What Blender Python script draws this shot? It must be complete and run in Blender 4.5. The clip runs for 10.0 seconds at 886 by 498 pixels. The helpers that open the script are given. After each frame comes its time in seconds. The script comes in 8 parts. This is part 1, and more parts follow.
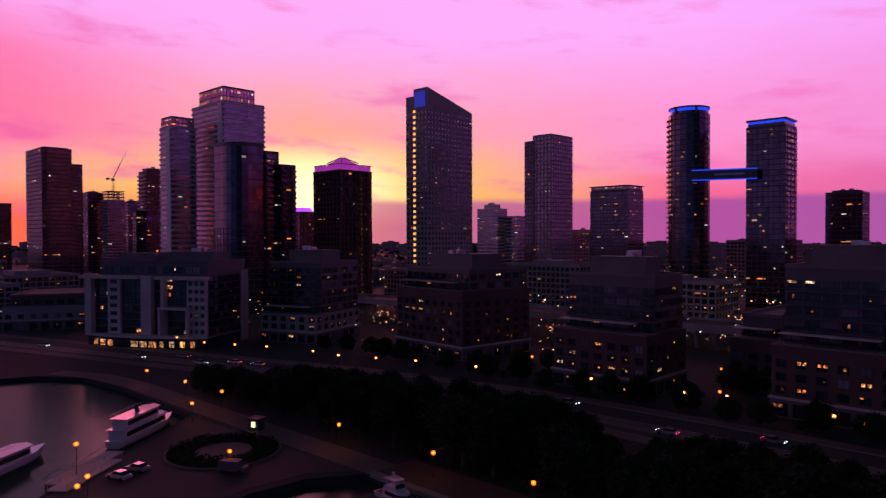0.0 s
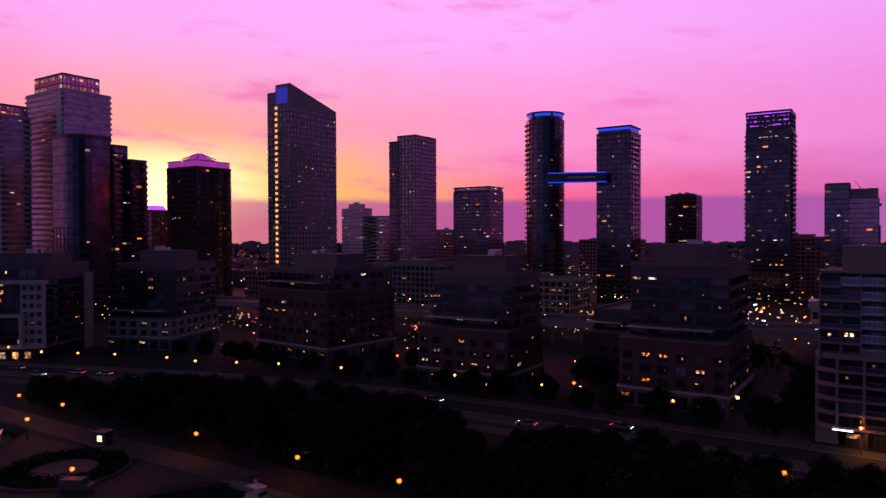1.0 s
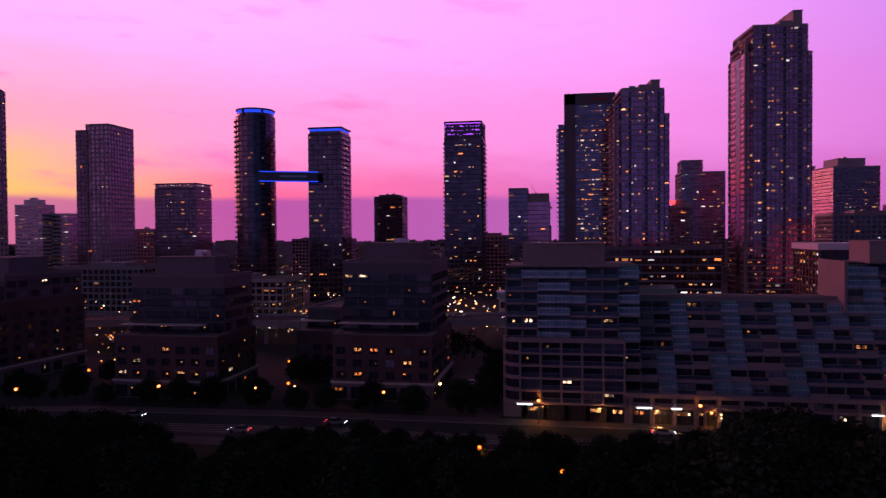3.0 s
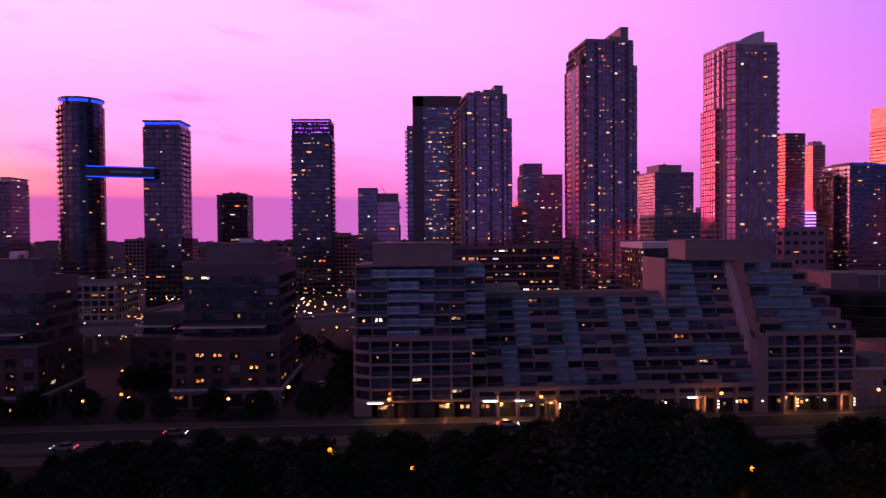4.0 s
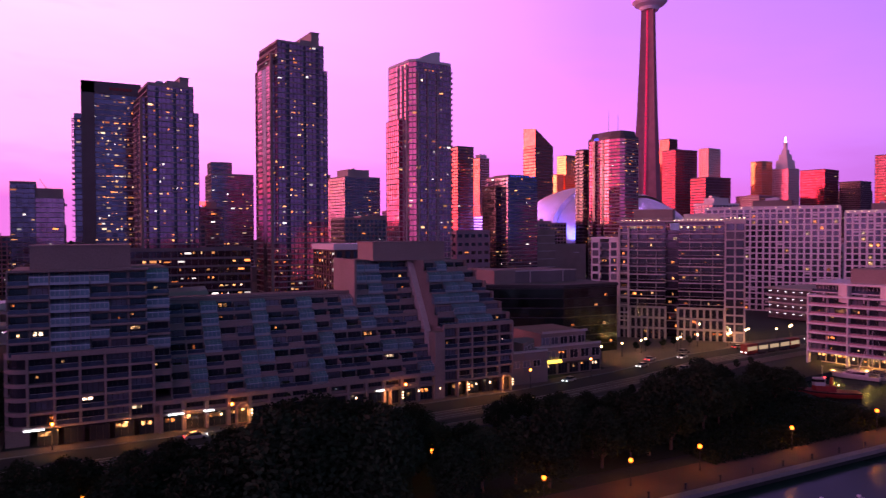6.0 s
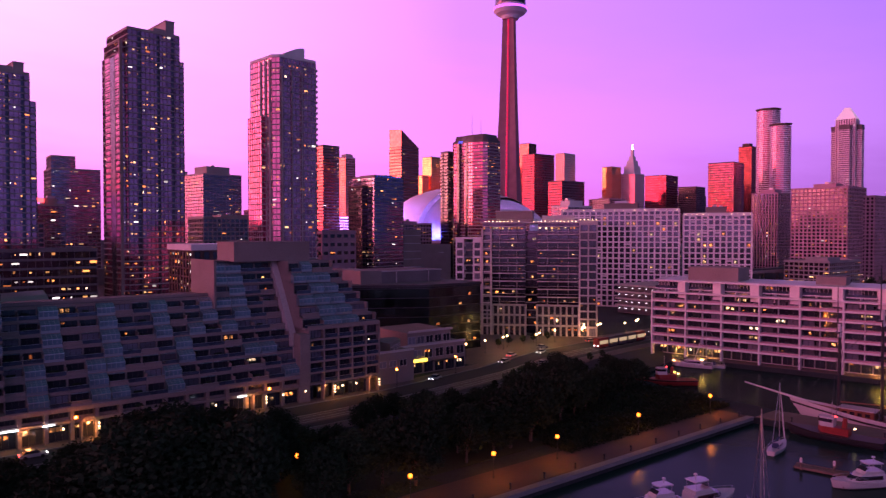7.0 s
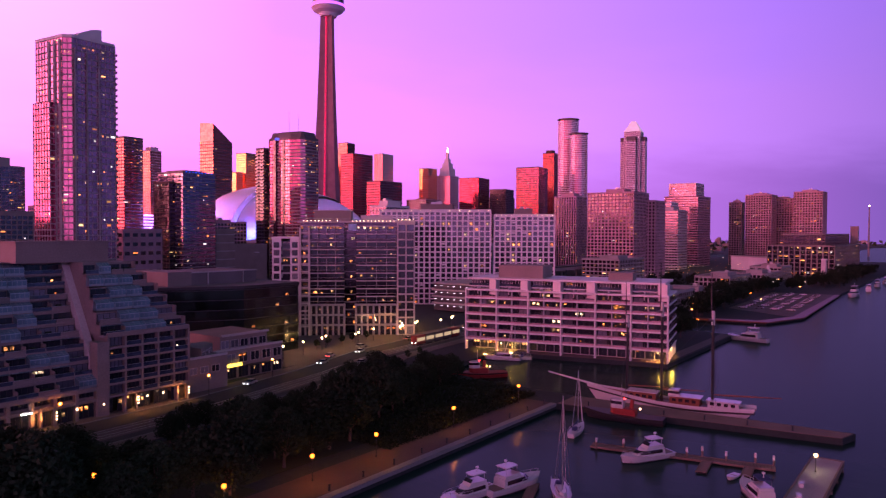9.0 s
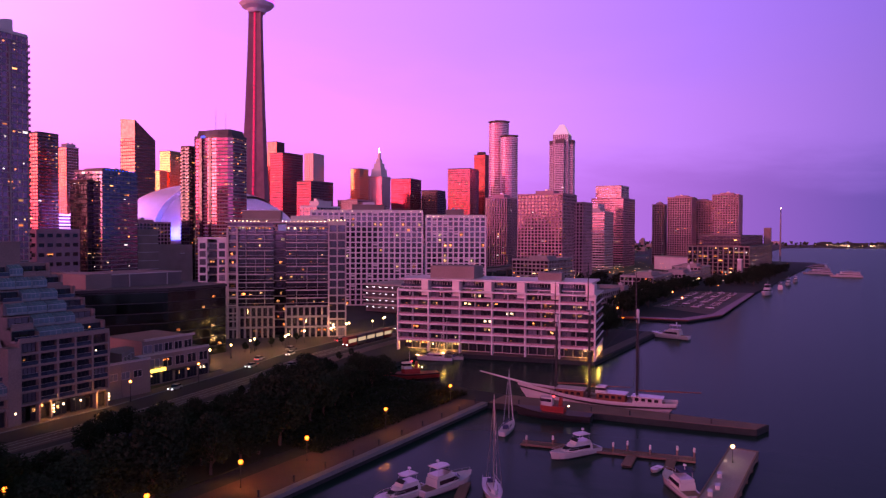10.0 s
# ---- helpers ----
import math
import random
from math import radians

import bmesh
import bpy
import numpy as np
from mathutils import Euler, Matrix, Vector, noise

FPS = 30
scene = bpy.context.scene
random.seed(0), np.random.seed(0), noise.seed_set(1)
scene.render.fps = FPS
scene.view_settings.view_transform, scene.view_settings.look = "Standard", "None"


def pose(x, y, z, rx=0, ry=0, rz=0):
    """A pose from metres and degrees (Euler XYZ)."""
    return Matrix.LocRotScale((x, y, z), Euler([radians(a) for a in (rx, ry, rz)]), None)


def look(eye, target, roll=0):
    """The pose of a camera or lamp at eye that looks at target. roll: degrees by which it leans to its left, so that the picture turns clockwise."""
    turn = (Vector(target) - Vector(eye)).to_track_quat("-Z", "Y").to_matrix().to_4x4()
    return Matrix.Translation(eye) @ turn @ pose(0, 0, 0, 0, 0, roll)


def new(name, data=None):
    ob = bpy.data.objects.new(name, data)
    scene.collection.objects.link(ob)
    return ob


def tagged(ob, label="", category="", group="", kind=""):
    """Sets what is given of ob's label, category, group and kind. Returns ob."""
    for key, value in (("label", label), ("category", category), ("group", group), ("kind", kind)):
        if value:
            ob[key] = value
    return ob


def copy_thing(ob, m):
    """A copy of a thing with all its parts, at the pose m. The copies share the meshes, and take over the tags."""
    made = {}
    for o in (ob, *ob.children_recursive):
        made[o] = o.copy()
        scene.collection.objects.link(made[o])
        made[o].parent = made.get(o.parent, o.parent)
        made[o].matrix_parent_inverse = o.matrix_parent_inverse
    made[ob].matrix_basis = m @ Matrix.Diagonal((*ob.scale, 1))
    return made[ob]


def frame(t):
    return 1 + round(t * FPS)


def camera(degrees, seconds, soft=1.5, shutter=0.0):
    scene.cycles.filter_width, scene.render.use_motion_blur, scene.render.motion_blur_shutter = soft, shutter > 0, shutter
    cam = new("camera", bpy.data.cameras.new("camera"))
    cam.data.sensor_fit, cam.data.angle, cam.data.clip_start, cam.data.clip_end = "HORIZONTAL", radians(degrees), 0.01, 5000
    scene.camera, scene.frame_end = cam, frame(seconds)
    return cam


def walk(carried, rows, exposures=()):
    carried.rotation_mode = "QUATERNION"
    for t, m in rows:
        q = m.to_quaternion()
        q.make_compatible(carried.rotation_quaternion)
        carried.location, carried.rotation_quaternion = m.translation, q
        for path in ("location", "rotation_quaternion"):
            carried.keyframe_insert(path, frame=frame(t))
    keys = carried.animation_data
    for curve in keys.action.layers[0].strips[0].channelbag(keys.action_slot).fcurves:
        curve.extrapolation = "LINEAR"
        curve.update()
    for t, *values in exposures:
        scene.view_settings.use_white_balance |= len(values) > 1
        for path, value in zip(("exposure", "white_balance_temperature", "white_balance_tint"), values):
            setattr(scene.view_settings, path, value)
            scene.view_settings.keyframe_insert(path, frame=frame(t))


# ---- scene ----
# Plan: x runs east along the waterfront street, y inland, z up from the water; the camera hovers at the origin.
cam = camera(64.86, 10.0, soft=1.3, shutter=0.2)
PATH = [
    (0.0, pose(0, 0, 42, 89.05, 0.19, 44.00)),
    (0.5, pose(0, 0, 42, 89.03, 0.24, 38.46)),
    (1.0, pose(0, 0, 42, 88.99, 0.22, 32.94)),
    (1.5, pose(0, 0, 42, 88.94, 0.39, 27.77)),
    (2.0, pose(0, 0, 42, 88.90, 0.39, 22.05)),
    (2.5, pose(0, 0, 42, 88.86, 0.41, 15.87)),
    (4.0, pose(0, 0, 42, 88.69, 0.45, -2.65)),
    (4.5, pose(0, 0, 42, 88.68, 0.40, -8.77)),
    (5.0, pose(0, 0, 42, 88.67, 0.30, -14.93)),
    (5.5, pose(0, 0, 42, 88.67, 0.26, -21.14)),
    (6.0, pose(0, 0, 42, 88.70, 0.17, -27.55)),
    (7.5, pose(0, 0, 42, 88.68, -0.05, -43.12)),
    (8.0, pose(0, 0, 42, 88.66, -0.13, -47.20)),
    (8.5, pose(0, 0, 42, 88.63, -0.12, -50.37)),
    (9.0, pose(0, 0, 42, 88.68, -0.18, -53.31)),
    (9.5, pose(0, 0, 42, 88.70, -0.19, -56.12)),
    (10.0, pose(0, 0, 42, 88.76, -0.24, -58.90)),
]
walk(cam, PATH, exposures=[(0, 0.0), (2.5, 0.1), (4.5, 0.78), (6.0, 1.08), (7.5, 1.2), (10, 1.35)])


# ---- sky, sun ----
def srgb(r, g, b):
    return tuple(((c / 255 + 0.055) / 1.055) ** 2.4 if c > 10 else c / 255 / 12.92 for c in (r, g, b)) + (1.0,)


SUN_AZ = 55.0  # degrees to the left of y, where the sun has just gone down

world = bpy.data.worlds.new("dusk_sky")
scene.world = world
world.use_nodes = True
wn, wl = world.node_tree.nodes, world.node_tree.links
wn.clear()


def wmath(op, a, b=None, c=None):
    n = wn.new("ShaderNodeMath")
    n.operation = op
    for i, v in enumerate((a, b, c)):
        if v is None:
            continue
        if isinstance(v, (int, float)):
            n.inputs[i].default_value = v
        else:
            wl.new(v, n.inputs[i])
    return n.outputs[0]


def wramp(fac, stops):
    n = wn.new("ShaderNodeValToRGB")
    while len(n.color_ramp.elements) < len(stops):
        n.color_ramp.elements.new(0.5)
    for e, (p, c) in zip(n.color_ramp.elements, stops):
        e.position, e.color = p, c
    wl.new(fac, n.inputs[0])
    return n.outputs[0]


def wmix(fac, a, b, blend="MIX"):
    n = wn.new("ShaderNodeMix")
    n.data_type, n.blend_type = "RGBA", blend
    for sock, v in ((n.inputs[0], fac), (n.inputs[6], a), (n.inputs[7], b)):
        if isinstance(v, (int, float, tuple)):
            sock.default_value = v
        else:
            wl.new(v, sock)
    return n.outputs[2]


def wrange(v, a, b, c=0.0, d=1.0):
    n = wn.new("ShaderNodeMapRange")
    n.interpolation_type = "SMOOTHSTEP"
    wl.new(v, n.inputs[0])
    for i, k in enumerate((a, b, c, d)):
        n.inputs[i + 1].default_value = k
    return n.outputs[0]


coord = wn.new("ShaderNodeTexCoord")
xyz = wn.new("ShaderNodeSeparateXYZ")
wl.new(coord.outputs["Generated"], xyz.inputs[0])
turn_cw = wmath("ARCTAN2", xyz.outputs[0], xyz.outputs[1])
off = wmath("ADD", turn_cw, radians(SUN_AZ))
off = wmath("ABSOLUTE", wmath("WRAP", off, math.pi, -math.pi))
away = wmath("DIVIDE", off, math.pi)  # 0 towards the sunset, 1 opposite
elev = wmath("MULTIPLY", wmath("ARCSINE", xyz.outputs[2]), 180 / math.pi)


def deg(a):
    return a / 180


low = wramp(away, [(deg(0), srgb(255, 196, 110)), (deg(14), srgb(255, 160, 130)), (deg(30), srgb(250, 105, 150)), (deg(60), srgb(205, 105, 185)),
                   (deg(95), srgb(185, 92, 180)), (deg(120), srgb(136, 80, 164)), (deg(146), srgb(72, 53, 116)), (1.0, srgb(27, 26, 34))])
mid = wramp(away, [(deg(0), srgb(255, 170, 156)), (deg(14), srgb(255, 162, 186)), (deg(30), srgb(255, 150, 210)), (deg(60), srgb(238, 138, 220)),
                   (deg(95), srgb(185, 105, 205)), (deg(120), srgb(152, 96, 185)), (deg(146), srgb(102, 72, 147)), (1.0, srgb(29, 28, 38))])
high = wramp(away, [(deg(0), srgb(255, 174, 248)), (deg(14), srgb(255, 176, 253)), (deg(30), srgb(254, 175, 255)), (deg(60), srgb(243, 157, 248)),
                    (deg(95), srgb(166, 104, 210)), (deg(120), srgb(138, 91, 188)), (deg(146), srgb(98, 71, 152)), (1.0, srgb(30, 29, 40))])
top = wramp(away, [(0.0, srgb(26, 40, 50)), (0.5, srgb(24, 39, 50)), (1.0, srgb(22, 34, 46))])

# long thin cloud streaks and a low bank with a clear upper edge
stretch = wn.new("ShaderNodeCombineXYZ")
wl.new(wmath("MULTIPLY", turn_cw, 2.2), stretch.inputs[0])
wl.new(wmath("ADD", wmath("MULTIPLY", elev, 0.16), wmath("MULTIPLY", turn_cw, 0.5)), stretch.inputs[1])
streak = wn.new("ShaderNodeTexNoise")
wl.new(stretch.outputs[0], streak.inputs["Vector"])
streak.inputs["Scale"].default_value, streak.inputs["Detail"].default_value, streak.inputs["Roughness"].default_value = 2.4, 5, 0.55
bend = wmath("ADD", elev, wmath("MULTIPLY", wmath("SUBTRACT", streak.outputs[0], 0.5), 5.0))

sky = wmix(wrange(bend, 2.5, 8.0), low, mid)
sky = wmix(wrange(bend, 8.0, 17.0), sky, high)
glow = wmath("MULTIPLY", wrange(away, deg(32), 0.0), wmath("MULTIPLY", wrange(bend, 9.0, 4.0), wrange(elev, 1.0, 3.0)))
sky = wmix(wmath("MULTIPLY", glow, 0.9), sky, srgb(255, 204, 92))
core = wmath("MULTIPLY", wrange(away, deg(12), 0.0), wmath("MULTIPLY", wrange(elev, 8.5, 4.0), wrange(elev, 0.5, 3.0)))
sky = wmix(core, sky, (1.5, 1.25, 0.7, 1.0))
hot = wmath("MULTIPLY", wrange(turn_cw, radians(-58), radians(-80)), wmath("MULTIPLY", wrange(bend, 4.5, 8.0), wrange(bend, 19.0, 12.0)))
sky = wmix(wmath("MULTIPLY", hot, 0.7), sky, srgb(255, 94, 146))
ember = wmath("MULTIPLY", wrange(turn_cw, radians(-56), radians(-70)), wrange(elev, 4.2, 1.5))
sky = wmix(wmath("MULTIPLY", ember, 0.9), sky, srgb(255, 104, 72))
streaks = wmath("MULTIPLY", wrange(streak.outputs[0], 0.52, 0.72), wrange(away, deg(75), deg(20)))
sky = wmix(wmath("MULTIPLY", streaks, 0.6), sky, srgb(238, 92, 168))
bank_edge = wmath("ADD", 3.1, wmath("MULTIPLY", wmath("SUBTRACT", streak.outputs[0], 0.5), 1.2))
bank = wmath("MULTIPLY", wrange(wmath("SUBTRACT", elev, bank_edge), 0.3, -0.5), wmath("MULTIPLY", wrange(away, deg(80), deg(44)), wrange(turn_cw, radians(-55), radians(-49))))
bank_colour = wramp(away, [(deg(0), srgb(225, 110, 130)), (deg(10), srgb(190, 88, 150)), (deg(30), srgb(158, 76, 160)), (deg(60), srgb(160, 90, 175))])
sky = wmix(wmath("MULTIPLY", bank, 0.8), sky, bank_colour)
sky = wmix(wrange(elev, 18.8, 27.0), sky, top)
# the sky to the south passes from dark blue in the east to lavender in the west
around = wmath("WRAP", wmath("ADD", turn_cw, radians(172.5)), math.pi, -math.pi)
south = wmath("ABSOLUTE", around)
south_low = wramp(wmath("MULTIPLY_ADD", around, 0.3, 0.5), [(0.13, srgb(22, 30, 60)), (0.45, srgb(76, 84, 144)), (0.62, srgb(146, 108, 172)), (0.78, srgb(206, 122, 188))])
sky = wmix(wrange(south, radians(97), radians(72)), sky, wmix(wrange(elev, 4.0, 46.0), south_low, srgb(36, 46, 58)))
back = wn.new("ShaderNodeBackground")
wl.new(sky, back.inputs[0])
back.inputs[1].default_value = 1.0
wout = wn.new("ShaderNodeOutputWorld")
wl.new(back.outputs[0], wout.inputs[0])

sun = new("sun", bpy.data.lights.new("sun", "SUN"))
sun.data.energy, sun.data.angle, sun.data.color = 1.3, radians(40.0), (1.0, 0.15, 0.25)
sun.matrix_world = look((0, 0, 0), (math.sin(radians(SUN_AZ)), -math.cos(radians(SUN_AZ)), -math.tan(radians(3.5))))


# ---- materials ----
def material(name, colour, rough=0.8, metal=0.0, vary=0.25, grain=3.0, bump=0.15, big=0.12, random_tint=0.0, coat=0.0, shine=0.5):
    """A worn surface: fine grain and larger stains over one base colour."""
    m = bpy.data.materials.new(name)
    m.use_nodes = True
    nt = m.node_tree
    b = nt.nodes["Principled BSDF"]
    tc = nt.nodes.new("ShaderNodeTexCoord")
    fine, coarse = nt.nodes.new("ShaderNodeTexNoise"), nt.nodes.new("ShaderNodeTexNoise")
    fine.inputs["Scale"].default_value, fine.inputs["Detail"].default_value = grain, 6
    coarse.inputs["Scale"].default_value, coarse.inputs["Detail"].default_value = big, 4
    for n in (fine, coarse):
        nt.links.new(tc.outputs["Object"], n.inputs["Vector"])
    add = nt.nodes.new("ShaderNodeMath")
    add.operation = "MULTIPLY_ADD"
    nt.links.new(fine.outputs[0], add.inputs[0])
    add.inputs[1].default_value = 0.5
    half = nt.nodes.new("ShaderNodeMath")
    half.operation = "MULTIPLY"
    half.inputs[1].default_value = 0.5
    nt.links.new(coarse.outputs[0], half.inputs[0])
    nt.links.new(half.outputs[0], add.inputs[2])
    ramp = nt.nodes.new("ShaderNodeValToRGB")
    ramp.color_ramp.elements[0].position, ramp.color_ramp.elements[1].position = 0.3, 0.7
    ramp.color_ramp.elements[0].color = (*(c * (1 - vary) for c in colour), 1)
    ramp.color_ramp.elements[1].color = (*(min(1, c * (1 + vary)) for c in colour), 1)
    nt.links.new(add.outputs[0], ramp.inputs[0])
    last = ramp.outputs[0]
    if random_tint:
        info = nt.nodes.new("ShaderNodeObjectInfo")
        hsv = nt.nodes.new("ShaderNodeHueSaturation")
        mr = nt.nodes.new("ShaderNodeMapRange")
        mr.inputs[3].default_value, mr.inputs[4].default_value = 1 - random_tint, 1 + random_tint
        nt.links.new(info.outputs["Random"], mr.inputs[0])
        nt.links.new(mr.outputs[0], hsv.inputs["Value"])
        nt.links.new(last, hsv.inputs["Color"])
        last = hsv.outputs[0]
    nt.links.new(last, b.inputs["Base Color"])
    b.inputs["Roughness"].default_value, b.inputs["Metallic"].default_value = rough, metal
    b.inputs["Coat Weight"].default_value = coat
    b.inputs["Specular IOR Level"].default_value = shine
    if bump:
        bp = nt.nodes.new("ShaderNodeBump")
        bp.inputs["Strength"].default_value, bp.inputs["Distance"].default_value = bump, 0.05
        nt.links.new(fine.outputs[0], bp.inputs["Height"])
        nt.links.new(bp.outputs[0], b.inputs["Normal"])
    return m


def lit_windows(name, colours, strength, spread=0.85, per_object=False):
    """Panes with a lit room behind: colour and brightness differ from pane to pane."""
    m = bpy.data.materials.new(name)
    m.use_nodes = True
    nt = m.node_tree
    b = nt.nodes["Principled BSDF"]
    src = nt.nodes.new("ShaderNodeObjectInfo").outputs["Random"] if per_object else nt.nodes.new("ShaderNodeNewGeometry").outputs["Random Per Island"]
    ramp = nt.nodes.new("ShaderNodeValToRGB")
    ramp.color_ramp.interpolation = "CONSTANT"
    while len(ramp.color_ramp.elements) < len(colours):
        ramp.color_ramp.elements.new(0.5)
    for i, (e, c) in enumerate(zip(ramp.color_ramp.elements, colours)):
        e.position, e.color = i / len(colours), (*c, 1)
    nt.links.new(src, ramp.inputs[0])
    mul = nt.nodes.new("ShaderNodeMath")
    mul.operation = "MULTIPLY"
    mul.inputs[1].default_value = 7.31
    fr = nt.nodes.new("ShaderNodeMath")
    fr.operation = "FRACT"
    nt.links.new(src, mul.inputs[0])
    nt.links.new(mul.outputs[0], fr.inputs[0])
    pw = nt.nodes.new("ShaderNodeMath")
    pw.operation = "POWER"
    pw.inputs[1].default_value = 2.5
    nt.links.new(fr.outputs[0], pw.inputs[0])
    mr = nt.nodes.new("ShaderNodeMapRange")
    mr.inputs[3].default_value, mr.inputs[4].default_value = strength * (1 - spread), strength
    nt.links.new(pw.outputs[0], mr.inputs[0])
    nt.links.new(ramp.outputs[0], b.inputs["Emission Color"])
    if per_object:  # the room's lamp lights part of the pane, curtains hide the rest
        tc = nt.nodes.new("ShaderNodeTexCoord")
        off = nt.nodes.new("ShaderNodeVectorMath")
        off.operation = "MULTIPLY_ADD"
        comb = nt.nodes.new("ShaderNodeCombineXYZ")
        for k in range(3):
            nt.links.new(mul.outputs[0], comb.inputs[k])
        nt.links.new(comb.outputs[0], off.inputs[0])
        off.inputs[1].default_value = (9.0, 5.0, 13.0)
        nt.links.new(tc.outputs["Object"], off.inputs[2])
        nz = nt.nodes.new("ShaderNodeTexNoise")
        nz.inputs["Scale"].default_value, nz.inputs["Detail"].default_value = 1.3, 2
        nt.links.new(off.outputs[0], nz.inputs["Vector"])
        cut = nt.nodes.new("ShaderNodeMapRange")
        cut.inputs[1].default_value, cut.inputs[2].default_value, cut.inputs[3].default_value = 0.46, 0.58, 0.1
        nt.links.new(nz.outputs[0], cut.inputs[0])
        both = nt.nodes.new("ShaderNodeMath")
        both.operation = "MULTIPLY"
        nt.links.new(cut.outputs[0], both.inputs[0])
        nt.links.new(mr.outputs[0], both.inputs[1])
        nt.links.new(both.outputs[0], b.inputs["Emission Strength"])
    else:
        nt.links.new(mr.outputs[0], b.inputs["Emission Strength"])
    b.inputs["Base Color"].default_value = (0.03, 0.03, 0.035, 1)
    b.inputs["Roughness"].default_value = 0.2
    return m


def lamp_glow(name, colour, strength):
    m = bpy.data.materials.new(name)
    m.use_nodes = True
    b = m.node_tree.nodes["Principled BSDF"]
    b.inputs["Base Color"].default_value = (*colour, 1)
    b.inputs["Emission Color"].default_value = (*colour, 1)
    b.inputs["Emission Strength"].default_value = strength
    return m


def glazing(name, colour, rough=0.12, metal=0.75, vary=0.35):
    """Coated facade glass: mirrors the sky, each pane a little differently."""
    m = bpy.data.materials.new(name)
    m.use_nodes = True
    nt = m.node_tree
    b = nt.nodes["Principled BSDF"]
    tc = nt.nodes.new("ShaderNodeTexCoord")
    mp = nt.nodes.new("ShaderNodeMapping")
    mp.inputs["Scale"].default_value = (0.345, 0.345, 0.31)
    mp.inputs["Location"].default_value = (0.137, 0.171, 0.083)
    nt.links.new(tc.outputs["Object"], mp.inputs[0])
    cell = nt.nodes.new("ShaderNodeVectorMath")
    cell.operation = "FLOOR"
    nt.links.new(mp.outputs[0], cell.inputs[0])
    vo = nt.nodes.new("ShaderNodeTexWhiteNoise")
    nt.links.new(cell.outputs[0], vo.inputs["Vector"])
    bw = nt.nodes.new("ShaderNodeSeparateColor")
    nt.links.new(vo.outputs["Color"], bw.inputs[0])
    ramp = nt.nodes.new("ShaderNodeValToRGB")
    ramp.color_ramp.elements[0].color = (*(c * (1 - vary) for c in colour), 1)
    ramp.color_ramp.elements[1].color = (*(min(1, c * (1 + vary)) for c in colour), 1)
    nt.links.new(bw.outputs[0], ramp.inputs[0])
    nt.links.new(ramp.outputs[0], b.inputs["Base Color"])
    mr = nt.nodes.new("ShaderNodeMapRange")
    mr.inputs[3].default_value, mr.inputs[4].default_value = rough * 0.6, rough * 1.6
    nt.links.new(bw.outputs[1], mr.inputs[0])
    nt.links.new(mr.outputs[0], b.inputs["Roughness"])
    b.inputs["Metallic"].default_value = metal
    big = nt.nodes.new("ShaderNodeTexNoise")
    big.inputs["Scale"].default_value, big.inputs["Detail"].default_value = 0.35, 2
    nt.links.new(tc.outputs["Object"], big.inputs["Vector"])
    bp = nt.nodes.new("ShaderNodeBump")
    bp.inputs["Strength"].default_value, bp.inputs["Distance"].default_value = 0.1, 0.1
    nt.links.new(big.outputs[0], bp.inputs["Height"])
    nt.links.new(bp.outputs[0], b.inputs["Normal"])
    return m


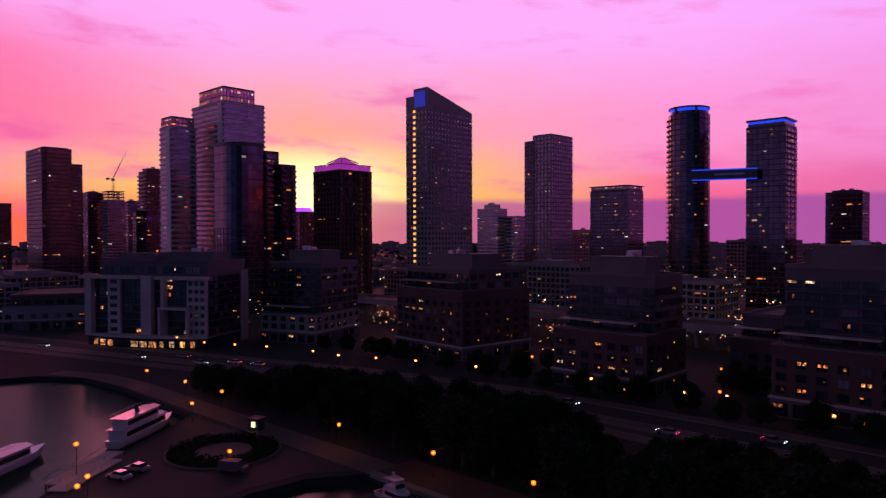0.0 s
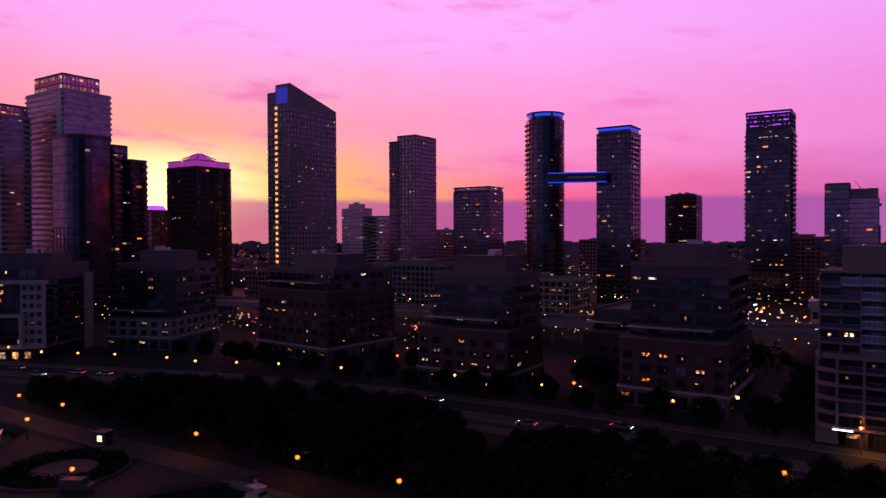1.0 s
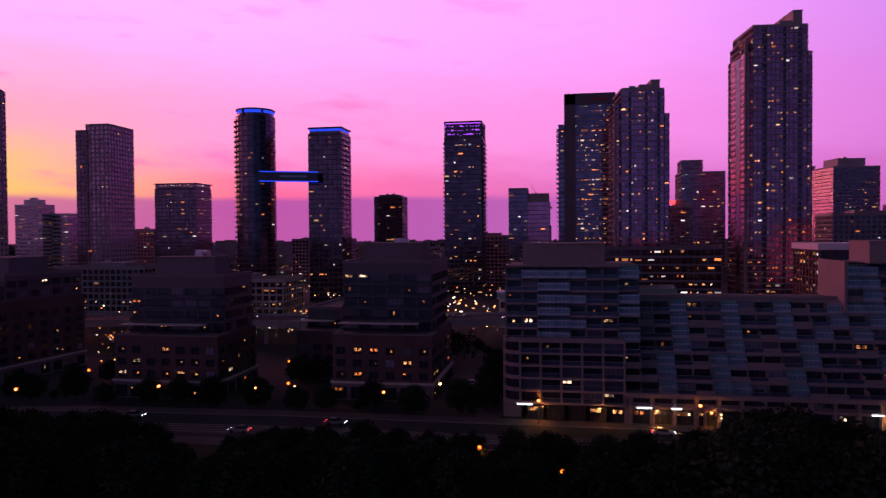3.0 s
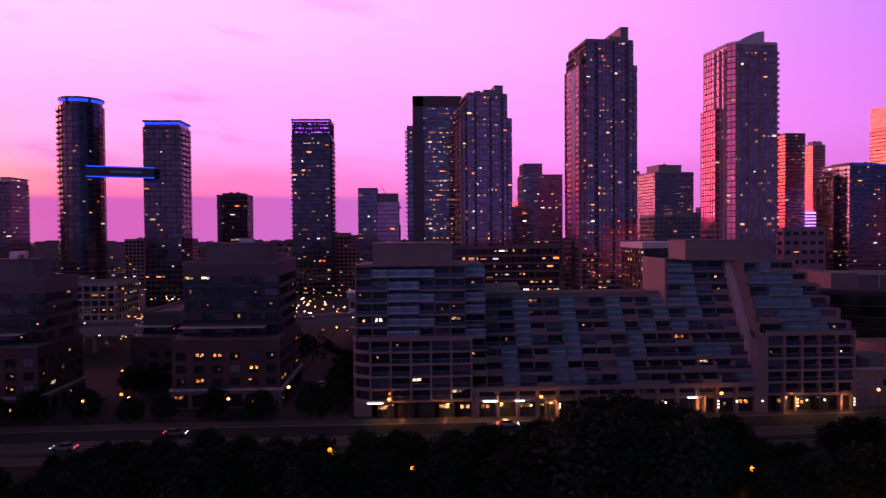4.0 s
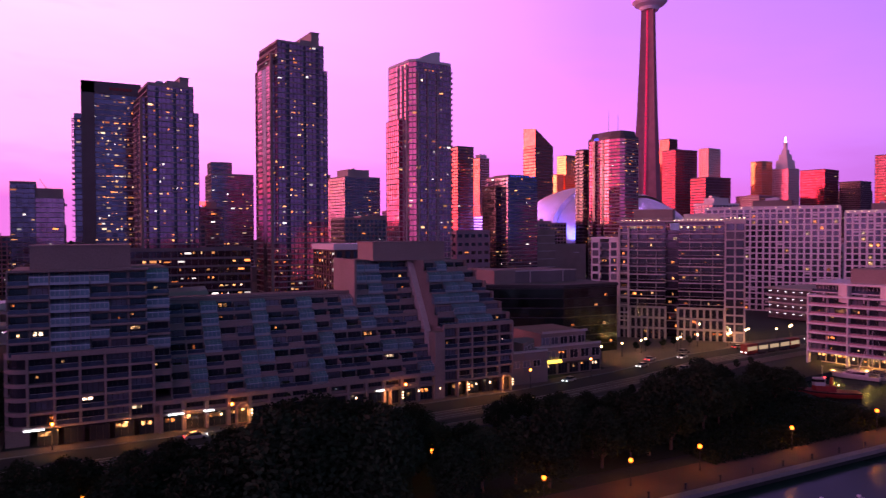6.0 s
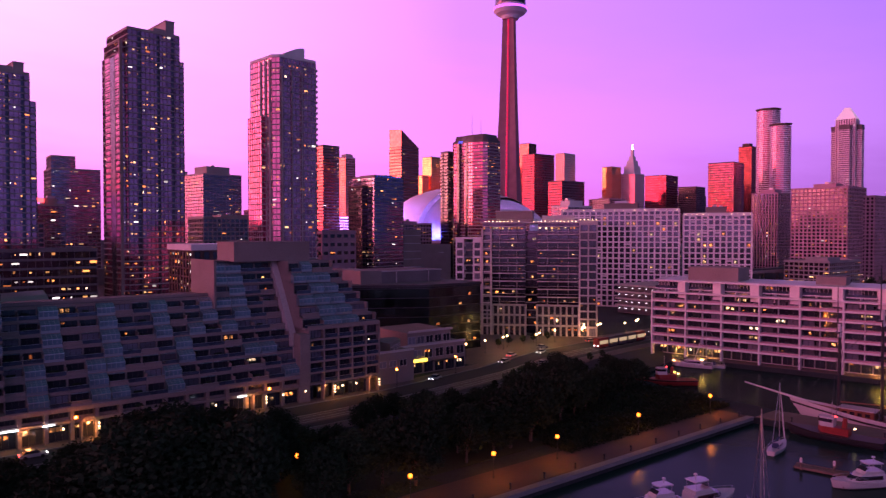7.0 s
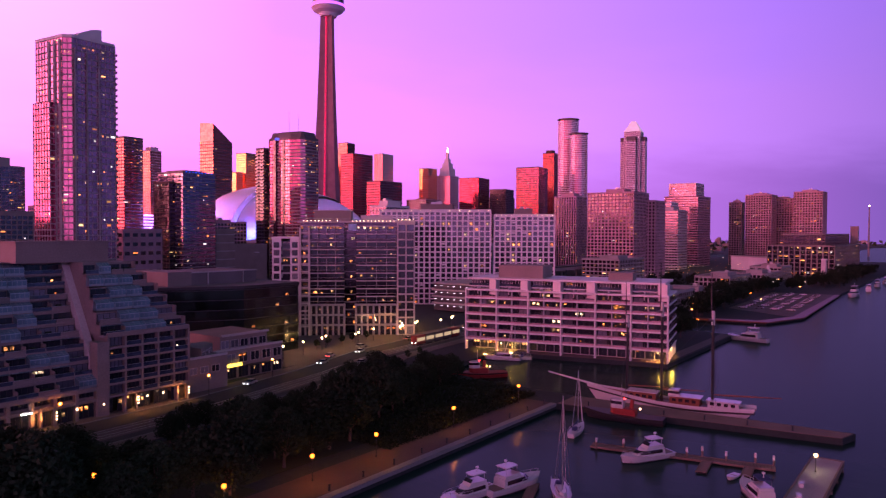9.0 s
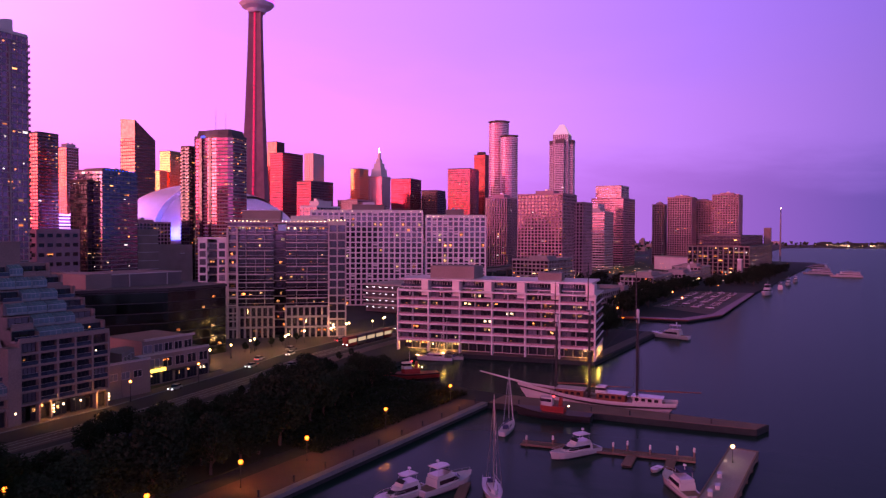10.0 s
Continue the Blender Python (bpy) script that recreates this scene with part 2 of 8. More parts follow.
WARM = [(1.0, 0.42, 0.14), (1.0, 0.28, 0.07), (1.0, 0.52, 0.24), (1.0, 0.24, 0.06), (1.0, 0.66, 0.42), (1.0, 0.36, 0.12), (0.95, 0.8, 0.78)]
M = {
    "concrete": material("concrete", (0.34, 0.32, 0.315), 0.85),
    "pale": material("pale_concrete", (0.52, 0.48, 0.47), 0.8),
    "white": material("white_panel", (0.72, 0.69, 0.7), 0.5, vary=0.12),
    "membrane": material("white_roof_membrane", (0.8, 0.78, 0.8), 0.35, vary=0.08, bump=0),
    "stucco": material("pink_beige_stucco", (0.27, 0.22, 0.205), 0.85, vary=0.25),
    "brick": material("red_brick", (0.1, 0.066, 0.06), 0.9, vary=0.35, grain=6),
    "tan_brick": material("tan_brick", (0.45, 0.28, 0.33), 0.9, vary=0.3, grain=6),
    "dark": material("dark_panel", (0.1, 0.09, 0.1), 0.5, vary=0.3),
    "roof": material("roof_gravel", (0.16, 0.15, 0.15), 0.95, vary=0.35, grain=8),
    "asphalt": material("asphalt", (0.043, 0.044, 0.045), 0.85, vary=0.3, grain=9, big=0.06),
    "paving": material("paving", (0.13, 0.104, 0.1), 0.85, vary=0.3, grain=5, big=0.08),
    "brick_paving": material("worn_brick_paving", (0.08, 0.05, 0.047), 0.85, vary=0.35, grain=7, big=0.12),
    "kerb": material("kerb_stone", (0.22, 0.22, 0.225), 0.85),
    "earth": material("ground_cover", (0.022, 0.033, 0.034), 0.95, vary=0.4, grain=1.2, big=0.02),
    "lawn": material("lawn", (0.02, 0.034, 0.012), 0.95, vary=0.45, grain=4, big=0.1),
    "leaf": material("leaves", (0.026, 0.042, 0.023), 0.9, vary=0.4, grain=1.5, bump=0, random_tint=0.35, shine=0.1),
    "bark": material("bark", (0.09, 0.065, 0.05), 0.95, vary=0.4, grain=9, bump=0.5),
    "metal": material("painted_metal", (0.05, 0.05, 0.055), 0.45, 0.6, vary=0.2),
    "steel": material("galvanised_steel", (0.45, 0.45, 0.47), 0.4, 0.9, vary=0.15),
    "timber": material("weathered_timber", (0.19, 0.14, 0.11), 0.85, vary=0.35, grain=5),
    "hull": material("white_gelcoat", (0.55, 0.55, 0.56), 0.25, vary=0.06, bump=0, coat=0.4),
    "hull_dark": material("dark_hull_paint", (0.025, 0.025, 0.03), 0.35, vary=0.2, bump=0),
    "red_paint": material("red_paint", (0.27, 0.025, 0.022), 0.45, vary=0.25),
    "varnish": material("varnished_wood", (0.2, 0.07, 0.035), 0.4, vary=0.3),
    "blue_canvas": material("blue_canvas", (0.03, 0.045, 0.12), 0.85),
    "silver": material("car_paint_silver", (0.5, 0.5, 0.52), 0.3, 0.5, vary=0.05, bump=0, random_tint=0.5, coat=0.6),
    "tyre": material("rubber", (0.02, 0.02, 0.02), 0.9),
    "glass": glazing("dark_glass", (0.2, 0.145, 0.2)),
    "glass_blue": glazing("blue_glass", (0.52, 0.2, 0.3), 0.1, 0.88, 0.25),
    # sunset glow is mixed into these four glass colours, on every side
    "glass_bright": glazing("sunset_orange_glass", (0.58, 0.15, 0.13), 0.1, 0.92, 0.25),
    "glass_ember": glazing("sunset_red_glass", (0.34, 0.045, 0.09), 0.08, 0.9, 0.35),
    "glass_sunset_gold": glazing("sunset_gold_glass", (0.8, 0.33, 0.14), 0.1, 0.92, 0.2),
    "glass_sunset_rose": glazing("sunset_rose_glass", (0.52, 0.15, 0.25), 0.1, 0.9, 0.35),
    "glass_navy": glazing("navy_glass", (0.3, 0.22, 0.36), 0.1, 0.88, 0.3),
    "glass_black": glazing("black_glass", (0.085, 0.07, 0.095), 0.1),
    "glass_green": glazing("green_black_glass", (0.03, 0.045, 0.043), 0.12, 0.7, 0.6),
    "glass_near": glazing("window_glass", (0.09, 0.1, 0.13), 0.08, 0.7),
    "sunroom": glazing("sunroom_glass", (0.17, 0.27, 0.33), 0.25, 0.2, 0.6),
    "rail_glass": glazing("bluish_rail_glass", (0.1, 0.13, 0.2), 0.2, 0.5, 0.5),
    "curtain": material("curtained_pane", (0.14, 0.14, 0.18), 0.35, vary=0.35, grain=1.2, bump=0, random_tint=0.5),
    "far_wall": material("dim_far_wall", (0.18, 0.16, 0.165), 0.9, vary=0.3),
    "lit": lit_windows("lit_rooms", WARM, 1.3),
    "lit_far": lit_windows("lit_rooms_far", WARM, 1.5),
    "lit_pane": lit_windows("lit_room_pane", WARM[:6], 2.2, spread=0.75, per_object=True),
    "blue_light": lamp_glow("blue_light", (0.02, 0.07, 1.0), 0.85),
    "violet_light": lamp_glow("violet_light", (0.5, 0.08, 1.0), 1.2),
    "white_light": lamp_glow("white_light", (1.0, 0.62, 0.36), 3.0),
    "cool_light": lamp_glow("cool_light", (0.85, 0.9, 1.0), 2.6),
    "sodium": lamp_glow("sodium_lamp", (1.0, 0.2, 0.025), 9.0),
    "red_light": lamp_glow("red_light", (1.0, 0.04, 0.05), 3.0),
    "yellow_light": lamp_glow("yellow_sign", (1.0, 0.62, 0.06), 2.2),
}


def frosted_globe(name, colour, strength, clear):
    """A thin frosted lamp globe: it glows faintly and lets the bulb show through."""
    m = bpy.data.materials.new(name)
    m.use_nodes = True
    nt = m.node_tree
    nt.nodes.clear()
    out, mix, em, tr_ = (nt.nodes.new("ShaderNode" + k) for k in ("OutputMaterial", "MixShader", "Emission", "BsdfTransparent"))
    em.inputs[0].default_value, em.inputs[1].default_value = (*colour, 1), strength
    mix.inputs[0].default_value = clear
    nt.links.new(em.outputs[0], mix.inputs[1])
    nt.links.new(tr_.outputs[0], mix.inputs[2])
    nt.links.new(mix.outputs[0], out.inputs[0])
    return m


M["amber_globe"] = frosted_globe("amber_globe", (1.0, 0.16, 0.012), 3.6, 0.5)
M["pale_globe"] = frosted_globe("pale_globe", (1.0, 0.45, 0.16), 4.0, 0.6)
M["white_bulb"] = lamp_glow("white_bulb", (1.0, 0.6, 0.3), 140.0)
M["street_bulb"] = lamp_glow("street_bulb", (1.0, 0.3, 0.06), 90.0)
M["white_frame"] = material("white_painted_frame", (0.86, 0.8, 0.82), 0.6, vary=0.08)
M["crown_glow"] = lamp_glow("crown_glow", (0.62, 0.06, 0.6), 0.42)
# ---- building helpers ----
class Shape:
    """Collects faces of one mesh."""

    def __init__(self):
        self.v, self.f, self.slots = [], [], []

    def slot(self, i):
        """Faces added since the last call get material i."""
        self.slots += [i] * (len(self.f) - len(self.slots))
        return self

    def face(self, pts):
        n = len(self.v)
        self.v += [tuple(p) for p in pts]
        self.f.append(tuple(range(n, n + len(pts))))
        return self

    def box(self, x0, x1, y0, y1, z0, z1):
        n = len(self.v)
        self.v += [(x, y, z) for z in (z0, z1) for x, y in ((x0, y0), (x1, y0), (x1, y1), (x0, y1))]
        self.f += [tuple(n + i for i in q) for q in ((3, 2, 1, 0), (4, 5, 6, 7), (0, 1, 5, 4), (1, 2, 6, 5), (2, 3, 7, 6), (3, 0, 4, 7))]
        return self

    def prism(self, poly, z0, z1, top=None):
        """An upright prism over a polygon; top: the polygon of its upper end, if it tapers."""
        n, k = len(self.v), len(poly)
        self.v += [(x, y, z0) for x, y in poly] + [(x, y, z1) for x, y in (top or poly)]
        self.f.append(tuple(n + i for i in reversed(range(k))))
        self.f.append(tuple(n + k + i for i in range(k)))
        self.f += [(n + i, n + (i + 1) % k, n + k + (i + 1) % k, n + k + i) for i in range(k)]
        return self

    def loft(self, rings, close=True):
        """Skin through rings of equally many points."""
        n, k = len(self.v), len(rings[0])
        for r in rings:
            self.v += [tuple(p) for p in r]
        for j in range(len(rings) - 1):
            for i in range(k if close else k - 1):
                a, b = n + j * k + i, n + j * k + (i + 1) % k
                self.f.append((a, b, b + k, a + k))
        if close:
            self.f.append(tuple(n + i for i in reversed(range(k))))
            self.f.append(tuple(n + (len(rings) - 1) * k + i for i in range(k)))
        return self

    def tube(self, a, b, r0, r1=None, k=8):
        """A round bar from a to b."""
        a, b = Vector(a), Vector(b)
        r1 = r0 if r1 is None else r1
        q = (b - a).to_track_quat("Z", "Y")
        ring = [Vector((math.cos(2 * math.pi * i / k), math.sin(2 * math.pi * i / k), 0)) for i in range(k)]
        return self.loft([[a + q @ (p * r0) for p in ring], [b + q @ (p * r1) for p in ring]])

    def mesh(self, name, mat, smooth=False):
        me = bpy.data.meshes.new(name)
        me.from_pydata(self.v, [], self.f)
        for m in mat if isinstance(mat, (list, tuple)) else [mat]:
            me.materials.append(m)
        if self.slots:
            self.slot(0)
            me.polygons.foreach_set("material_index", self.slots)
        if smooth:
            me.polygons.foreach_set("use_smooth", [True] * len(me.polygons))
        return me


def circle(x, y, r, k=24, a0=0.0):
    return [(x + r * math.cos(a0 + 2 * math.pi * i / k), y + r * math.sin(a0 + 2 * math.pi * i / k)) for i in range(k)]


def thing(name, label, category, x, y, z=0.0, turn=0.0, group=""):
    ob = new(name)
    ob.empty_display_size = 0.5
    ob.matrix_basis = pose(x, y, z, 0, 0, turn)
    return tagged(ob, label, category, group)


def part(name, shape, mat, parent, label="", kind="", smooth=False, at=None):
    """One mesh object under a thing or a part; shape: a Shape, or a mesh that is shared."""
    me = shape.mesh(name, mat, smooth) if isinstance(shape, Shape) else shape
    ob = new(name, me)
    ob.parent = parent
    if at is not None:
        ob.matrix_basis = at
    return tagged(ob, label, kind=kind)


def setting(name, shape, mat, label, category="ground"):
    return tagged(new(name, shape.mesh(name, mat)), label, category, kind="structure")


LAND = 1.3
rng = random.Random(5)


# ---- ground and water ----
def sheet(poly, z0, z1):
    """A flat slab over a polygon that may be concave."""
    bm = bmesh.new()
    f = bm.faces.new([bm.verts.new((x, y, z1)) for x, y in poly])
    r = bmesh.ops.extrude_face_region(bm, geom=[f])
    for v in r["geom"]:
        if isinstance(v, bmesh.types.BMVert):
            v.co.z = z0
    bmesh.ops.recalc_face_normals(bm, faces=bm.faces[:])
    bmesh.ops.triangulate(bm, faces=[q for q in bm.faces if len(q.verts) > 4])
    s = Shape()
    s.v = [tuple(v.co) for v in bm.verts]
    bm.verts.index_update()
    s.f = [tuple(v.index for v in q.verts) for q in bm.faces]
    bm.free()
    return s


SHORE = [(-3400, 4300), (-3400, -40), (-420, -40), (-330, 40), (-238, 44), (-230, 64), (-218, 73), (-196, 75.5), (-153, 75), (-123, 36), (-104, 10), (-84, 10), (-99, 58), (-98, 68), (-92.5, 77.2),
         (149, 77.2), (158, 18.5), (163.5, 16.8), (159.2, 76), (161, 108), (166, 124), (202, 128), (215, 73), (295, 73), (300, 110), (340, 112),
         (346, 72), (376, 62), (530, 66), (800, 63), (1180, 60), (1220, 190), (2500, 220), (2660, 150), (2660, -420), (3400, -600), (3400, 4300)]
setting("ground", sheet(SHORE, -3.0, LAND), M["earth"], "dark city ground of bare soil and worn paving")

water_mat = bpy.data.materials.new("harbour_water")
water_mat.use_nodes = True
wt = water_mat.node_tree
wt.nodes.clear()
wout_, wmixer, wbody, wgloss = (wt.nodes.new("ShaderNode" + k) for k in ("OutputMaterial", "MixShader", "BsdfDiffuse", "BsdfGlossy"))
wbody.inputs[0].default_value = (0.014, 0.036, 0.032, 1)
wgloss.inputs[0].default_value = (0.74, 1.0, 0.8, 1)
wgloss.inputs["Roughness"].default_value = 0.2
wfres = wt.nodes.new("ShaderNodeFresnel")
wfres.inputs[0].default_value = 1.22
wgain = wt.nodes.new("ShaderNodeMath")
wgain.operation = "MULTIPLY_ADD"
wgain.inputs[1].default_value, wgain.inputs[2].default_value = 0.38, 0.03
wt.links.new(wfres.outputs[0], wgain.inputs[0])
wt.links.new(wgain.outputs[0], wmixer.inputs[0])
wt.links.new(wbody.outputs[0], wmixer.inputs[1])
wt.links.new(wgloss.outputs[0], wmixer.inputs[2])
wt.links.new(wmixer.outputs[0], wout_.inputs[0])
wtc = wt.nodes.new("ShaderNodeTexCoord")
wmp = wt.nodes.new("ShaderNodeMapping")
wmp.inputs["Scale"].default_value = (1.0, 0.55, 1.0)
wmp.inputs["Rotation"].default_value = (0, 0, radians(35))
wt.links.new(wtc.outputs["Object"], wmp.inputs[0])
small, swell = wt.nodes.new("ShaderNodeTexNoise"), wt.nodes.new("ShaderNodeTexNoise")
small.inputs["Scale"].default_value, small.inputs["Detail"].default_value = 1.1, 3
swell.inputs["Scale"].default_value, swell.inputs["Detail"].default_value = 0.22, 2
for n in (small, swell):
    wt.links.new(wmp.outputs[0], n.inputs["Vector"])
ws = wt.nodes.new("ShaderNodeMath")
ws.operation = "MULTIPLY_ADD"
wt.links.new(swell.outputs[0], ws.inputs[0])
ws.inputs[1].default_value = 2.5
wt.links.new(small.outputs[0], ws.inputs[2])
wbp = wt.nodes.new("ShaderNodeBump")
wbp.inputs["Strength"].default_value, wbp.inputs["Distance"].default_value = 0.22, 0.15
wt.links.new(ws.outputs[0], wbp.inputs["Height"])
wt.links.new(wbp.outputs[0], wgloss.inputs["Normal"])
setting("water", Shape().face([(-3400, -3400, 0), (3400, -3400, 0), (3400, 400, 0), (-3400, 400, 0)]), water_mat, "dark rippled harbour water at dusk", "water")


# ---- towers ----
def offset(poly, r):
    """The polygon with each side moved outwards by r (corners ccw)."""
    out, k = [], len(poly)
    for i in range(k):
        p, a, b = Vector(poly[i]), Vector(poly[i - 1]), Vector(poly[(i + 1) % k])
        e0, e1 = (p - a).normalized(), (b - p).normalized()
        n0, n1 = Vector((e0.y, -e0.x)), Vector((e1.y, -e1.x))
        m = (n0 + n1) / max(0.3, 1 + n0.dot(n1))
        out.append(tuple(p + m * r))
    return out


def rect(w, d, x=0.0, y=0.0):
    return [(x - w / 2, y - d / 2), (x + w / 2, y - d / 2), (x + w / 2, y + d / 2), (x - w / 2, y + d / 2)]


def storeys(ob, poly, z0, z1, floor=3.0, bay=3.2, frame="concrete", glass="glass", lit=0.1, band=0.5, proud=0.18, fin=0.14, balcony=(), light="lit_far", r=None, slabs=None, blank=(), single=False):
    """One volume of a building: glass walls, floor bands, mullions, lit panes and balconies."""
    r = r or rng
    part("glass_wall", Shape().prism(poly, z0, z1), M[glass], ob)
    k, nf = len(poly), max(1, round((z1 - z0) / floor))
    fh = (z1 - z0) / nf
    bands, fins, panes, decks, rails = Shape(), Shape(), Shape(), Shape(), Shape()
    ring = offset(poly, proud)
    for j in range(nf + 1):
        z = z0 + j * fh
        top = min(z + band / 2, z1 + 0.02)
        if single:
            part("floor_band", Shape().prism(ring, max(z0, z - band / 2), top), M[slabs or frame], ob)
        else:
            bands.prism(ring, max(z0, z - band / 2), top)
    for e in range(k):
        a, b = Vector(poly[e]), Vector(poly[(e + 1) % k])
        length = (b - a).length
        along = (b - a) / length
        out = Vector((along.y, -along.x))
        nb = max(1, round(length / bay))
        bw = length / nb

        def at(u, o, z):
            p = a + along * u + out * o
            return (p.x, p.y, z)

        if fin and e not in blank:
            for i in range(nb + (1 if k < 9 else 0)):
                u0, u1 = max(0, i * bw - fin / 2), min(length, i * bw + fin / 2)
                fins.loft([[at(u0, 0, z0), at(u1, 0, z0), at(u1, proud + 0.08, z0), at(u0, proud + 0.08, z0)], [at(u0, 0, z1), at(u1, 0, z1), at(u1, proud + 0.08, z1), at(u0, proud + 0.08, z1)]])
        if e in blank:
            fins.loft([[at(0, 0, z0), at(length, 0, z0), at(length, proud + 0.1, z0), at(0, proud + 0.1, z0)], [at(0, 0, z1), at(length, 0, z1), at(length, proud + 0.1, z1), at(0, proud + 0.1, z1)]])
            continue
        for j in range(nf):
            zl, zh = z0 + j * fh + band / 2 + 0.05, z0 + (j + 1) * fh - band / 2 - 0.05
            i, last = 0, -9
            while i < nb:
                near_last = i - last < 2.5
                if r.random() < (2.2 if near_last else 1.35) * lit * (0.35 + 0.6 * r.random()):
                    last = i
                    u0, u1 = i * bw + fin / 2 + 0.05, (i + 1) * bw - fin / 2 - 0.05
                    if r.random() < 0.8:
                        u0 += (u1 - u0) * r.choice((0.0, 0.2, 0.4))
                        u1 = u0 + (u1 - u0) * r.choice((0.3, 0.45, 0.65))
                    zb = zl if r.random() < 0.06 else zl + (zh - zl) * 0.5
                    zz = zb + (zh - zl) * r.choice((0.22, 0.3, 0.42))
                    panes.face([at(u0, 0.04, zb), at(u1, 0.04, zb), at(u1, 0.04, zz), at(u0, 0.04, zz)])
                i += 1
            if e in balcony:
                for i in range(0, nb, 2):
                    u0, u1 = i * bw + 0.2, (i + 1) * bw - 0.2
                    zb = z0 + j * fh
                    decks.loft([[at(u0, 0, zb - 0.12), at(u1, 0, zb - 0.12), at(u1, 1.5, zb - 0.12), at(u0, 1.5, zb - 0.12)], [at(u0, 0, zb + 0.12), at(u1, 0, zb + 0.12), at(u1, 1.5, zb + 0.12), at(u0, 1.5, zb + 0.12)]])
                    rails.loft([[at(u0, 1.42, zb + 0.12), at(u1, 1.42, zb + 0.12), at(u1, 1.5, zb + 0.12), at(u0, 1.5, zb + 0.12)], [at(u0, 1.42, zb + 1.15), at(u1, 1.42, zb + 1.15), at(u1, 1.5, zb + 1.15), at(u0, 1.5, zb + 1.15)]])
    if bands.f:
        part("floor_banding", bands, M[slabs or frame], ob, kind="stuff")
    if fins.f:
        part("mullion_grid", fins, M[frame], ob, kind="stuff")
    if panes.f:
        part("lit_glazing", panes, M[light], ob, "panes of lit rooms", kind="stuff")
    if decks.f:
        part("balcony_tier", decks, M[slabs or frame], ob, kind="stuff")
        part("rail_tier", rails, M["glass"], ob, kind="stuff")


def roof(ob, poly, z, frame="concrete", height=1.1, pent=None, pent_mat=None, kit=2, r=None):
    """Parapet, roof surface, machine house and small plant."""
    r = r or rng
    inner = offset(poly, -0.5)
    outer = offset(poly, 0.22)
    k = len(poly)
    s = Shape()
    n = len(s.v)
    s.v += [(x, y, z) for x, y in outer] + [(x, y, z + height) for x, y in outer] + [(x, y, z + height) for x, y in inner] + [(x, y, z + 0.1) for x, y in inner]
    for ring in range(3):
        s.f += [(n + ring * k + i, n + ring * k + (i + 1) % k, n + (ring + 1) * k + (i + 1) % k, n + (ring + 1) * k + i) for i in range(k)]
    part("parapet", s, M[frame], ob)
    part("roof_deck", Shape().prism(offset(poly, -0.45), z - 0.05, z + 0.15), M["roof"], ob)
    if pent:
        w, d, h, px, py = pent
        ph = Shape().box(px - w / 2, px + w / 2, py - d / 2, py + d / 2, z, z + h)
        ph.box(px - w / 2 - 0.3, px + w / 2 + 0.3, py - d / 2 - 0.3, py + d / 2 + 0.3, z + h, z + h + 0.35)
        house = part("machine_house", ph, M[pent_mat or frame], ob)
        for i in range(kit):
            ux, uy, us = px + r.uniform(-0.3, 0.3) * w, py + r.uniform(-0.3, 0.3) * d, r.uniform(0.8, 1.8)
            part("roof_unit", Shape().box(ux - us, ux + us, uy - us * 0.7, uy + us * 0.7, z + h + 0.35, z + h + 0.35 + us), M["steel"], house)


GRID = 9.0  # turn of the downtown streets
SKYLINE = "towers of the skyline"


def tower(name, label, x, y, w, d, h, turn=0.0, pent=(0.55, 0.55, 4.5), pent_mat=None, frame="concrete", parapet=1.1, kit=2, seed=1, **look_of):
    ob = thing(name, label, "tower", x, y, LAND, turn, SKYLINE)
    r = random.Random(seed * 7 + int(abs(x) + abs(y)))
    h -= LAND
    storeys(ob, rect(w, d), 0, h, frame=frame, r=r, **look_of)
    roof(ob, rect(w, d), h, frame, parapet, (pent[0] * w, pent[1] * d, pent[2], 0, 0) if pent else None, pent_mat, kit, r)
    return ob


# ---- skyline, from west to east ----
def antenna(ob, x, y, z, h):
    part("antenna", Shape().tube((x, y, z), (x, y, z + h), 0.28, 0.1, 6), M["steel"], ob)


t = tower("apartment_tower", "dark apartment slab with few lit windows", -575, 171, 36, 20, 107, frame="dark", glass="glass_black", lit=0.07, band=0.7, pent=(0.9, 0.8, 1.5))
storeys(t, rect(7, 9, 14, 13), 0, 95, frame="dark", glass="glass_black", lit=0.04)
roof(t, rect(7, 9, 14, 13), 95, "dark")
tower("apartment_tower", "dark distant apartment block at the end of the row", -680, 167, 9, 9, 71, frame="dark", glass="glass_black", lit=0.05, pent=None)
tower("apartment_tower", "dark low apartment block beside the building site", -774, 272, 16, 16, 89, frame="dark", glass="glass_black", lit=0.05, pent=(0.5, 0.5, 2))

# a tower under construction with its crane
site = tower("unfinished_tower", "concrete tower under construction with open top floors", -748, 283, 17, 17, 80, frame="pale", glass="glass", lit=0.02, pent=None)
for lvl in range(4):
    z = 80 + lvl * 3.0
    part("deck", Shape().box(-8.5 - (lvl == 3) * 1.5, 8.5 + (lvl == 3) * 1.5, -8.5, 8.5, z, z + 0.4), M["concrete"], site)
    cols = Shape()
    for i in range(4):
        for j in range(4):
            cols.box(-7.6 + i * 4.9, -7.0 + i * 4.9, -7.6 + j * 4.9, -7.0 + j * 4.9, z - 2.7, z)
    part("columns", cols, M["concrete"], site, kind="stuff")


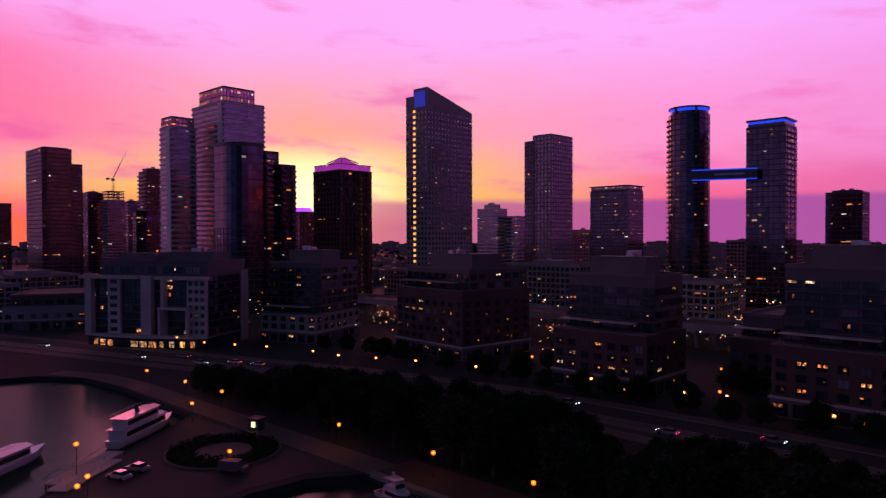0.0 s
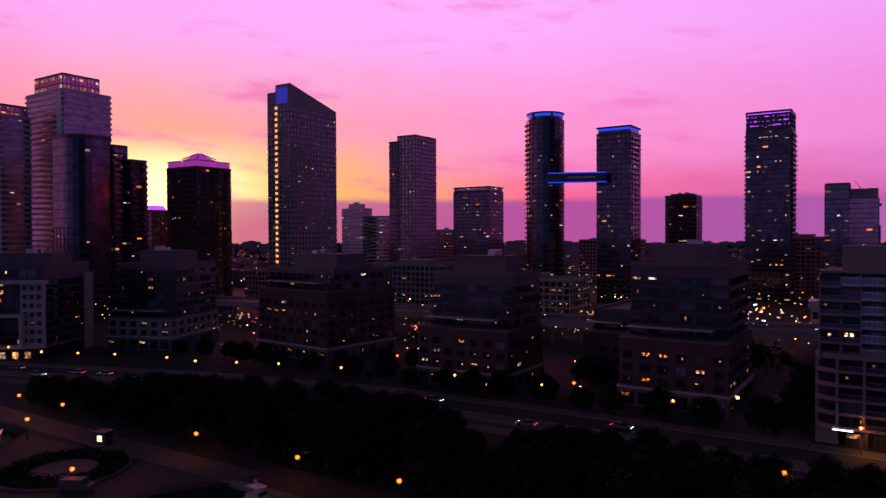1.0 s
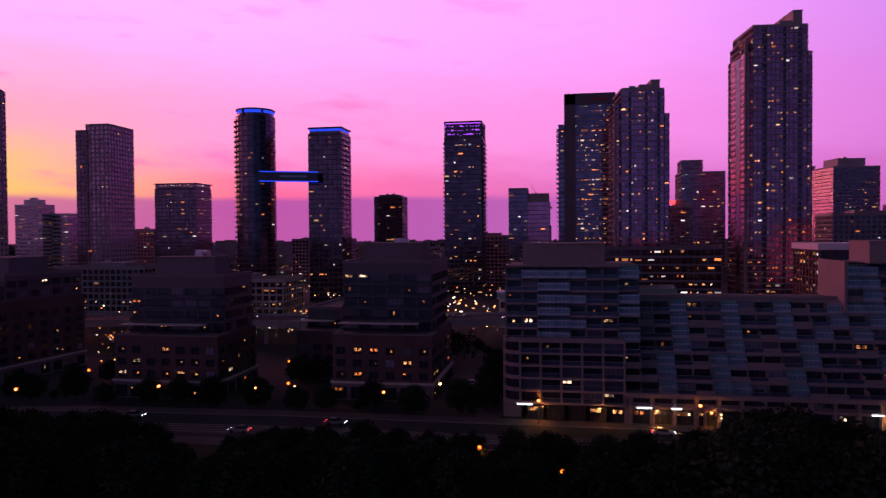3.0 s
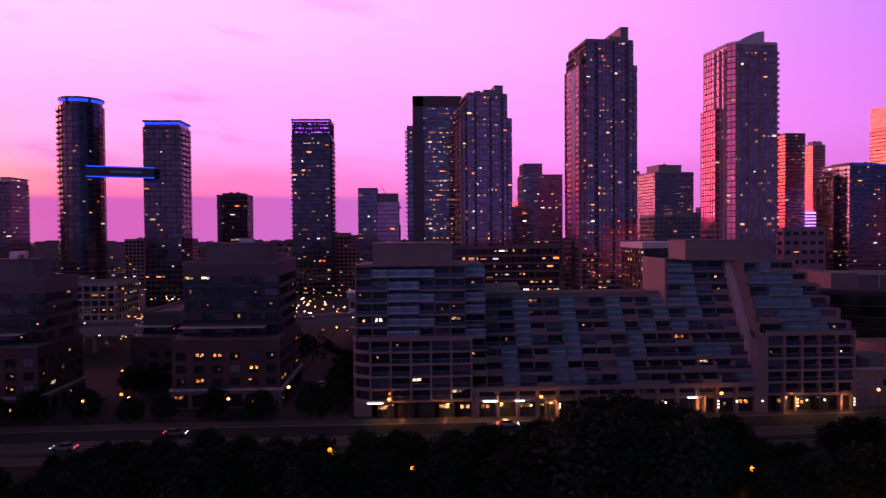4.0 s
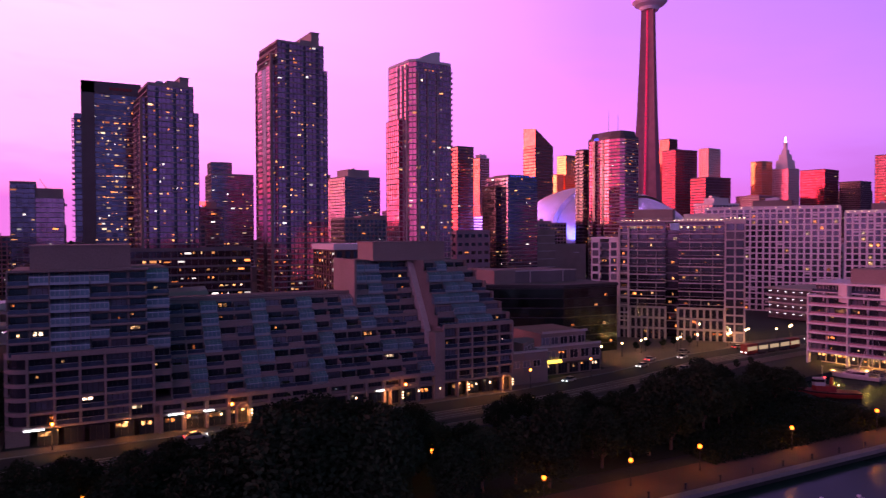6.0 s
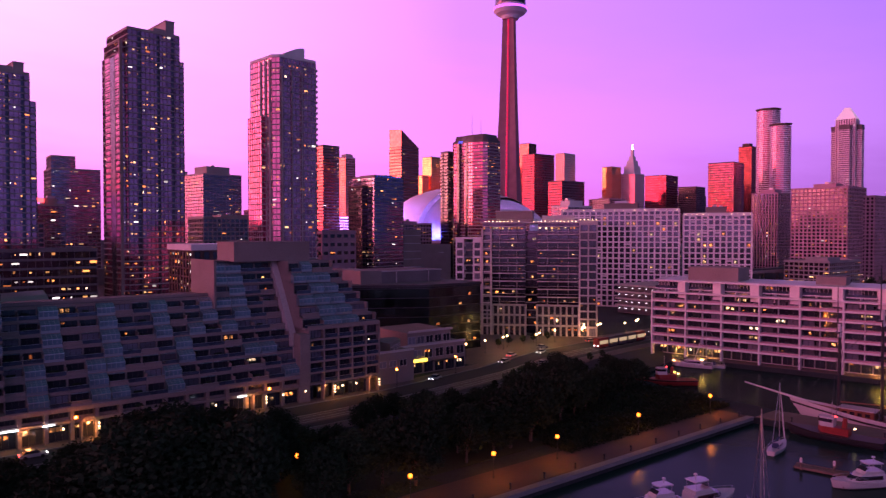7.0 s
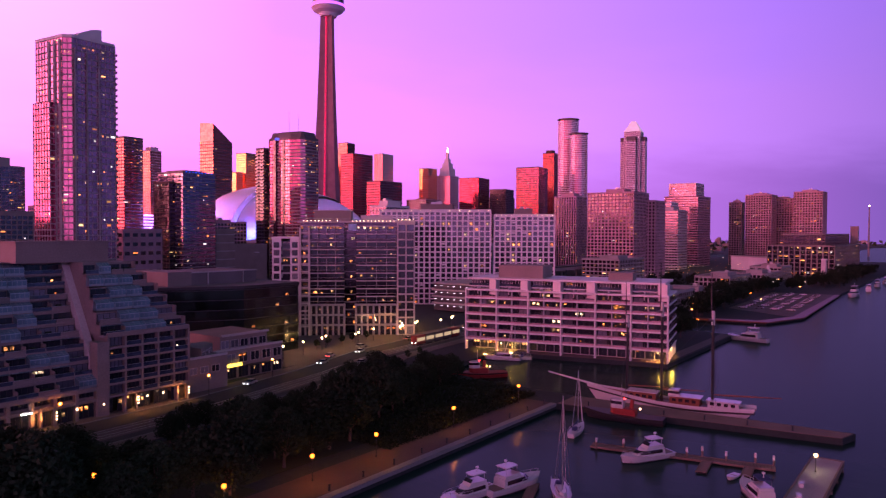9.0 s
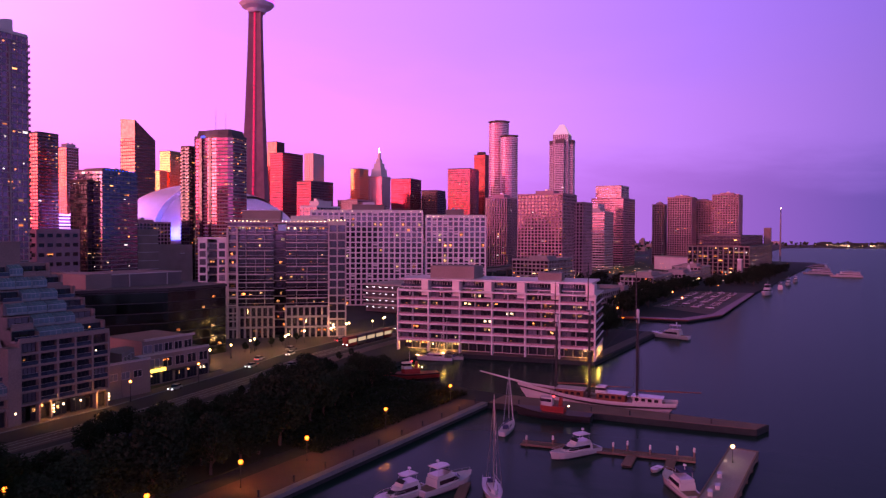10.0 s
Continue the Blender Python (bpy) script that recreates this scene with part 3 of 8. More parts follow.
def tower_crane(x, y, z, h, reach, turn, lift, label):
    ob = thing("tower_crane", label, "crane", x, y, z, turn, "cranes on the skyline")
    mast = Shape()
    for i in (-0.9, 0.9):
        for j in (-0.9, 0.9):
            mast.tube((i, j, 0), (i, j, h), 0.14, k=4)
    for k in range(int(h / 3)):
        mast.tube((-0.9, -0.9, k * 3), (0.9, -0.9, k * 3 + 3), 0.09, k=4)
        mast.tube((0.9, 0.9, k * 3), (-0.9, 0.9, k * 3 + 3), 0.09, k=4)
    part("mast", mast, M["red_paint"], ob)
    part("cab", Shape().box(-1.4, 1.4, -1.2, 1.2, h, h + 2.4), M["white"], ob)
    jib = Shape()
    tip = Vector((math.cos(radians(lift)) * reach, 0, h + 2.4 + math.sin(radians(lift)) * reach))
    for j in (-0.6, 0.6):
        jib.tube((0, j, h + 2.4), tip, 0.16, 0.08, 5)
    jib.tube((0, 0, h + 3.7), tip, 0.16, 0.08, 5)
    for k in range(1, 12):
        a = Vector((0, -0.6, h + 2.4)).lerp(tip, k / 12)
        jib.tube(a, a + Vector((0, 1.2 * (1 - k / 12), 1.1 * (1 - k / 12))), 0.06, k=4)
    part("jib", jib, M["red_paint"], ob)
    part("counterweight", Shape().box(-7, -4.5, -1, 1, h + 1.2, h + 3.2).tube((-7, 0, h + 2.4), (0, 0, h + 2.4), 0.25, k=4), M["concrete"], ob)
    part("stay", Shape().tube((-5, 0, h + 3.2), tip * 0.7 + Vector((0, 0, (h + 2.4) * 0.3)), 0.06, k=4), M["steel"], ob)
    return ob


tower_crane(-748, 283, 90.7, 11, 34, 40, 62, "luffing tower crane with raised jib on the unfinished tower")
tower("apartment_tower", "dark low apartment block behind the skyline", -760, 307, 14, 14, 80, frame="dark", glass="glass_black", lit=0.05, pent=(0.6, 0.6, 2))
t = tower("apartment_tower", "dark stepped apartment tower with corner balconies", -514, 222, 13, 13, 90, frame="dark", glass="glass_black", lit=0.05, balcony=(0, 3), pent=(0.7, 0.7, 3))
storeys(t, rect(7, 8, -7, -6), 0, 60, frame="dark", glass="glass_black", lit=0.05, balcony=(3,))
roof(t, rect(7, 8, -7, -6), 60, "dark")


def pale_condo(x, y, w, d, h, cw, cd, ch, label):
    """Pale tower with a deep balcony band on every floor and a lit glass box on the roof."""
    ob = thing("apartment_tower", label, "tower", x, y, LAND, 0, SKYLINE)
    storeys(ob, rect(w, d), 0, h, frame="white", glass="glass", lit=0.015, band=1.25, fin=0.0, balcony=(), proud=0.5, bay=4.0)
    part("corner_wall", Shape().box(w / 2 - 6, w / 2 - 1, -d / 2 - 0.7, -d / 2 + 1, 0, h), M["white"], ob)
    part("side_wall", Shape().box(-w / 2 - 0.7, -w / 2 + 1, d / 2 - 9, d / 2 - 5, 0, h), M["pale"], ob)
    roof(ob, rect(w, d), h, "pale")
    storeys(ob, rect(cw, cd, -0.03 * w, 0), h + 0.2, h + ch, floor=ch / 2, bay=2.4, frame="pale", glass="glass_blue", lit=0.45, band=0.5, light="lit")
    roof(ob, rect(cw, cd, -0.03 * w, 0), h + ch, "dark", 0.8)
    return ob


pale_condo(-407, 192, 15, 15, 106, 13.5, 13.5, 6, "tall pale condominium tower with lit rooftop lounge")
pale_condo(-398, 220, 39, 27, 121, 29, 21, 10, "tallest pale condominium tower with balcony bands and lit rooftop lounge")

# dark tower with a rounded corner and stepped roofline
t = thing("apartment_tower", "black glass tower with rounded corner and stepped roofline", "tower", -343, 196, LAND, 0, SKYLINE)
curve = [(-9.5, -9.5), (0, -9.5)] + [(9.5 * math.sin(a), -9.5 * math.cos(a)) for a in (0.3, 0.6, 0.9, 1.2, 1.5708)] + [(9.5, 9.5), (-9.5, 9.5)]
storeys(t, curve, 0, 46, frame="dark", glass="glass_black", lit=0.1, fin=0.2)
storeys(t, curve, 46, 90, floor=4.4, frame="dark", glass="glass_black", lit=0.01, fin=0.0, band=0.3)
roof(t, curve, 90, "dark", 1.8)
storeys(t, rect(9, 8, 6, 14), 0, 87, frame="dark", glass="glass_black", lit=0.09, balcony=(1,))
roof(t, rect(9, 8, 6, 14), 87, "dark")
storeys(t, rect(10, 9, 9, 22), 0, 80, frame="dark", glass="glass_black", lit=0.12, balcony=(1, 0))
roof(t, rect(10, 9, 9, 22), 80, "dark")

t = tower("apartment_tower", "low dark apartment block with violet-lit roof", -387, 267, 12, 12, 58, frame="dark", glass="glass_black", lit=0.06, pent=None)
part("roof_light", Shape().prism(rect(11.4, 11.4), 57, 60.5, rect(7, 7)), M["violet_light"], t, "violet-lit roof lantern")

# brick tower with a lit glass crown
t = tower("apartment_tower", "red brick apartment tower with violet-lit glass crown", -340, 264, 26, 24, 81, frame="brick", glass="glass_black", lit=0.06, fin=0.9, band=0.8, pent=None)
for i, (px, py) in enumerate(((-7, -7), (7, -7), (7, 7), (-7, 7))):
    part("crown_glass", Shape().box(px - 5.4, px + 5.4, py - 4.8, py + 4.8, 80.5, 84.0), M["crown_glow"], t, "lit glass corner of the crown")
part("crown_frame", Shape().box(-13, 13, -12, -11.6, 84, 84.4).box(-13, 13, 11.6, 12, 84, 84.4).box(-13, -12.6, -12, 12, 84, 84.4).box(12.6, 13, -12, 12, 84, 84.4), M["dark"], t)
part("crown_roof", Shape().prism(rect(15, 14), 84.0, 85.2, rect(13, 12)).prism(rect(14, 13), 85.2, 89.5, rect(1.2, 1.2)), M["crown_glow"], t, "glass pyramid lantern")
ribs = Shape()
for px, py in rect(14, 13):
    ribs.tube((px, py, 86), (px * 0.08, py * 0.08, 89.6), 0.3, k=5)
part("crown_ribs", ribs, M["dark"], t, kind="stuff")

# the broad slab with a sloping roof, a lit stair and a blue crown
t = thing("apartment_tower", "broad grey tower with sloping roof, lit stair and blue crown", "tower", -300, 308, LAND, 0, SKYLINE)
storeys(t, rect(18, 39), 0, 116, frame="concrete", glass="glass", lit=0.12, band=1.5, fin=1.3, bay=2.8)
part("roof_wedge", Shape().loft([[(-2.5, -19.6, 116), (9.2, -19.6, 116), (9.2, -19.6, 129), (-2.5, -19.6, 129)], [(-2.5, 19.6, 116), (9.2, 19.6, 116), (9.2, 19.6, 118), (-2.5, 19.6, 118)]]), M["concrete"], t)
part("west_top", Shape().box(-9.2, -2.5, -19.6, 12, 116, 125), M["concrete"], t)
part("blue_crown", Shape().box(-1.5, 7.5, -19.9, -19.5, 118, 127), lamp_glow("dim_blue_glass", (0.05, 0.07, 0.8), 0.28), t, "dim blue-lit glass box")
stair = Shape()
for j in range(34):
    stair.box(-2.6, -1.0, -20.1, -19.7, 6 + j * 3.3, 7.5 + j * 3.3)
part("stair_light_column", stair, lamp_glow("stair_light", (1.0, 0.42, 0.12), 1.3), t, "column of lit stair windows", kind="stuff")

t = tower("apartment_block", "white mid-rise block with balcony bands", -398, 475, 23, 13, 66, frame="white", glass="glass", lit=0.1, band=1.2)
storeys(t, rect(16, 14, 18, 10), 0, 58, frame="white", glass="glass", lit=0.14, band=1.0)
roof(t, rect(16, 14, 18, 10), 58, "white")
t = tower("apartment_tower", "slim twin-slab tower of grey concrete", -299.5, 427, 16, 27, 115, frame="concrete", glass="glass", lit=0.03, band=0.9, fin=1.0, bay=3.0, pent=None)
storeys(t, rect(9, 25, -11, -1), 0, 110, frame="dark", glass="glass_black", lit=0.05)
roof(t, rect(9, 25, -11, -1), 110, "dark")
t = tower("apartment_block", "dark apartment block with lit top floor", -300, 519, 35, 24, 79, frame="dark", glass="glass_black", lit=0.08, balcony=(2,), pent=None)
storeys(t, rect(34, 23), 79, 82, floor=2.8, bay=2.5, frame="dark", glass="glass", lit=0.6, light="lit")
roof(t, rect(36, 25), 82, "dark", 0.6)

# the pair joined by a high bridge
t = thing("apartment_tower", "round-fronted dark glass tower with blue-lit crown", "tower", -183, 400, LAND, 0, SKYLINE)
drum = circle(0, 0, 11.4, 20)
storeys(t, drum, 0, 112.3, frame="dark", glass="glass_black", lit=0.09, bay=3.4, fin=0.25, balcony=(10, 11, 12))
part("blue_crown", Shape().prism(circle(0, 0, 11.0, 20), 114.0, 115.7), M["blue_light"], t, "blue-lit glass crown")
part("crown_wall", Shape().prism(circle(0, 0, 10.8, 20), 112.3, 114.1), M["glass_black"], t)
part("crown_roof", Shape().prism(circle(0, 0, 11.7, 20), 115.7, 116.6), M["dark"], t)
part("crown_posts", Shape().prism(circle(7.8, -7.8, 0.8, 6), 112.3, 115.7).prism(circle(-3, -10.8, 0.8, 6), 112.3, 115.7).prism(circle(-10.8, 2, 0.8, 6), 112.3, 115.7), M["dark"], t, kind="stuff")
t = tower("apartment_tower", "square dark glass tower with blue-lit crown", -142, 417, 21, 18, 103, frame="dark", glass="glass_black", lit=0.1, balcony=(1, 3), pent=None)
for i in range(4):
    part("blue_crown", Shape().box(-9.8 + i * 5.1, -5.6 + i * 5.1, -8.9, 8.8, 104.2, 105.6), M["blue_light"], t, "blue-lit crown panel")
part("crown_wall", Shape().box(-9.9, 9.9, -8.6, 8.6, 103, 104.4), M["glass_black"], t)
part("crown_roof", Shape().box(-10.8, 10.8, -9.4, 9.4, 105.6, 106.6), M["dark"], t)
bridge = thing("sky_bridge", "enclosed steel sky bridge with two blue light lines", "bridge", -183, 400, LAND, math.degrees(math.atan2(17, 41)), SKYLINE)
span = (2, 36.5)
part("deck_box", Shape().box(*span, -11.4, -5, 73.4, 78.8), M["dark"], bridge)
part("upper_light", Shape().box(*span, -11.8, -11.4, 78.6, 79.2), M["blue_light"], bridge, "blue light line")
part("lower_light", Shape().box(*span, -11.8, -11.4, 72.9, 73.5), M["blue_light"], bridge, "blue light line")
part("side_panel", Shape().box(14, 30, -11.52, -11.4, 75.6, 76.8), M["steel"], bridge)
tower("apartment_block", "short dark apartment block", -125, 505, 21, 16, 69, frame="dark", glass="glass_black", lit=0.09, pent=(0.7, 0.7, 2))
t = tower("apartment_tower", "dark glass tower with magenta-lit window pattern on top", -65, 476, 25, 24, 106, frame="dark", glass="glass_black", lit=0.13, balcony=(1, 3), pent=None)
storeys(t, rect(24.6, 23.6), 106, 114, floor=2.7, bay=2.1, frame="dark", glass="glass_black", lit=0.55, light="violet_light")
roof(t, rect(25, 24), 114, "dark", 2.4)
part("roof_light", Shape().box(-12, 12, -12.3, -12.1, 114.6, 115.2), M["violet_light"], t, "violet light line")
t = tower("apartment_block", "short two-part apartment block", -30, 499, 13, 14, 73, frame="concrete", glass="glass", lit=0.1, balcony=(0,), pent=None)
storeys(t, rect(15.5, 15, 14, 1), 0, 63, frame="concrete", glass="glass_blue", lit=0.12)
part("machine_house", Shape().box(6.6, 21.4, -5, 8, 63, 69), M["concrete"], t)
tower_crane(-15, 640, LAND, 62, 26, 150, 55, "distant tower crane behind the expressway")
tower_crane(-170, 700, LAND, 48, 26, 60, 48, "distant tower crane with raised jib")

# the glass towers behind the terraced building
t = thing("apartment_tower", "black framed glass tower with dark gable band", "tower", 17, 445, LAND, 0, SKYLINE)
storeys(t, rect(29, 23), 0, 119, frame="dark", glass="glass", lit=0.3, fin=0.06, bay=2.2, band=0.5, slabs="concrete", single=True)
part("frame_side", Shape().box(-15.2, -8.5, -12.3, 11.8, 0, 125), M["dark"], t)
part("frame_top", Shape().box(-15.2, 15.2, -12.3, 11.8, 119, 125.5), M["dark"], t)
sign = Shape()
for i in range(7):
    sign.box(-1 + i * 1.7, 0.3 + i * 1.7, -12.5, -12.3, 121, 122.6)
part("sign_bars", sign, M["red_paint"], t, "dull red sign bars", kind="stuff")
storeys(t, rect(4, 16, -16.6, 2), 0, 108, frame="dark", glass="glass", lit=0.06, balcony=(3,))


def glass_step_tower(x, y, w, d, h, label, lit):
    """Glass tower with recessed corners, a stepped top and a tall fin at one side."""
    ob = thing("apartment_tower", label, "tower", x, y, LAND, GRID * 0.6, SKYLINE)
    h -= LAND
    look_of = dict(frame="dark", glass="glass_blue", lit=lit, band=0.62, fin=0.06, bay=2.2, proud=0.3, slabs="concrete", single=True)
    storeys(ob, rect(w, d - 4), 0, h - 12, **look_of)
    storeys(ob, rect(w - 6, d, 0, 0), 0, h, **look_of)
    storeys(ob, rect(4.5, d * 0.72, -w / 2 + 2.2, -1), h - 12.0, h - 6, **look_of)
    part("corner_pier", Shape().box(-w / 2 - 0.45, -w / 2 + 0.9, -d / 2 + 1.4, -d / 2 + 2.6, 0, h - 6), M["stucco"], ob)
    for cx in (-w * 0.24, w * 0.06, w * 0.29):
        part("balcony_recess", Shape().box(cx - 0.65, cx + 0.65, -d / 2 - 0.12, -d / 2, 0, h - 1), M["glass_black"], ob)
        part("recess_pier", Shape().box(cx + 0.65, cx + 0.9, -d / 2 - 0.4, -d / 2, 0, h - 1), M["dark"], ob)
    # pinker glass panels paint the sunset glow onto the west side
    for y0, y1 in ((-d / 2 + 3.2, -d / 2 + 8.0), (d * 0.06, d * 0.3)):
        part("west_glow_bay", Shape().box(-w / 2 - 0.28, -w / 2, y0, y1, 0, h - 12.5), M["glass_sunset_rose"], ob)
        for k in range(int((h - 15) / 3)):
            part("bay_slab", Shape().box(-w / 2 - 0.4, -w / 2, y0 - 0.1, y1 + 0.1, 2.8 + k * 3, 3.1 + k * 3), M["concrete"], ob)
    part("side_recess", Shape().box(-w / 2 - 0.32, -w / 2, -d * 0.18, d * 0.02, 0, h - 13), M["glass_black"], ob)
    roof(ob, rect(w - 6, d), h, "concrete", 1.0, (w * 0.42, d * 0.5, 2.2, -w * 0.12, 0), "dark")
    fin_h = 8.0 if h > 130 else 5.4
    part("top_fin", Shape().box(w / 2 - 9, w / 2 - 4.6, -d / 2 + 2, d / 2 - 3, h, h + fin_h).box(w / 2 - 9.3, w / 2 - 4.3, -d / 2 + 1.7, d / 2 - 2.7, h + fin_h, h + fin_h + 0.4), M["concrete"], ob)
    part("upper_step", Shape().box(w / 2 - 15, w / 2 - 9, -d / 2 + 3, d / 2 - 4, h, h + 3.6), M["concrete"], ob)
    return ob


glass_step_tower(41, 393, 28, 25, 117, "blue glass apartment tower with stepped top and roof fin", 0.2)
glass_step_tower(106, 386, 32, 29, 144, "tallest blue glass apartment tower with stepped top and roof fin", 0.2)
t = tower("apartment_tower", "grey apartment tower behind the glass towers", 117, 629, 35, 31, 92, frame="concrete", glass="glass", lit=0.14, pent=None)
storeys(t, rect(17, 20, -8, 0), 92, 101, frame="concrete", glass="glass", lit=0.03)
roof(t, rect(17, 20, -8, 0), 101)
t = tower("apartment_block", "low block with pink-lit roof sign panel", 88, 553, 18, 15, 61, frame="concrete", glass="glass", lit=0.12, pent=(0.5, 0.6, 5))
part("red_sign", Shape().box(-9.2, -4, -7.9, -7.6, 62, 65), M["red_light"], t, "plain red light panel")

t = thing("apartment_tower", "rose glass tower with curved roof screen and balconies", "tower", 173.5, 361, LAND, GRID * 0.7, SKYLINE)
bow = [(-12.6, -9), (-10, -12.6), (12, -13.4), (15.4, -9), (15.4, 13.4), (-12.6, 13.4)]
storeys(t, bow, 0, 135, frame="pale", glass="glass_blue", lit=0.12, fin=0.1, bay=2.4, band=0.55, balcony=(3,), slabs="concrete", single=True)
storeys(t, rect(3.4, 14, -13.9, 4), 0, 104, frame="pale", glass="glass_sunset_rose", lit=0.04, bay=2.5, fin=0.1)
# west piers take a paler colour than the front for the sunset light
for y0 in (-7.6, -3.2, 1.4):
    part("sunlit_west_pier", Shape().box(-13.1, -12.5, y0, y0 + 1.5, 0, 134), M["pale"], t)
for x0 in (-9.4, -3.2, 3.0):
    part("front_pier", Shape().box(x0, x0 + 0.7, -13.7, -12.5, 0, 130), M["concrete"], t)
roof(t, bow, 135, "white", 1.4)
screen = Shape()
arc = [(-3 + 13 * i / 10, -6.0, 139.0 + 5.0 * math.sin(math.pi * 0.5 * i / 10)) for i in range(11)]
screen.loft([[(x, y, 135.5), (x, y, z), (x, y + 9, z), (x, y + 9, 135.5)] for x, y, z in arc])
part("roof_screen", screen, M["white"], t, "curved pale roof screen")
tower("apartment_tower", "apartment tower with red sunset glow on its side", 242, 657, 39, 38, 96, turn=GRID, frame="concrete", glass="glass", lit=0.16, pent=(0.6, 0.6, 8))
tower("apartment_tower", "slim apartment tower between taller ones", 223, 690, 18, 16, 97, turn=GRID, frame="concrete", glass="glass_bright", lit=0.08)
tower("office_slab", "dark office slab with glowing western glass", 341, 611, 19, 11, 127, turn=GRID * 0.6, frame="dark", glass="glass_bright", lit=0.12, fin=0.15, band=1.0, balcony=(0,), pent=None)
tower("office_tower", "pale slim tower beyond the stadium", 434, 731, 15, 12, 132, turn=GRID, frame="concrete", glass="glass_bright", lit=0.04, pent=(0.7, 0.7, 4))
t = tower("office_block", "white-banded low block between towers", 372, 640, 16, 14, 58, turn=GRID, frame="white", glass="glass_black", lit=0.0, band=1.6, fin=0.0, pent=None)
t = tower("apartment_tower", "blue glass apartment tower with blue roof lights", 306, 468, 31, 26, 85, turn=GRID, frame="dark", glass="glass_navy", lit=0.14, fin=0.08, band=0.6, slabs="concrete", balcony=(3,), pent=(0.7, 0.7, 2))
storeys(t, rect(6, 16, -18, 3), 0, 76, frame="brick", glass="glass_black", lit=0.12)
roof(t, rect(6, 16, -18, 3), 76, "brick")
lights = Shape()
for i in range(9):
    lights.box(-13 + i * 3.0, -12 + i * 3.0, -13.3, -13.05, 84.2, 84.9)
part("blue_roof_lights", lights, M["blue_light"], t, "blue roof lights", kind="stuff")

# slanted office tower
t = thing("office_tower", "dark glass office tower with slanted roof and glowing western face", "tower", 520, 734, LAND, GRID, SKYLINE)
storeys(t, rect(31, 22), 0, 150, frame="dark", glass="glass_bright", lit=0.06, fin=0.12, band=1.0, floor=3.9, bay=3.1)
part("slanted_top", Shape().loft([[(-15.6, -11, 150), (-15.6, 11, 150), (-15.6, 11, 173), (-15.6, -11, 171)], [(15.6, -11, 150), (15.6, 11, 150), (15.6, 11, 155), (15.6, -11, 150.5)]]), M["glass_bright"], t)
tower("office_tower", "office tower far behind the stadium, its glass tinted sunset gold", 763, 990, 28, 22, 176, turn=GRID, frame="pale", glass="glass_sunset_gold", lit=0.0, fin=0.12, band=0.4, floor=4, pent=None)
tower("office_block", "low block far behind the stadium, its glass tinted sunset gold", 735, 985, 16, 20, 142, turn=GRID, frame="pale", glass="glass_sunset_gold", lit=0.0, fin=0.12, pent=None)

# rounded glass tower in front of the stadium
t = thing("apartment_tower", "rose glass tower with rounded front, dark roof and two antennas", "tower", 421, 482, LAND, GRID, SKYLINE)
front = [(-11, -18), (-8, -21), (10, -21), (12, -19), (12, 20), (-8, 20), (-12.5, 15), (-11.5, 8), (-13, 2), (-13.2, -8)]
storeys(t, front, 0, 122, frame="concrete", glass="glass_sunset_rose", lit=0.2, fin=0.14, bay=2.6, band=0.85, single=True)
for py in (9.0, -1.0):
    part("dark_strip", Shape().box(-13.4, -10.5, py - 1.3, py + 1.3, 0, 122), M["glass_black"], t)
roof(t, front, 122, "dark", 2.0)
part("roof_cap", Shape().prism(offset(front, -1.5), 124, 129, offset(front, -3.0)), M["dark"], t)
part("blue_roof_light", Shape().box(-12.6, -12.3, 0, 9, 122.2, 124), M["blue_light"], t, "blue roof light")
storeys(t, rect(12, 9, -8, 25), 0, 115, frame="dark", glass="glass_black", lit=0.1, balcony=(0, 3), bay=2.6)
roof(t, rect(12, 9, -8, 25), 115, "dark")
antenna(t, -2, 2, 129, 20)
antenna(t, 6, -2, 129, 17)

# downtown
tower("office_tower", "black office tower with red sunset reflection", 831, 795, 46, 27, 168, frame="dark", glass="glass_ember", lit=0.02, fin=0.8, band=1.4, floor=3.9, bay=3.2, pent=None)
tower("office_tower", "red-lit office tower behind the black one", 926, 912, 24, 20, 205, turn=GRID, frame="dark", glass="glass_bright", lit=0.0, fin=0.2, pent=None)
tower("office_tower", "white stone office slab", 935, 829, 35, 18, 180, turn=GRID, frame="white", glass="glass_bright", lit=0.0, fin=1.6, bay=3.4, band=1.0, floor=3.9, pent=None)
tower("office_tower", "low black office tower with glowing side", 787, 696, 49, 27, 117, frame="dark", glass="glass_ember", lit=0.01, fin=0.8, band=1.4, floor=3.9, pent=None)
tower("office_tower", "downtown office tower, its glass tinted sunset gold", 1025, 799, 27, 21, 160, turn=GRID * 0.3, frame="pale", glass="glass_sunset_gold", lit=0.0, fin=0.1, floor=4, pent=None)
t = tower("stone_tower", "old stone bank tower with stepped top and lit spire", 1063, 782, 36, 29, 148, turn=GRID, frame="white", glass="glass_sunset_rose", lit=0.0, fin=1.2, bay=3.0, band=0.9, floor=3.8, pent=None)
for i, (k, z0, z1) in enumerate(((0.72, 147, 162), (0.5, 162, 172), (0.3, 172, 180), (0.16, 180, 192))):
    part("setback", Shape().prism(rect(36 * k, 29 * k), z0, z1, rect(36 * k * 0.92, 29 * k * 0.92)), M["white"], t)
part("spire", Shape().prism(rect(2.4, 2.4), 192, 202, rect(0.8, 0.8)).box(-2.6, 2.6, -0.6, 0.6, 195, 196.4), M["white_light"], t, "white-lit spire")
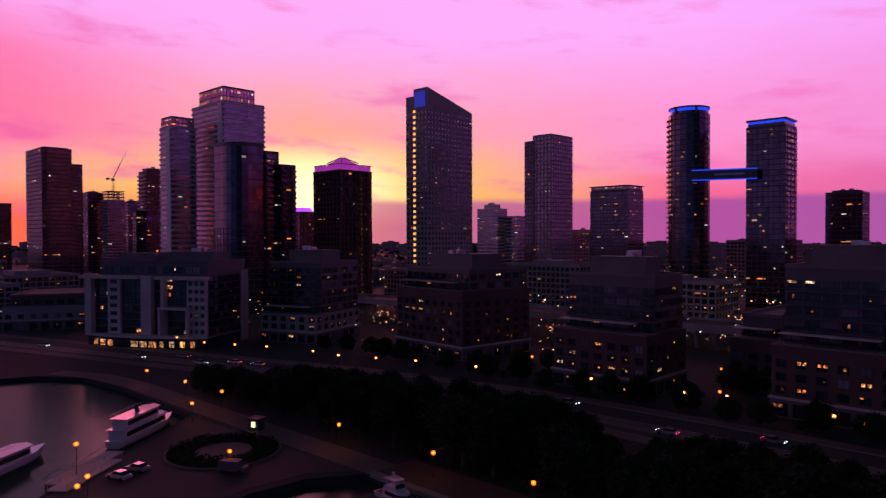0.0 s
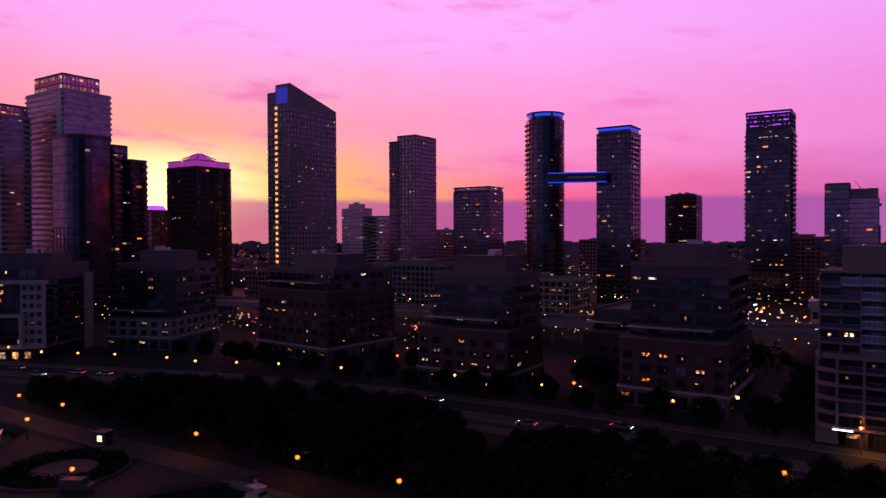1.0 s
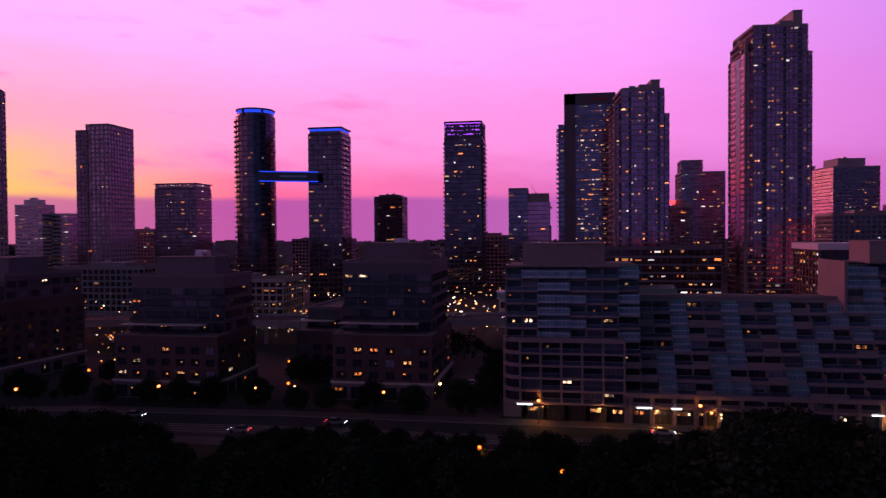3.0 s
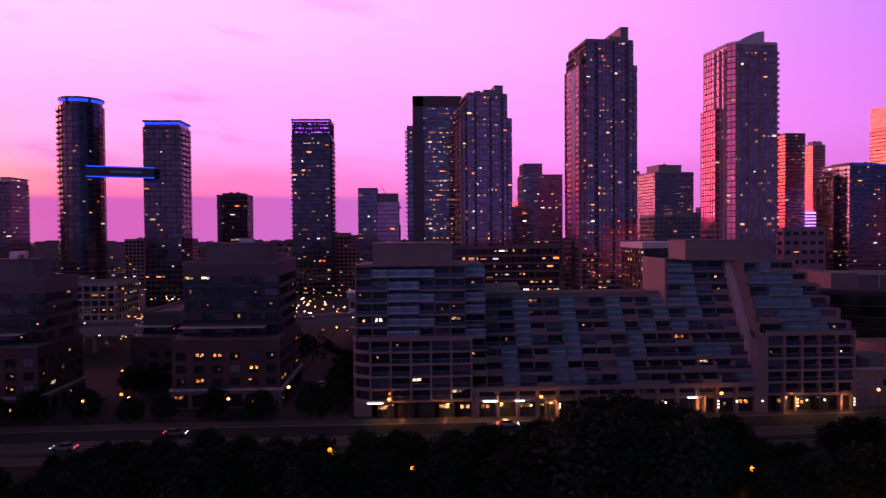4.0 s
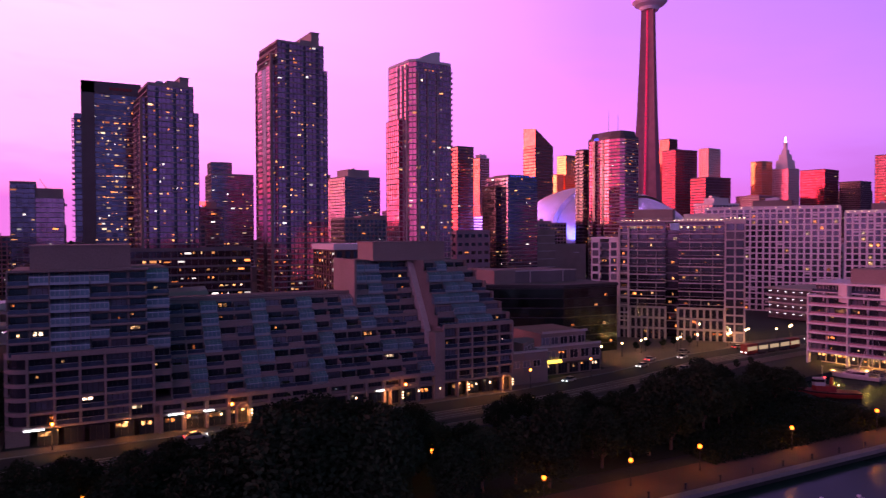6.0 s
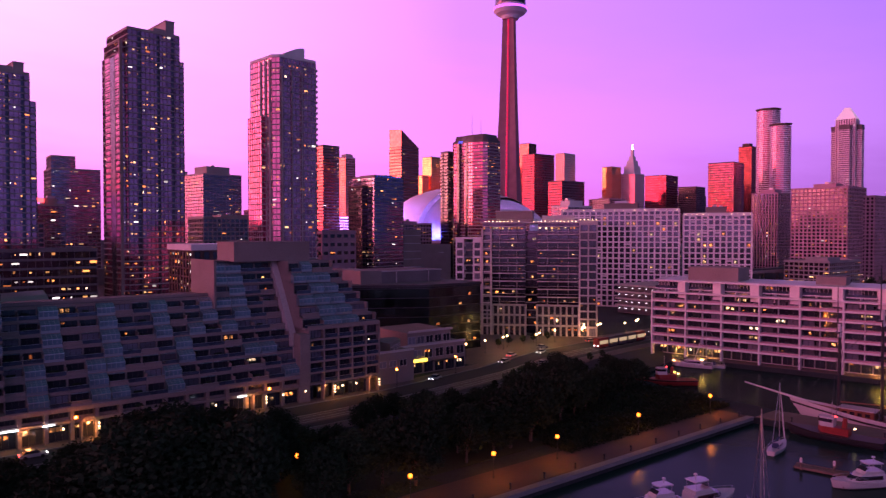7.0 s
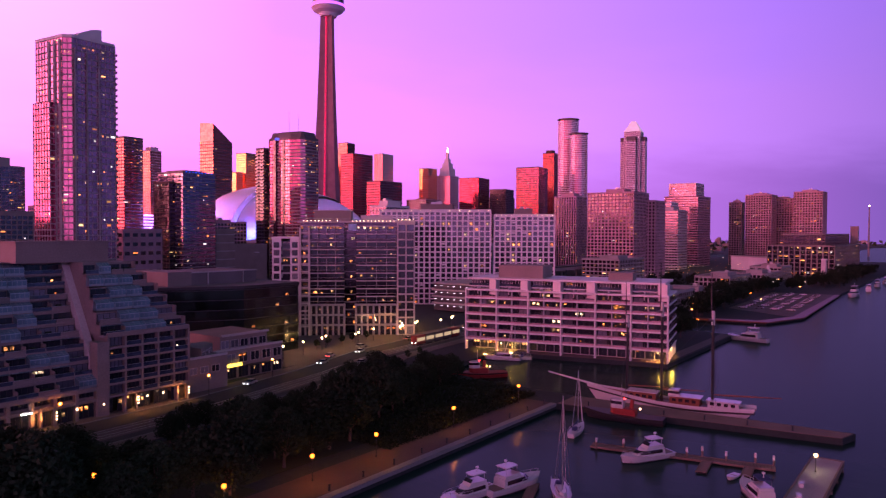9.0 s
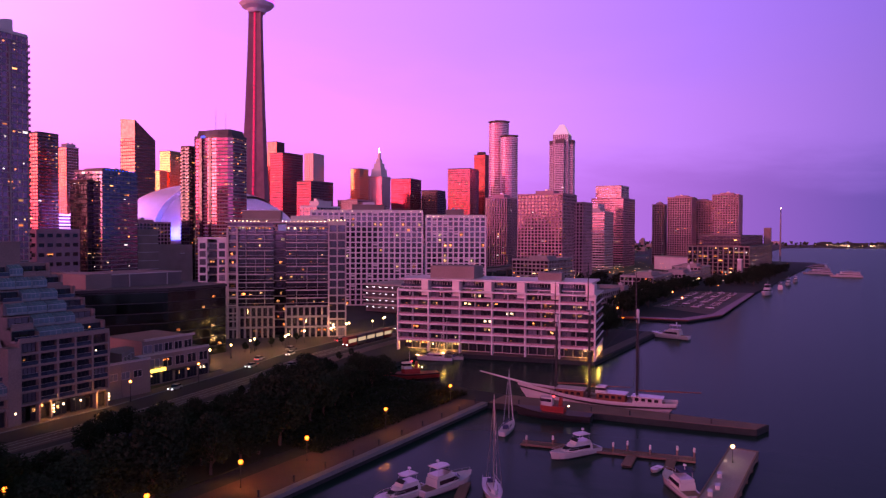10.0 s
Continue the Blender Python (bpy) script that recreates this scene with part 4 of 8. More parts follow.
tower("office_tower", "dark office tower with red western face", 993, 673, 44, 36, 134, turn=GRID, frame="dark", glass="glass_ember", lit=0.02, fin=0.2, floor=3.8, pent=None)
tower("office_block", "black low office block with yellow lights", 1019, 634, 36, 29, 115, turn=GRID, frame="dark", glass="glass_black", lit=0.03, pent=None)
tower("office_tower", "black-framed glass tower downtown, its glass tinted sunset rose", 1001, 565, 42, 38, 147, turn=GRID, frame="dark", glass="glass_sunset_rose", lit=0.05, fin=0.2, floor=3.6, pent=None)
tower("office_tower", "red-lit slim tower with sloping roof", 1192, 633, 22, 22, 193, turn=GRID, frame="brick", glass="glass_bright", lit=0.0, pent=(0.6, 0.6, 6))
for x, y, r_, h, lab in ((1118, 559, 17.5, 238, "tall round-cornered pink glass condominium tower"), (1081, 521, 14.5, 206, "lower round-cornered pink glass condominium tower")):
    t = thing("apartment_tower", lab, "tower", x, y, LAND, 0, SKYLINE)
    storeys(t, circle(0, 0, r_, 16), 0, h - LAND, frame="white", glass="glass_sunset_rose", lit=0.01, band=1.5, fin=0.3, floor=3.1)
    part("roof_disc", Shape().prism(circle(0, 0, r_ + 1.8, 20), h + 1.5, h + 2.5).prism(circle(0, 0, r_ * 0.8, 20), h - LAND, h + 1.5), M["stucco"], t)
t = thing("apartment_tower", "slim tower with peaked white roof and round corner drums", "tower", 1117, 439, LAND, GRID, SKYLINE)
storeys(t, rect(26, 26), 0, 208, frame="white", glass="glass", lit=0.02, fin=1.2, bay=3.2)
storeys(t, rect(40, 14), 0, 192, frame="white", glass="glass", lit=0.02, band=1.2)
storeys(t, rect(14, 40), 0, 192, frame="white", glass="glass", lit=0.02, band=1.2)
part("drum_caps", Shape().box(-20.5, -13, -7.5, 7.5, 192, 199).box(13, 20.5, -7.5, 7.5, 192, 199).box(-7.5, 7.5, -20.5, -13, 192, 199).box(-7.5, 7.5, 13, 20.5, 192, 199), M["dark"], t, kind="stuff")
# the floodlighting is put in as a faint glow of the roof itself
part("peak", Shape().prism(rect(27, 27), 208, 226, rect(7, 7)), lamp_glow("floodlit_peak", (0.7, 0.45, 0.65), 0.26), t, "floodlit peaked white roof")
tower("apartment_tower", "pink brick apartment tower by the grid-faced blocks", 717, 355, 27, 27, 82, frame="tan_brick", glass="glass_black", lit=0.12, fin=1.1, bay=3.0)
tower("office_block", "long low red-lit building under the towers", 690, 400, 60, 30, 40, frame="tan_brick", glass="glass_black", lit=0.1)
t = tower("apartment_tower", "broad rose brick apartment slab", 610, 254, 36, 44, 78, frame="tan_brick", glass="glass_black", lit=0.12, fin=1.1, bay=3.4, band=1.0, pent=(0.4, 0.4, 4))
storeys(t, rect(26, 16, 26, -22), 0, 70, frame="tan_brick", glass="glass_black", lit=0.05, fin=1.5, bay=3.2, band=1.2)
roof(t, rect(26, 16, 26, -22), 70, "tan_brick")
t = tower("apartment_block", "white stepped apartment block with horizontal bands", 805, 274, 33, 33, 68, frame="pale", glass="glass", lit=0.05, band=1.4, fin=0.2)
storeys(t, rect(22, 22, 6, 6), 68, 76, frame="white", glass="glass", lit=0.03, band=1.4)
roof(t, rect(22, 22, 6, 6), 76, "white")
t = tower("apartment_tower", "large stepped tower with rose roof terraces", 907, 284, 52, 42, 88, frame="tan_brick", glass="glass", lit=0.05, band=1.0, pent=None)
storeys(t, rect(34, 34, 8, 4), 88, 104, frame="white", glass="glass", lit=0.03)
roof(t, rect(34, 34, 8, 4), 104, "white")
for x, y, w, d, h in ((981, 242, 16, 16, 83), (950, 205, 34, 30, 90), (975, 188, 30, 40, 86), (948, 149, 33, 31, 92)):
    tower("apartment_tower", "brown apartment tower by the harbour", x, y, w, d, h, frame="tan_brick", glass="glass_black", lit=0.16, fin=1.0, bay=3.0, band=1.0, pent=(0.5, 0.5, 3))
t = tower("warehouse", "long restored terminal warehouse with lit windows", 860, 128, 200, 60, 30, frame="stucco", glass="glass_black", lit=0.3, fin=1.2, bay=5.0, floor=4.2, light="lit", pent=None)
storeys(t, rect(180, 40), 30, 40, frame="stucco", glass="glass", lit=0.08, balcony=(0, 3))
roof(t, rect(180, 40), 40, "stucco")
part("clock_tower", Shape().box(84, 92, -30, -22, 0, 50), M["stucco"], t)
m = thing("mast", "tall slender lattice mast by the harbour mouth", "mast", 1494, 138, LAND)
part("shaft", Shape().tube((0, 0, 0), (0, 0, 92), 2.0, 0.9, 6), M["stucco"], m)
part("beacon", Shape().prism(circle(0, 0, 1.2, 8), 92, 94), M["white_light"], m, "white beacon")


# ---- observation tower and stadium ----
obs = thing("observation_tower", "tall tapered concrete observation tower with round pod", "tower", 664, 688, LAND, 20, SKYLINE)
rings = []
for z, r_ in ((0, 34), (20, 29), (60, 24.5), (120, 20), (200, 15.5), (280, 12.2), (335, 10.5)):
    ring = []
    for i in range(3):
        a = 2 * math.pi * i / 3
        for da, k in ((-0.16, 1.0), (0.16, 1.0), (0.62, 0.56), (1.047, 0.5), (1.474, 0.56)):
            ring.append((math.cos(a + da) * r_ * k, math.sin(a + da) * r_ * k, z))
    rings.append(ring)
M["shaft"] = material("maroon_shaft_concrete", (0.21, 0.12, 0.15), 0.85)
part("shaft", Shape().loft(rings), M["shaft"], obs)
lift = Shape()
for i in range(3):
    a = 2 * math.pi * i / 3 + 1.047
    for z in range(6, 330, 6):
        rr = np.interp(z, (0, 20, 60, 120, 200, 280, 335), (34, 29, 24.5, 20, 15.5, 12.2, 10.5)) * 0.53 + 0.2
        x, y = math.cos(a) * rr, math.sin(a) * rr
        lift.prism(circle(x, y, 1.3, 6), z, z + 5.2)
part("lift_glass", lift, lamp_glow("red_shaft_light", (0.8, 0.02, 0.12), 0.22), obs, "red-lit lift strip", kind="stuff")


def spun(profile, k=40):
    return Shape().loft([[(r_ * math.cos(2 * math.pi * i / k), r_ * math.sin(2 * math.pi * i / k), z) for i in range(k)] for r_, z in profile])


part("pod", spun([(10.8, 330), (13, 334), (19, 337), (22.5, 341), (22.5, 345), (20.5, 347), (20.5, 355), (17, 359), (14, 366), (7, 370)]), M["white"], obs, "round white pod", smooth=False)
part("pod_glazing", spun([(20.7, 348), (20.9, 350), (20.9, 353), (20.7, 354.5)]), M["glass_black"], obs)
part("pod_light", spun([(22.7, 342), (22.9, 343), (22.9, 344), (22.7, 345)]), M["violet_light"], obs, "pink light ring")
part("upper_shaft", Shape().tube((0, 0, 366), (0, 0, 447), 6.5, 4.5, 12), M["concrete"], obs)
part("upper_pod", spun([(4.6, 440), (8, 444), (8, 450), (4, 453)]), M["white"], obs)
part("mast", Shape().tube((0, 0, 450), (0, 0, 553), 2.4, 0.5, 8), M["steel"], obs)

stad = thing("stadium", "domed stadium with white roof panels and a blue-lit arch", "stadium", 500, 590, LAND, -72, SKYLINE)
R0, RH, Z0 = 96, 56, 34


def dome_strip(x0, x1, k, lift, n=12, m=28):
    """A strip of the vault between two planes, a little proud of the rest."""
    s = Shape()
    rows = []
    for i in range(n + 1):
        x = x0 + (x1 - x0) * i / n
        row = []
        for j in range(m + 1):
            a = math.pi * j / m
            rad = math.sqrt(max(0.0, 1 - (x / R0) ** 2))
            row.append((x, math.cos(a) * R0 * rad * k, Z0 + math.sin(a) * RH * rad * k + lift))
        rows.append(row)
    return s.loft(rows, close=False)


part("roof_panel", dome_strip(-95.5, -40, 1.0, 0), M["membrane"], stad, smooth=True)
part("roof_panel", dome_strip(-40, 4, 1.03, 0), M["membrane"], stad, smooth=True)
part("roof_panel", dome_strip(4, 52, 0.95, 0), M["membrane"], stad, smooth=True)
part("roof_panel", dome_strip(52, 95.5, 0.9, 0), M["membrane"], stad, smooth=True)
step = []
for k in (1.035, 0.93):
    rad = math.sqrt(1 - (4 / R0) ** 2)
    step.append([(4.0 + (0.3 if k > 1 else -0.3), math.cos(math.pi * j / 28) * R0 * rad * k, Z0 + math.sin(math.pi * j / 28) * RH * rad * k) for j in range(29)])
part("roof_step", Shape().loft(step, close=False), M["membrane"], stad, smooth=True)
part("bowl", Shape().prism(circle(0, 0, 104, 40), 0, Z0), M["stucco"], stad)
part("rim", Shape().prism(circle(0, 0, 106, 40), Z0 - 3, Z0), M["pale"], stad)
# unseen lights without fixtures: blue ones, and a violet pair added to brighten the roof
for lx, ly, lz, watt, tint in ((428, 474, 52, 46000, (0.05, 0.07, 1.0)), (414, 540, 42, 20000, (0.06, 0.08, 1.0)), (380, 600, 60, 100000, (0.62, 0.2, 1.0)), (440, 480, 110, 70000, (0.62, 0.2, 1.0))):
    flood = new("stadium_fill", bpy.data.lights.new("stadium_fill", "POINT"))
    flood.data.energy, flood.data.color, flood.data.shadow_soft_size = watt, tint, 2.0
    flood.location = (lx, ly, lz)
t = thing("hotel_block", "plain concrete hall wing beside the stadium", "building", 350, 474, LAND, 0)
part("wall", Shape().box(-18.5, 0, -4, 26, 0, 43.5), M["stucco"], t)
part("wall", Shape().box(0, 34, -2, 26, 0, 31), M["stucco"], t)
part("dish", Shape().prism(circle(22, -4, 2.2, 16), 24, 24.4), M["white"], t)
for j in range(6):
    part("floor_band", Shape().box(-18.8, 0.2, -4.3, 26, 6 + j * 6.5, 6.5 + j * 6.5), M["pale"], t)


# ---- waterfront buildings ----
window_cache = {}
pick = random.Random(77)


def window_mesh(w, h, lit=False, frame="metal", bars=1, deep=0.12, curtain=False):
    """A framed window that faces -y, its sill at z 0, centred on x: one skin with recessed panes."""
    style = pick.randrange(6) if lit else 0
    key = (round(w, 2), round(h, 2), lit, frame, bars, curtain, style)
    if key not in window_cache:
        s, e = Shape(), 0.09
        xs = [-w / 2, -w / 2 + e]
        for i in range(bars):
            x = -w / 2 + w * (i + 1) / (bars + 1)
            xs += [x - e / 2, x + e / 2]
        xs += [w / 2 - e, w / 2]
        zs = [0, e, h - e, h]
        k = len(xs)
        s.v = [(x, -deep, z) for z in zs for x in xs]
        panes = []
        for j in range(3):
            for i in range(k - 1):
                q = (j * k + i, j * k + i + 1, (j + 1) * k + i + 1, (j + 1) * k + i)
                if j == 1 and i % 2 == 1:
                    n = len(s.v)
                    s.v += [(s.v[c][0], -0.04, s.v[c][2]) for c in q]
                    s.f += [(q[c], q[(c + 1) % 4], n + (c + 1) % 4, n + c) for c in range(4)]
                    panes.append((n, n + 1, n + 2, n + 3))
                else:
                    s.f.append(q)
        rim = list(range(k)) + [j * k + k - 1 for j in (1, 2)] + [3 * k + i for i in reversed(range(k))] + [2 * k, k]
        n = len(s.v)
        s.v += [(s.v[c][0], 0.0, s.v[c][2]) for c in rim]
        m = len(rim)
        s.f += [(rim[(c + 1) % m], rim[c], n + c, n + (c + 1) % m) for c in range(m)]
        s.slot(0)
        s.f += panes
        s.slot(1)
        if lit:  # the room's lamp shows in part of one or two panes
            wide_k, high_k, drop = ((0.85, 0.42, 0.12), (0.5, 0.26, 0.3), (1.0, 0.3, 0.08), (0.35, 0.2, 0.45), (0.7, 0.2, 0.1), (0.42, 0.5, 0.2))[style]
            for q in panes[style % 2:style % 2 + (2 if style in (0, 2) else 1)] or panes[:1]:
                (xa, _, za), (xb, _, zb) = s.v[q[0]], s.v[q[2]]
                x0 = xa + (xb - xa) * (0.05 if style % 3 else 0.3)
                x1 = min(xb - 0.03, x0 + min(xb - xa, 1.1) * wide_k)
                z1 = zb - drop * (zb - za)
                z0 = z1 - min(0.8, high_k * (zb - za))
                s.face([(x0, -0.05, z0), (x1, -0.05, z0), (x1, -0.05, z1), (x0, -0.05, z1)])
            s.slot(2)
        window_cache[key] = s.mesh("window", [M[frame], M["curtain" if curtain else "glass_near"], M["lit_pane"]])
    return window_cache[key]


def windows(ob, a, b, zs, w, h, nb, lit=0.08, frame="metal", bars=1, r=None, skip=(), dark_name="window"):
    """Rows of windows, each an object, along the wall from a to b (outside on its right)."""
    r = r or rng
    a, b = Vector(a), Vector(b)
    along = b - a
    ang = math.degrees(math.atan2(along.y, along.x))
    for z in zs:
        for i in range(nb):
            if i in skip:
                continue
            p = a + along * ((i + 0.5) / nb)
            on = r.random() < lit
            part("window", window_mesh(w, h, on, frame, bars, curtain=not on and r.random() < 0.22), None, ob, "lit window" if on else "", at=pose(p.x, p.y, z, 0, 0, ang))


box_cache = {}


def block(name, ob, mat, x, y, z, sx, sy, sz, turn=0.0, label=""):
    """A box with eased edges, its mesh shared by all of one size; x, y, z: the middle of its underside."""
    key = (round(sx, 2), round(sy, 2), round(sz, 2), mat)
    if key not in box_cache:
        c = min(0.04, sx / 5, sy / 5, sz / 5)
        s = Shape()
        s.loft([[(-sx / 2 + c, -sy / 2 + c, 0), (sx / 2 - c, -sy / 2 + c, 0), (sx / 2 - c, sy / 2 - c, 0), (-sx / 2 + c, sy / 2 - c, 0)],
                [(-sx / 2, -sy / 2, c), (sx / 2, -sy / 2, c), (sx / 2, sy / 2, c), (-sx / 2, sy / 2, c)],
                [(-sx / 2, -sy / 2, sz - c), (sx / 2, -sy / 2, sz - c), (sx / 2, sy / 2, sz - c), (-sx / 2, sy / 2, sz - c)],
                [(-sx / 2 + c, -sy / 2 + c, sz), (sx / 2 - c, -sy / 2 + c, sz), (sx / 2 - c, sy / 2 - c, sz), (-sx / 2 + c, sy / 2 - c, sz)]])
        box_cache[key] = s.mesh(name, M[mat])
    return part(name, box_cache[key], None, ob, label, at=pose(x, y, z, 0, 0, turn))


def sunroom_mesh(w, d, h):
    """A lean-to glass room with bars, open side at +y: one folded skin."""
    key = ("sunroom", w, d, h)
    if key not in window_cache:
        s, lo, e = Shape(), h * 0.62, 0.09
        xs = [-w / 2, -w / 2 + e]
        for i in range(1, 4):
            x = -w / 2 + w * i / 4
            xs += [x - e / 2, x + e / 2]
        xs += [w / 2 - e, w / 2]
        prof = [(0, 0), (0, 0.5), (0, lo - 0.08), (0.02, lo + 0.08), (d * 0.32, lo + 0.08 + (h - lo - 0.1) * 0.3), (d * 0.36, lo + 0.08 + (h - lo - 0.1) * 0.36), (d * 0.64, lo + 0.08 + (h - lo - 0.1) * 0.62), (d * 0.68, lo + 0.08 + (h - lo - 0.1) * 0.68), (d - 0.1, h - 0.04), (d, h)]
        k = len(xs)
        s.v = [(x, y, z) for y, z in prof for x in xs]
        glass = []
        for j in range(len(prof) - 1):
            for i in range(k - 1):
                q = (j * k + i, j * k + i + 1, (j + 1) * k + i + 1, (j + 1) * k + i)
                (glass if i % 2 == 1 and j in (1, 3, 5, 7) else s.f).append(q)
        s.slot(0)
        n = len(s.v)
        s.v += [(-w / 2, d, 0), (w / 2, d, 0)]
        s.f += glass + [tuple([n] + [j * k for j in reversed(range(len(prof)))]), tuple([j * k + k - 1 for j in range(len(prof))] + [n + 1])]
        s.slot(1)
        window_cache[key] = s.mesh("sunroom", [M["steel"], M["sunroom"]])
    return window_cache[key]


def terraced_building():
    ob = thing("terraced_apartments", "terraced stucco apartment building with glass sunrooms above lit shops", "building", 0, 151, LAND)
    r = random.Random(11)
    FH = 2.68
    Z = [4.2 + FH * k for k in range(12)]  # floor levels above the shops

    def flush(x0, x1, y0, levels, nb, first=False):
        """Storeys in one plane: slab bands, piers, recessed windows, low rails."""
        part("wall", Shape().box(x0, x1, y0 + 1.2, 27, Z[levels[0]] if not first else 0, Z[levels[-1]] + FH), M["stucco"], ob)
        bw = (x1 - x0) / nb
        for k in levels:
            block("slab_band", ob, "stucco", (x0 + x1) / 2, y0 + 0.65, Z[k] - 0.3, x1 - x0 + 0.2, 1.5, 0.5)
            for i in range(nb):
                cx = x0 + bw * (i + 0.5)
                on = r.random() < 0.16
                part("window", window_mesh(bw - 0.5, FH - 0.6, on, "metal", 3, curtain=not on and r.random() < 0.3), None, ob, "lit window" if on else "", at=pose(cx, y0 + 1.18, Z[k] + 0.22))
                if r.random() < 0.75:
                    block("balcony_rail", ob, "rail_glass", cx, y0 + 0.12, Z[k] + 0.2, bw - 0.55, 0.06, 0.85)
                    block("rail_cap", ob, "steel", cx, y0 + 0.12, Z[k] + 1.05, bw - 0.5, 0.09, 0.06)
        for i in range(nb + 1):
            block("pier", ob, "stucco", x0 + bw * i, y0 + 0.62, Z[levels[0]], 0.45, 1.35, Z[levels[-1]] + FH - Z[levels[0]])
        block("roof_band", ob, "stucco", (x0 + x1) / 2, y0 + 0.65, Z[levels[-1]] + FH - 0.35, x1 - x0 + 0.2, 1.5, 1.0)

    def terrace(x0, x1, k, y0, depth, nb, glass_bays, top=False):
        """One stepped storey: floor, parapet, window wall, sunrooms."""
        z = Z[k]
        part("storey_wall", Shape().box(x0, x1, y0 + depth, 27, z, z + FH), M["stucco"], ob)
        part("terrace_floor", Shape().box(x0, x1, y0 + 0.1, y0 + depth + 0.1, z - 0.3, z + 0.05), M["concrete"], ob)
        bw = (x1 - x0) / nb
        for i in range(nb):
            cx = x0 + bw * (i + 0.5)
            if i in glass_bays:
                part("sunroom", sunroom_mesh(round(bw - 0.1, 2), round(depth, 2), FH - 0.15), None, ob, "blue-tinted lean-to sunroom", at=pose(cx, y0 + 0.1, z + 0.05))
                continue
            on = r.random() < 0.17
            part("window", window_mesh(bw - 0.4, FH - 0.75, on, "metal", 2, curtain=not on and r.random() < 0.28), None, ob, "lit window" if on else "", at=pose(cx, y0 + depth - 0.01, z + 0.15))
            block("parapet", ob, "stucco", cx, y0 + 0.08, z - 0.34, bw, 0.24, 0.5)
            block("balcony_rail", ob, "rail_glass" if r.random() < 0.75 else "stucco", cx, y0 + 0.08, z + 0.16, bw - 0.1, 0.06, 0.75)
            block("rail_cap", ob, "steel", cx, y0 + 0.08, z + 0.91, bw - 0.1, 0.1, 0.07)
            if r.random() < 0.45:
                block("party_screen", ob, "stucco", cx + bw / 2, y0 + depth / 2, z, 0.16, depth, 1.7)
            if r.random() < 0.4:
                block("awning", ob, "sunroom", cx, y0 + depth - 0.6, z + FH - 0.55, bw - 0.5, 1.1, 0.08)
            if r.random() < 0.4:
                block("planter", ob, "leaf", cx - 0.4, y0 + 0.45, z + 0.1, r.choice((0.7, 1.1, 1.6)), 0.5, r.choice((0.95, 1.25)))

    # west block: five framed storeys with a rounded corner, sunroom storeys above
    flush(-9, 13, 0, range(0, 5), 5)
    for k in range(5):
        ring = [(-9 + 4 * math.sin(a), 4 - 4 * math.cos(a)) for a in (0, -0.26, -0.52, -0.78, -1.05, -1.31, -1.57)]
        band = [(x, y) for x, y in ring] + [(-9, 4)]
        part("corner_band", Shape().prism(list(reversed(band)), Z[k] - 0.35, Z[k] + 0.4), M["stucco"], ob)
        inner = [(-9 + (x + 9) * 0.86, 4 + (y - 4) * 0.86) for x, y in band]
        part("corner_glass", Shape().prism(list(reversed(inner)), Z[k] + 0.4, Z[k] + FH - 0.35), M["glass_near"], ob)
    part("corner_top", Shape().prism(list(reversed(band)), Z[4] + FH - 0.35, Z[4] + FH + 0.65), M["stucco"], ob)
    part("west_wall", Shape().box(-13, -9, 4, 27, 0, Z[4] + FH), M["stucco"], ob)
    windows(ob, (-13, 26), (-13, 5), [Z[k] + 0.7 for k in range(5)], 2.2, 1.5, 6, 0.06, r=r)
    part("upper_wall", Shape().box(-12, 12, 2.6, 25, Z[5], Z[10] + FH), M["stucco"], ob)
    for k in range(5, 11):
        for i in range(7):
            cx = -10.3 + 3.43 * i
            z = Z[k]
            if i in (2, 3) or (i == 4 and k % 2 == 0) or (k == 10 and i in (1, 4)):
                part("sunroom", sunroom_mesh(3.3, 1.6, FH - 0.15), None, ob, "blue-tinted lean-to sunroom", at=pose(cx, 1.0, z + 0.05))
            else:
                on = r.random() < 0.2
                part("window", window_mesh(2.9, FH - 0.7, on, "metal", 2, curtain=not on and r.random() < 0.3), None, ob, "lit window" if on else "", at=pose(cx, 2.59, z + 0.1))
                block("parapet", ob, "stucco", cx, 0.95, z - 0.3, 3.43, 0.2, 0.45)
                block("balcony_rail", ob, "rail_glass", cx, 0.95, z + 0.15, 3.3, 0.06, 0.75)
                block("rail_cap", ob, "steel", cx, 0.95, z + 0.9, 3.35, 0.1, 0.06)
                block("balcony_floor", ob, "stucco", cx, 1.7, z - 0.3, 3.43, 1.9, 0.3)
        block("party_screen", ob, "stucco", -12.1, 1.8, z - 0.3, 0.3, 1.9, FH)
        block("party_screen", ob, "stucco", -5.2, 1.8, z - 0.3, 0.2, 1.9, FH)
    block("roof_band", ob, "stucco", 0, 1.8, Z[10] + FH - 0.2, 24.4, 2.2, 0.5)
    part("machine_house", Shape().box(-8.5, 9.2, 4, 20, Z[10] + FH, Z[10] + FH + 4.6).box(-8.7, 9.4, 3.8, 20.2, Z[10] + FH + 4.6, Z[10] + FH + 4.9), M["stucco"], ob)
    windows(ob, (-12, 24), (-12, 4), [Z[k] + 0.7 for k in range(5, 11)], 2.0, 1.5, 5, 0.08, r=r)
    # narrow stack between the west block and the terraces
    for k in range(5, 11):
        terrace(12, 16.5, k, 2.5 + 0.35 * (k - 5), 2.0, 1, (0,) if k % 3 else ())
    for k in range(2, 5):
        terrace(13, 16.5, k, 0.4 * k, 2.0, 1, ())
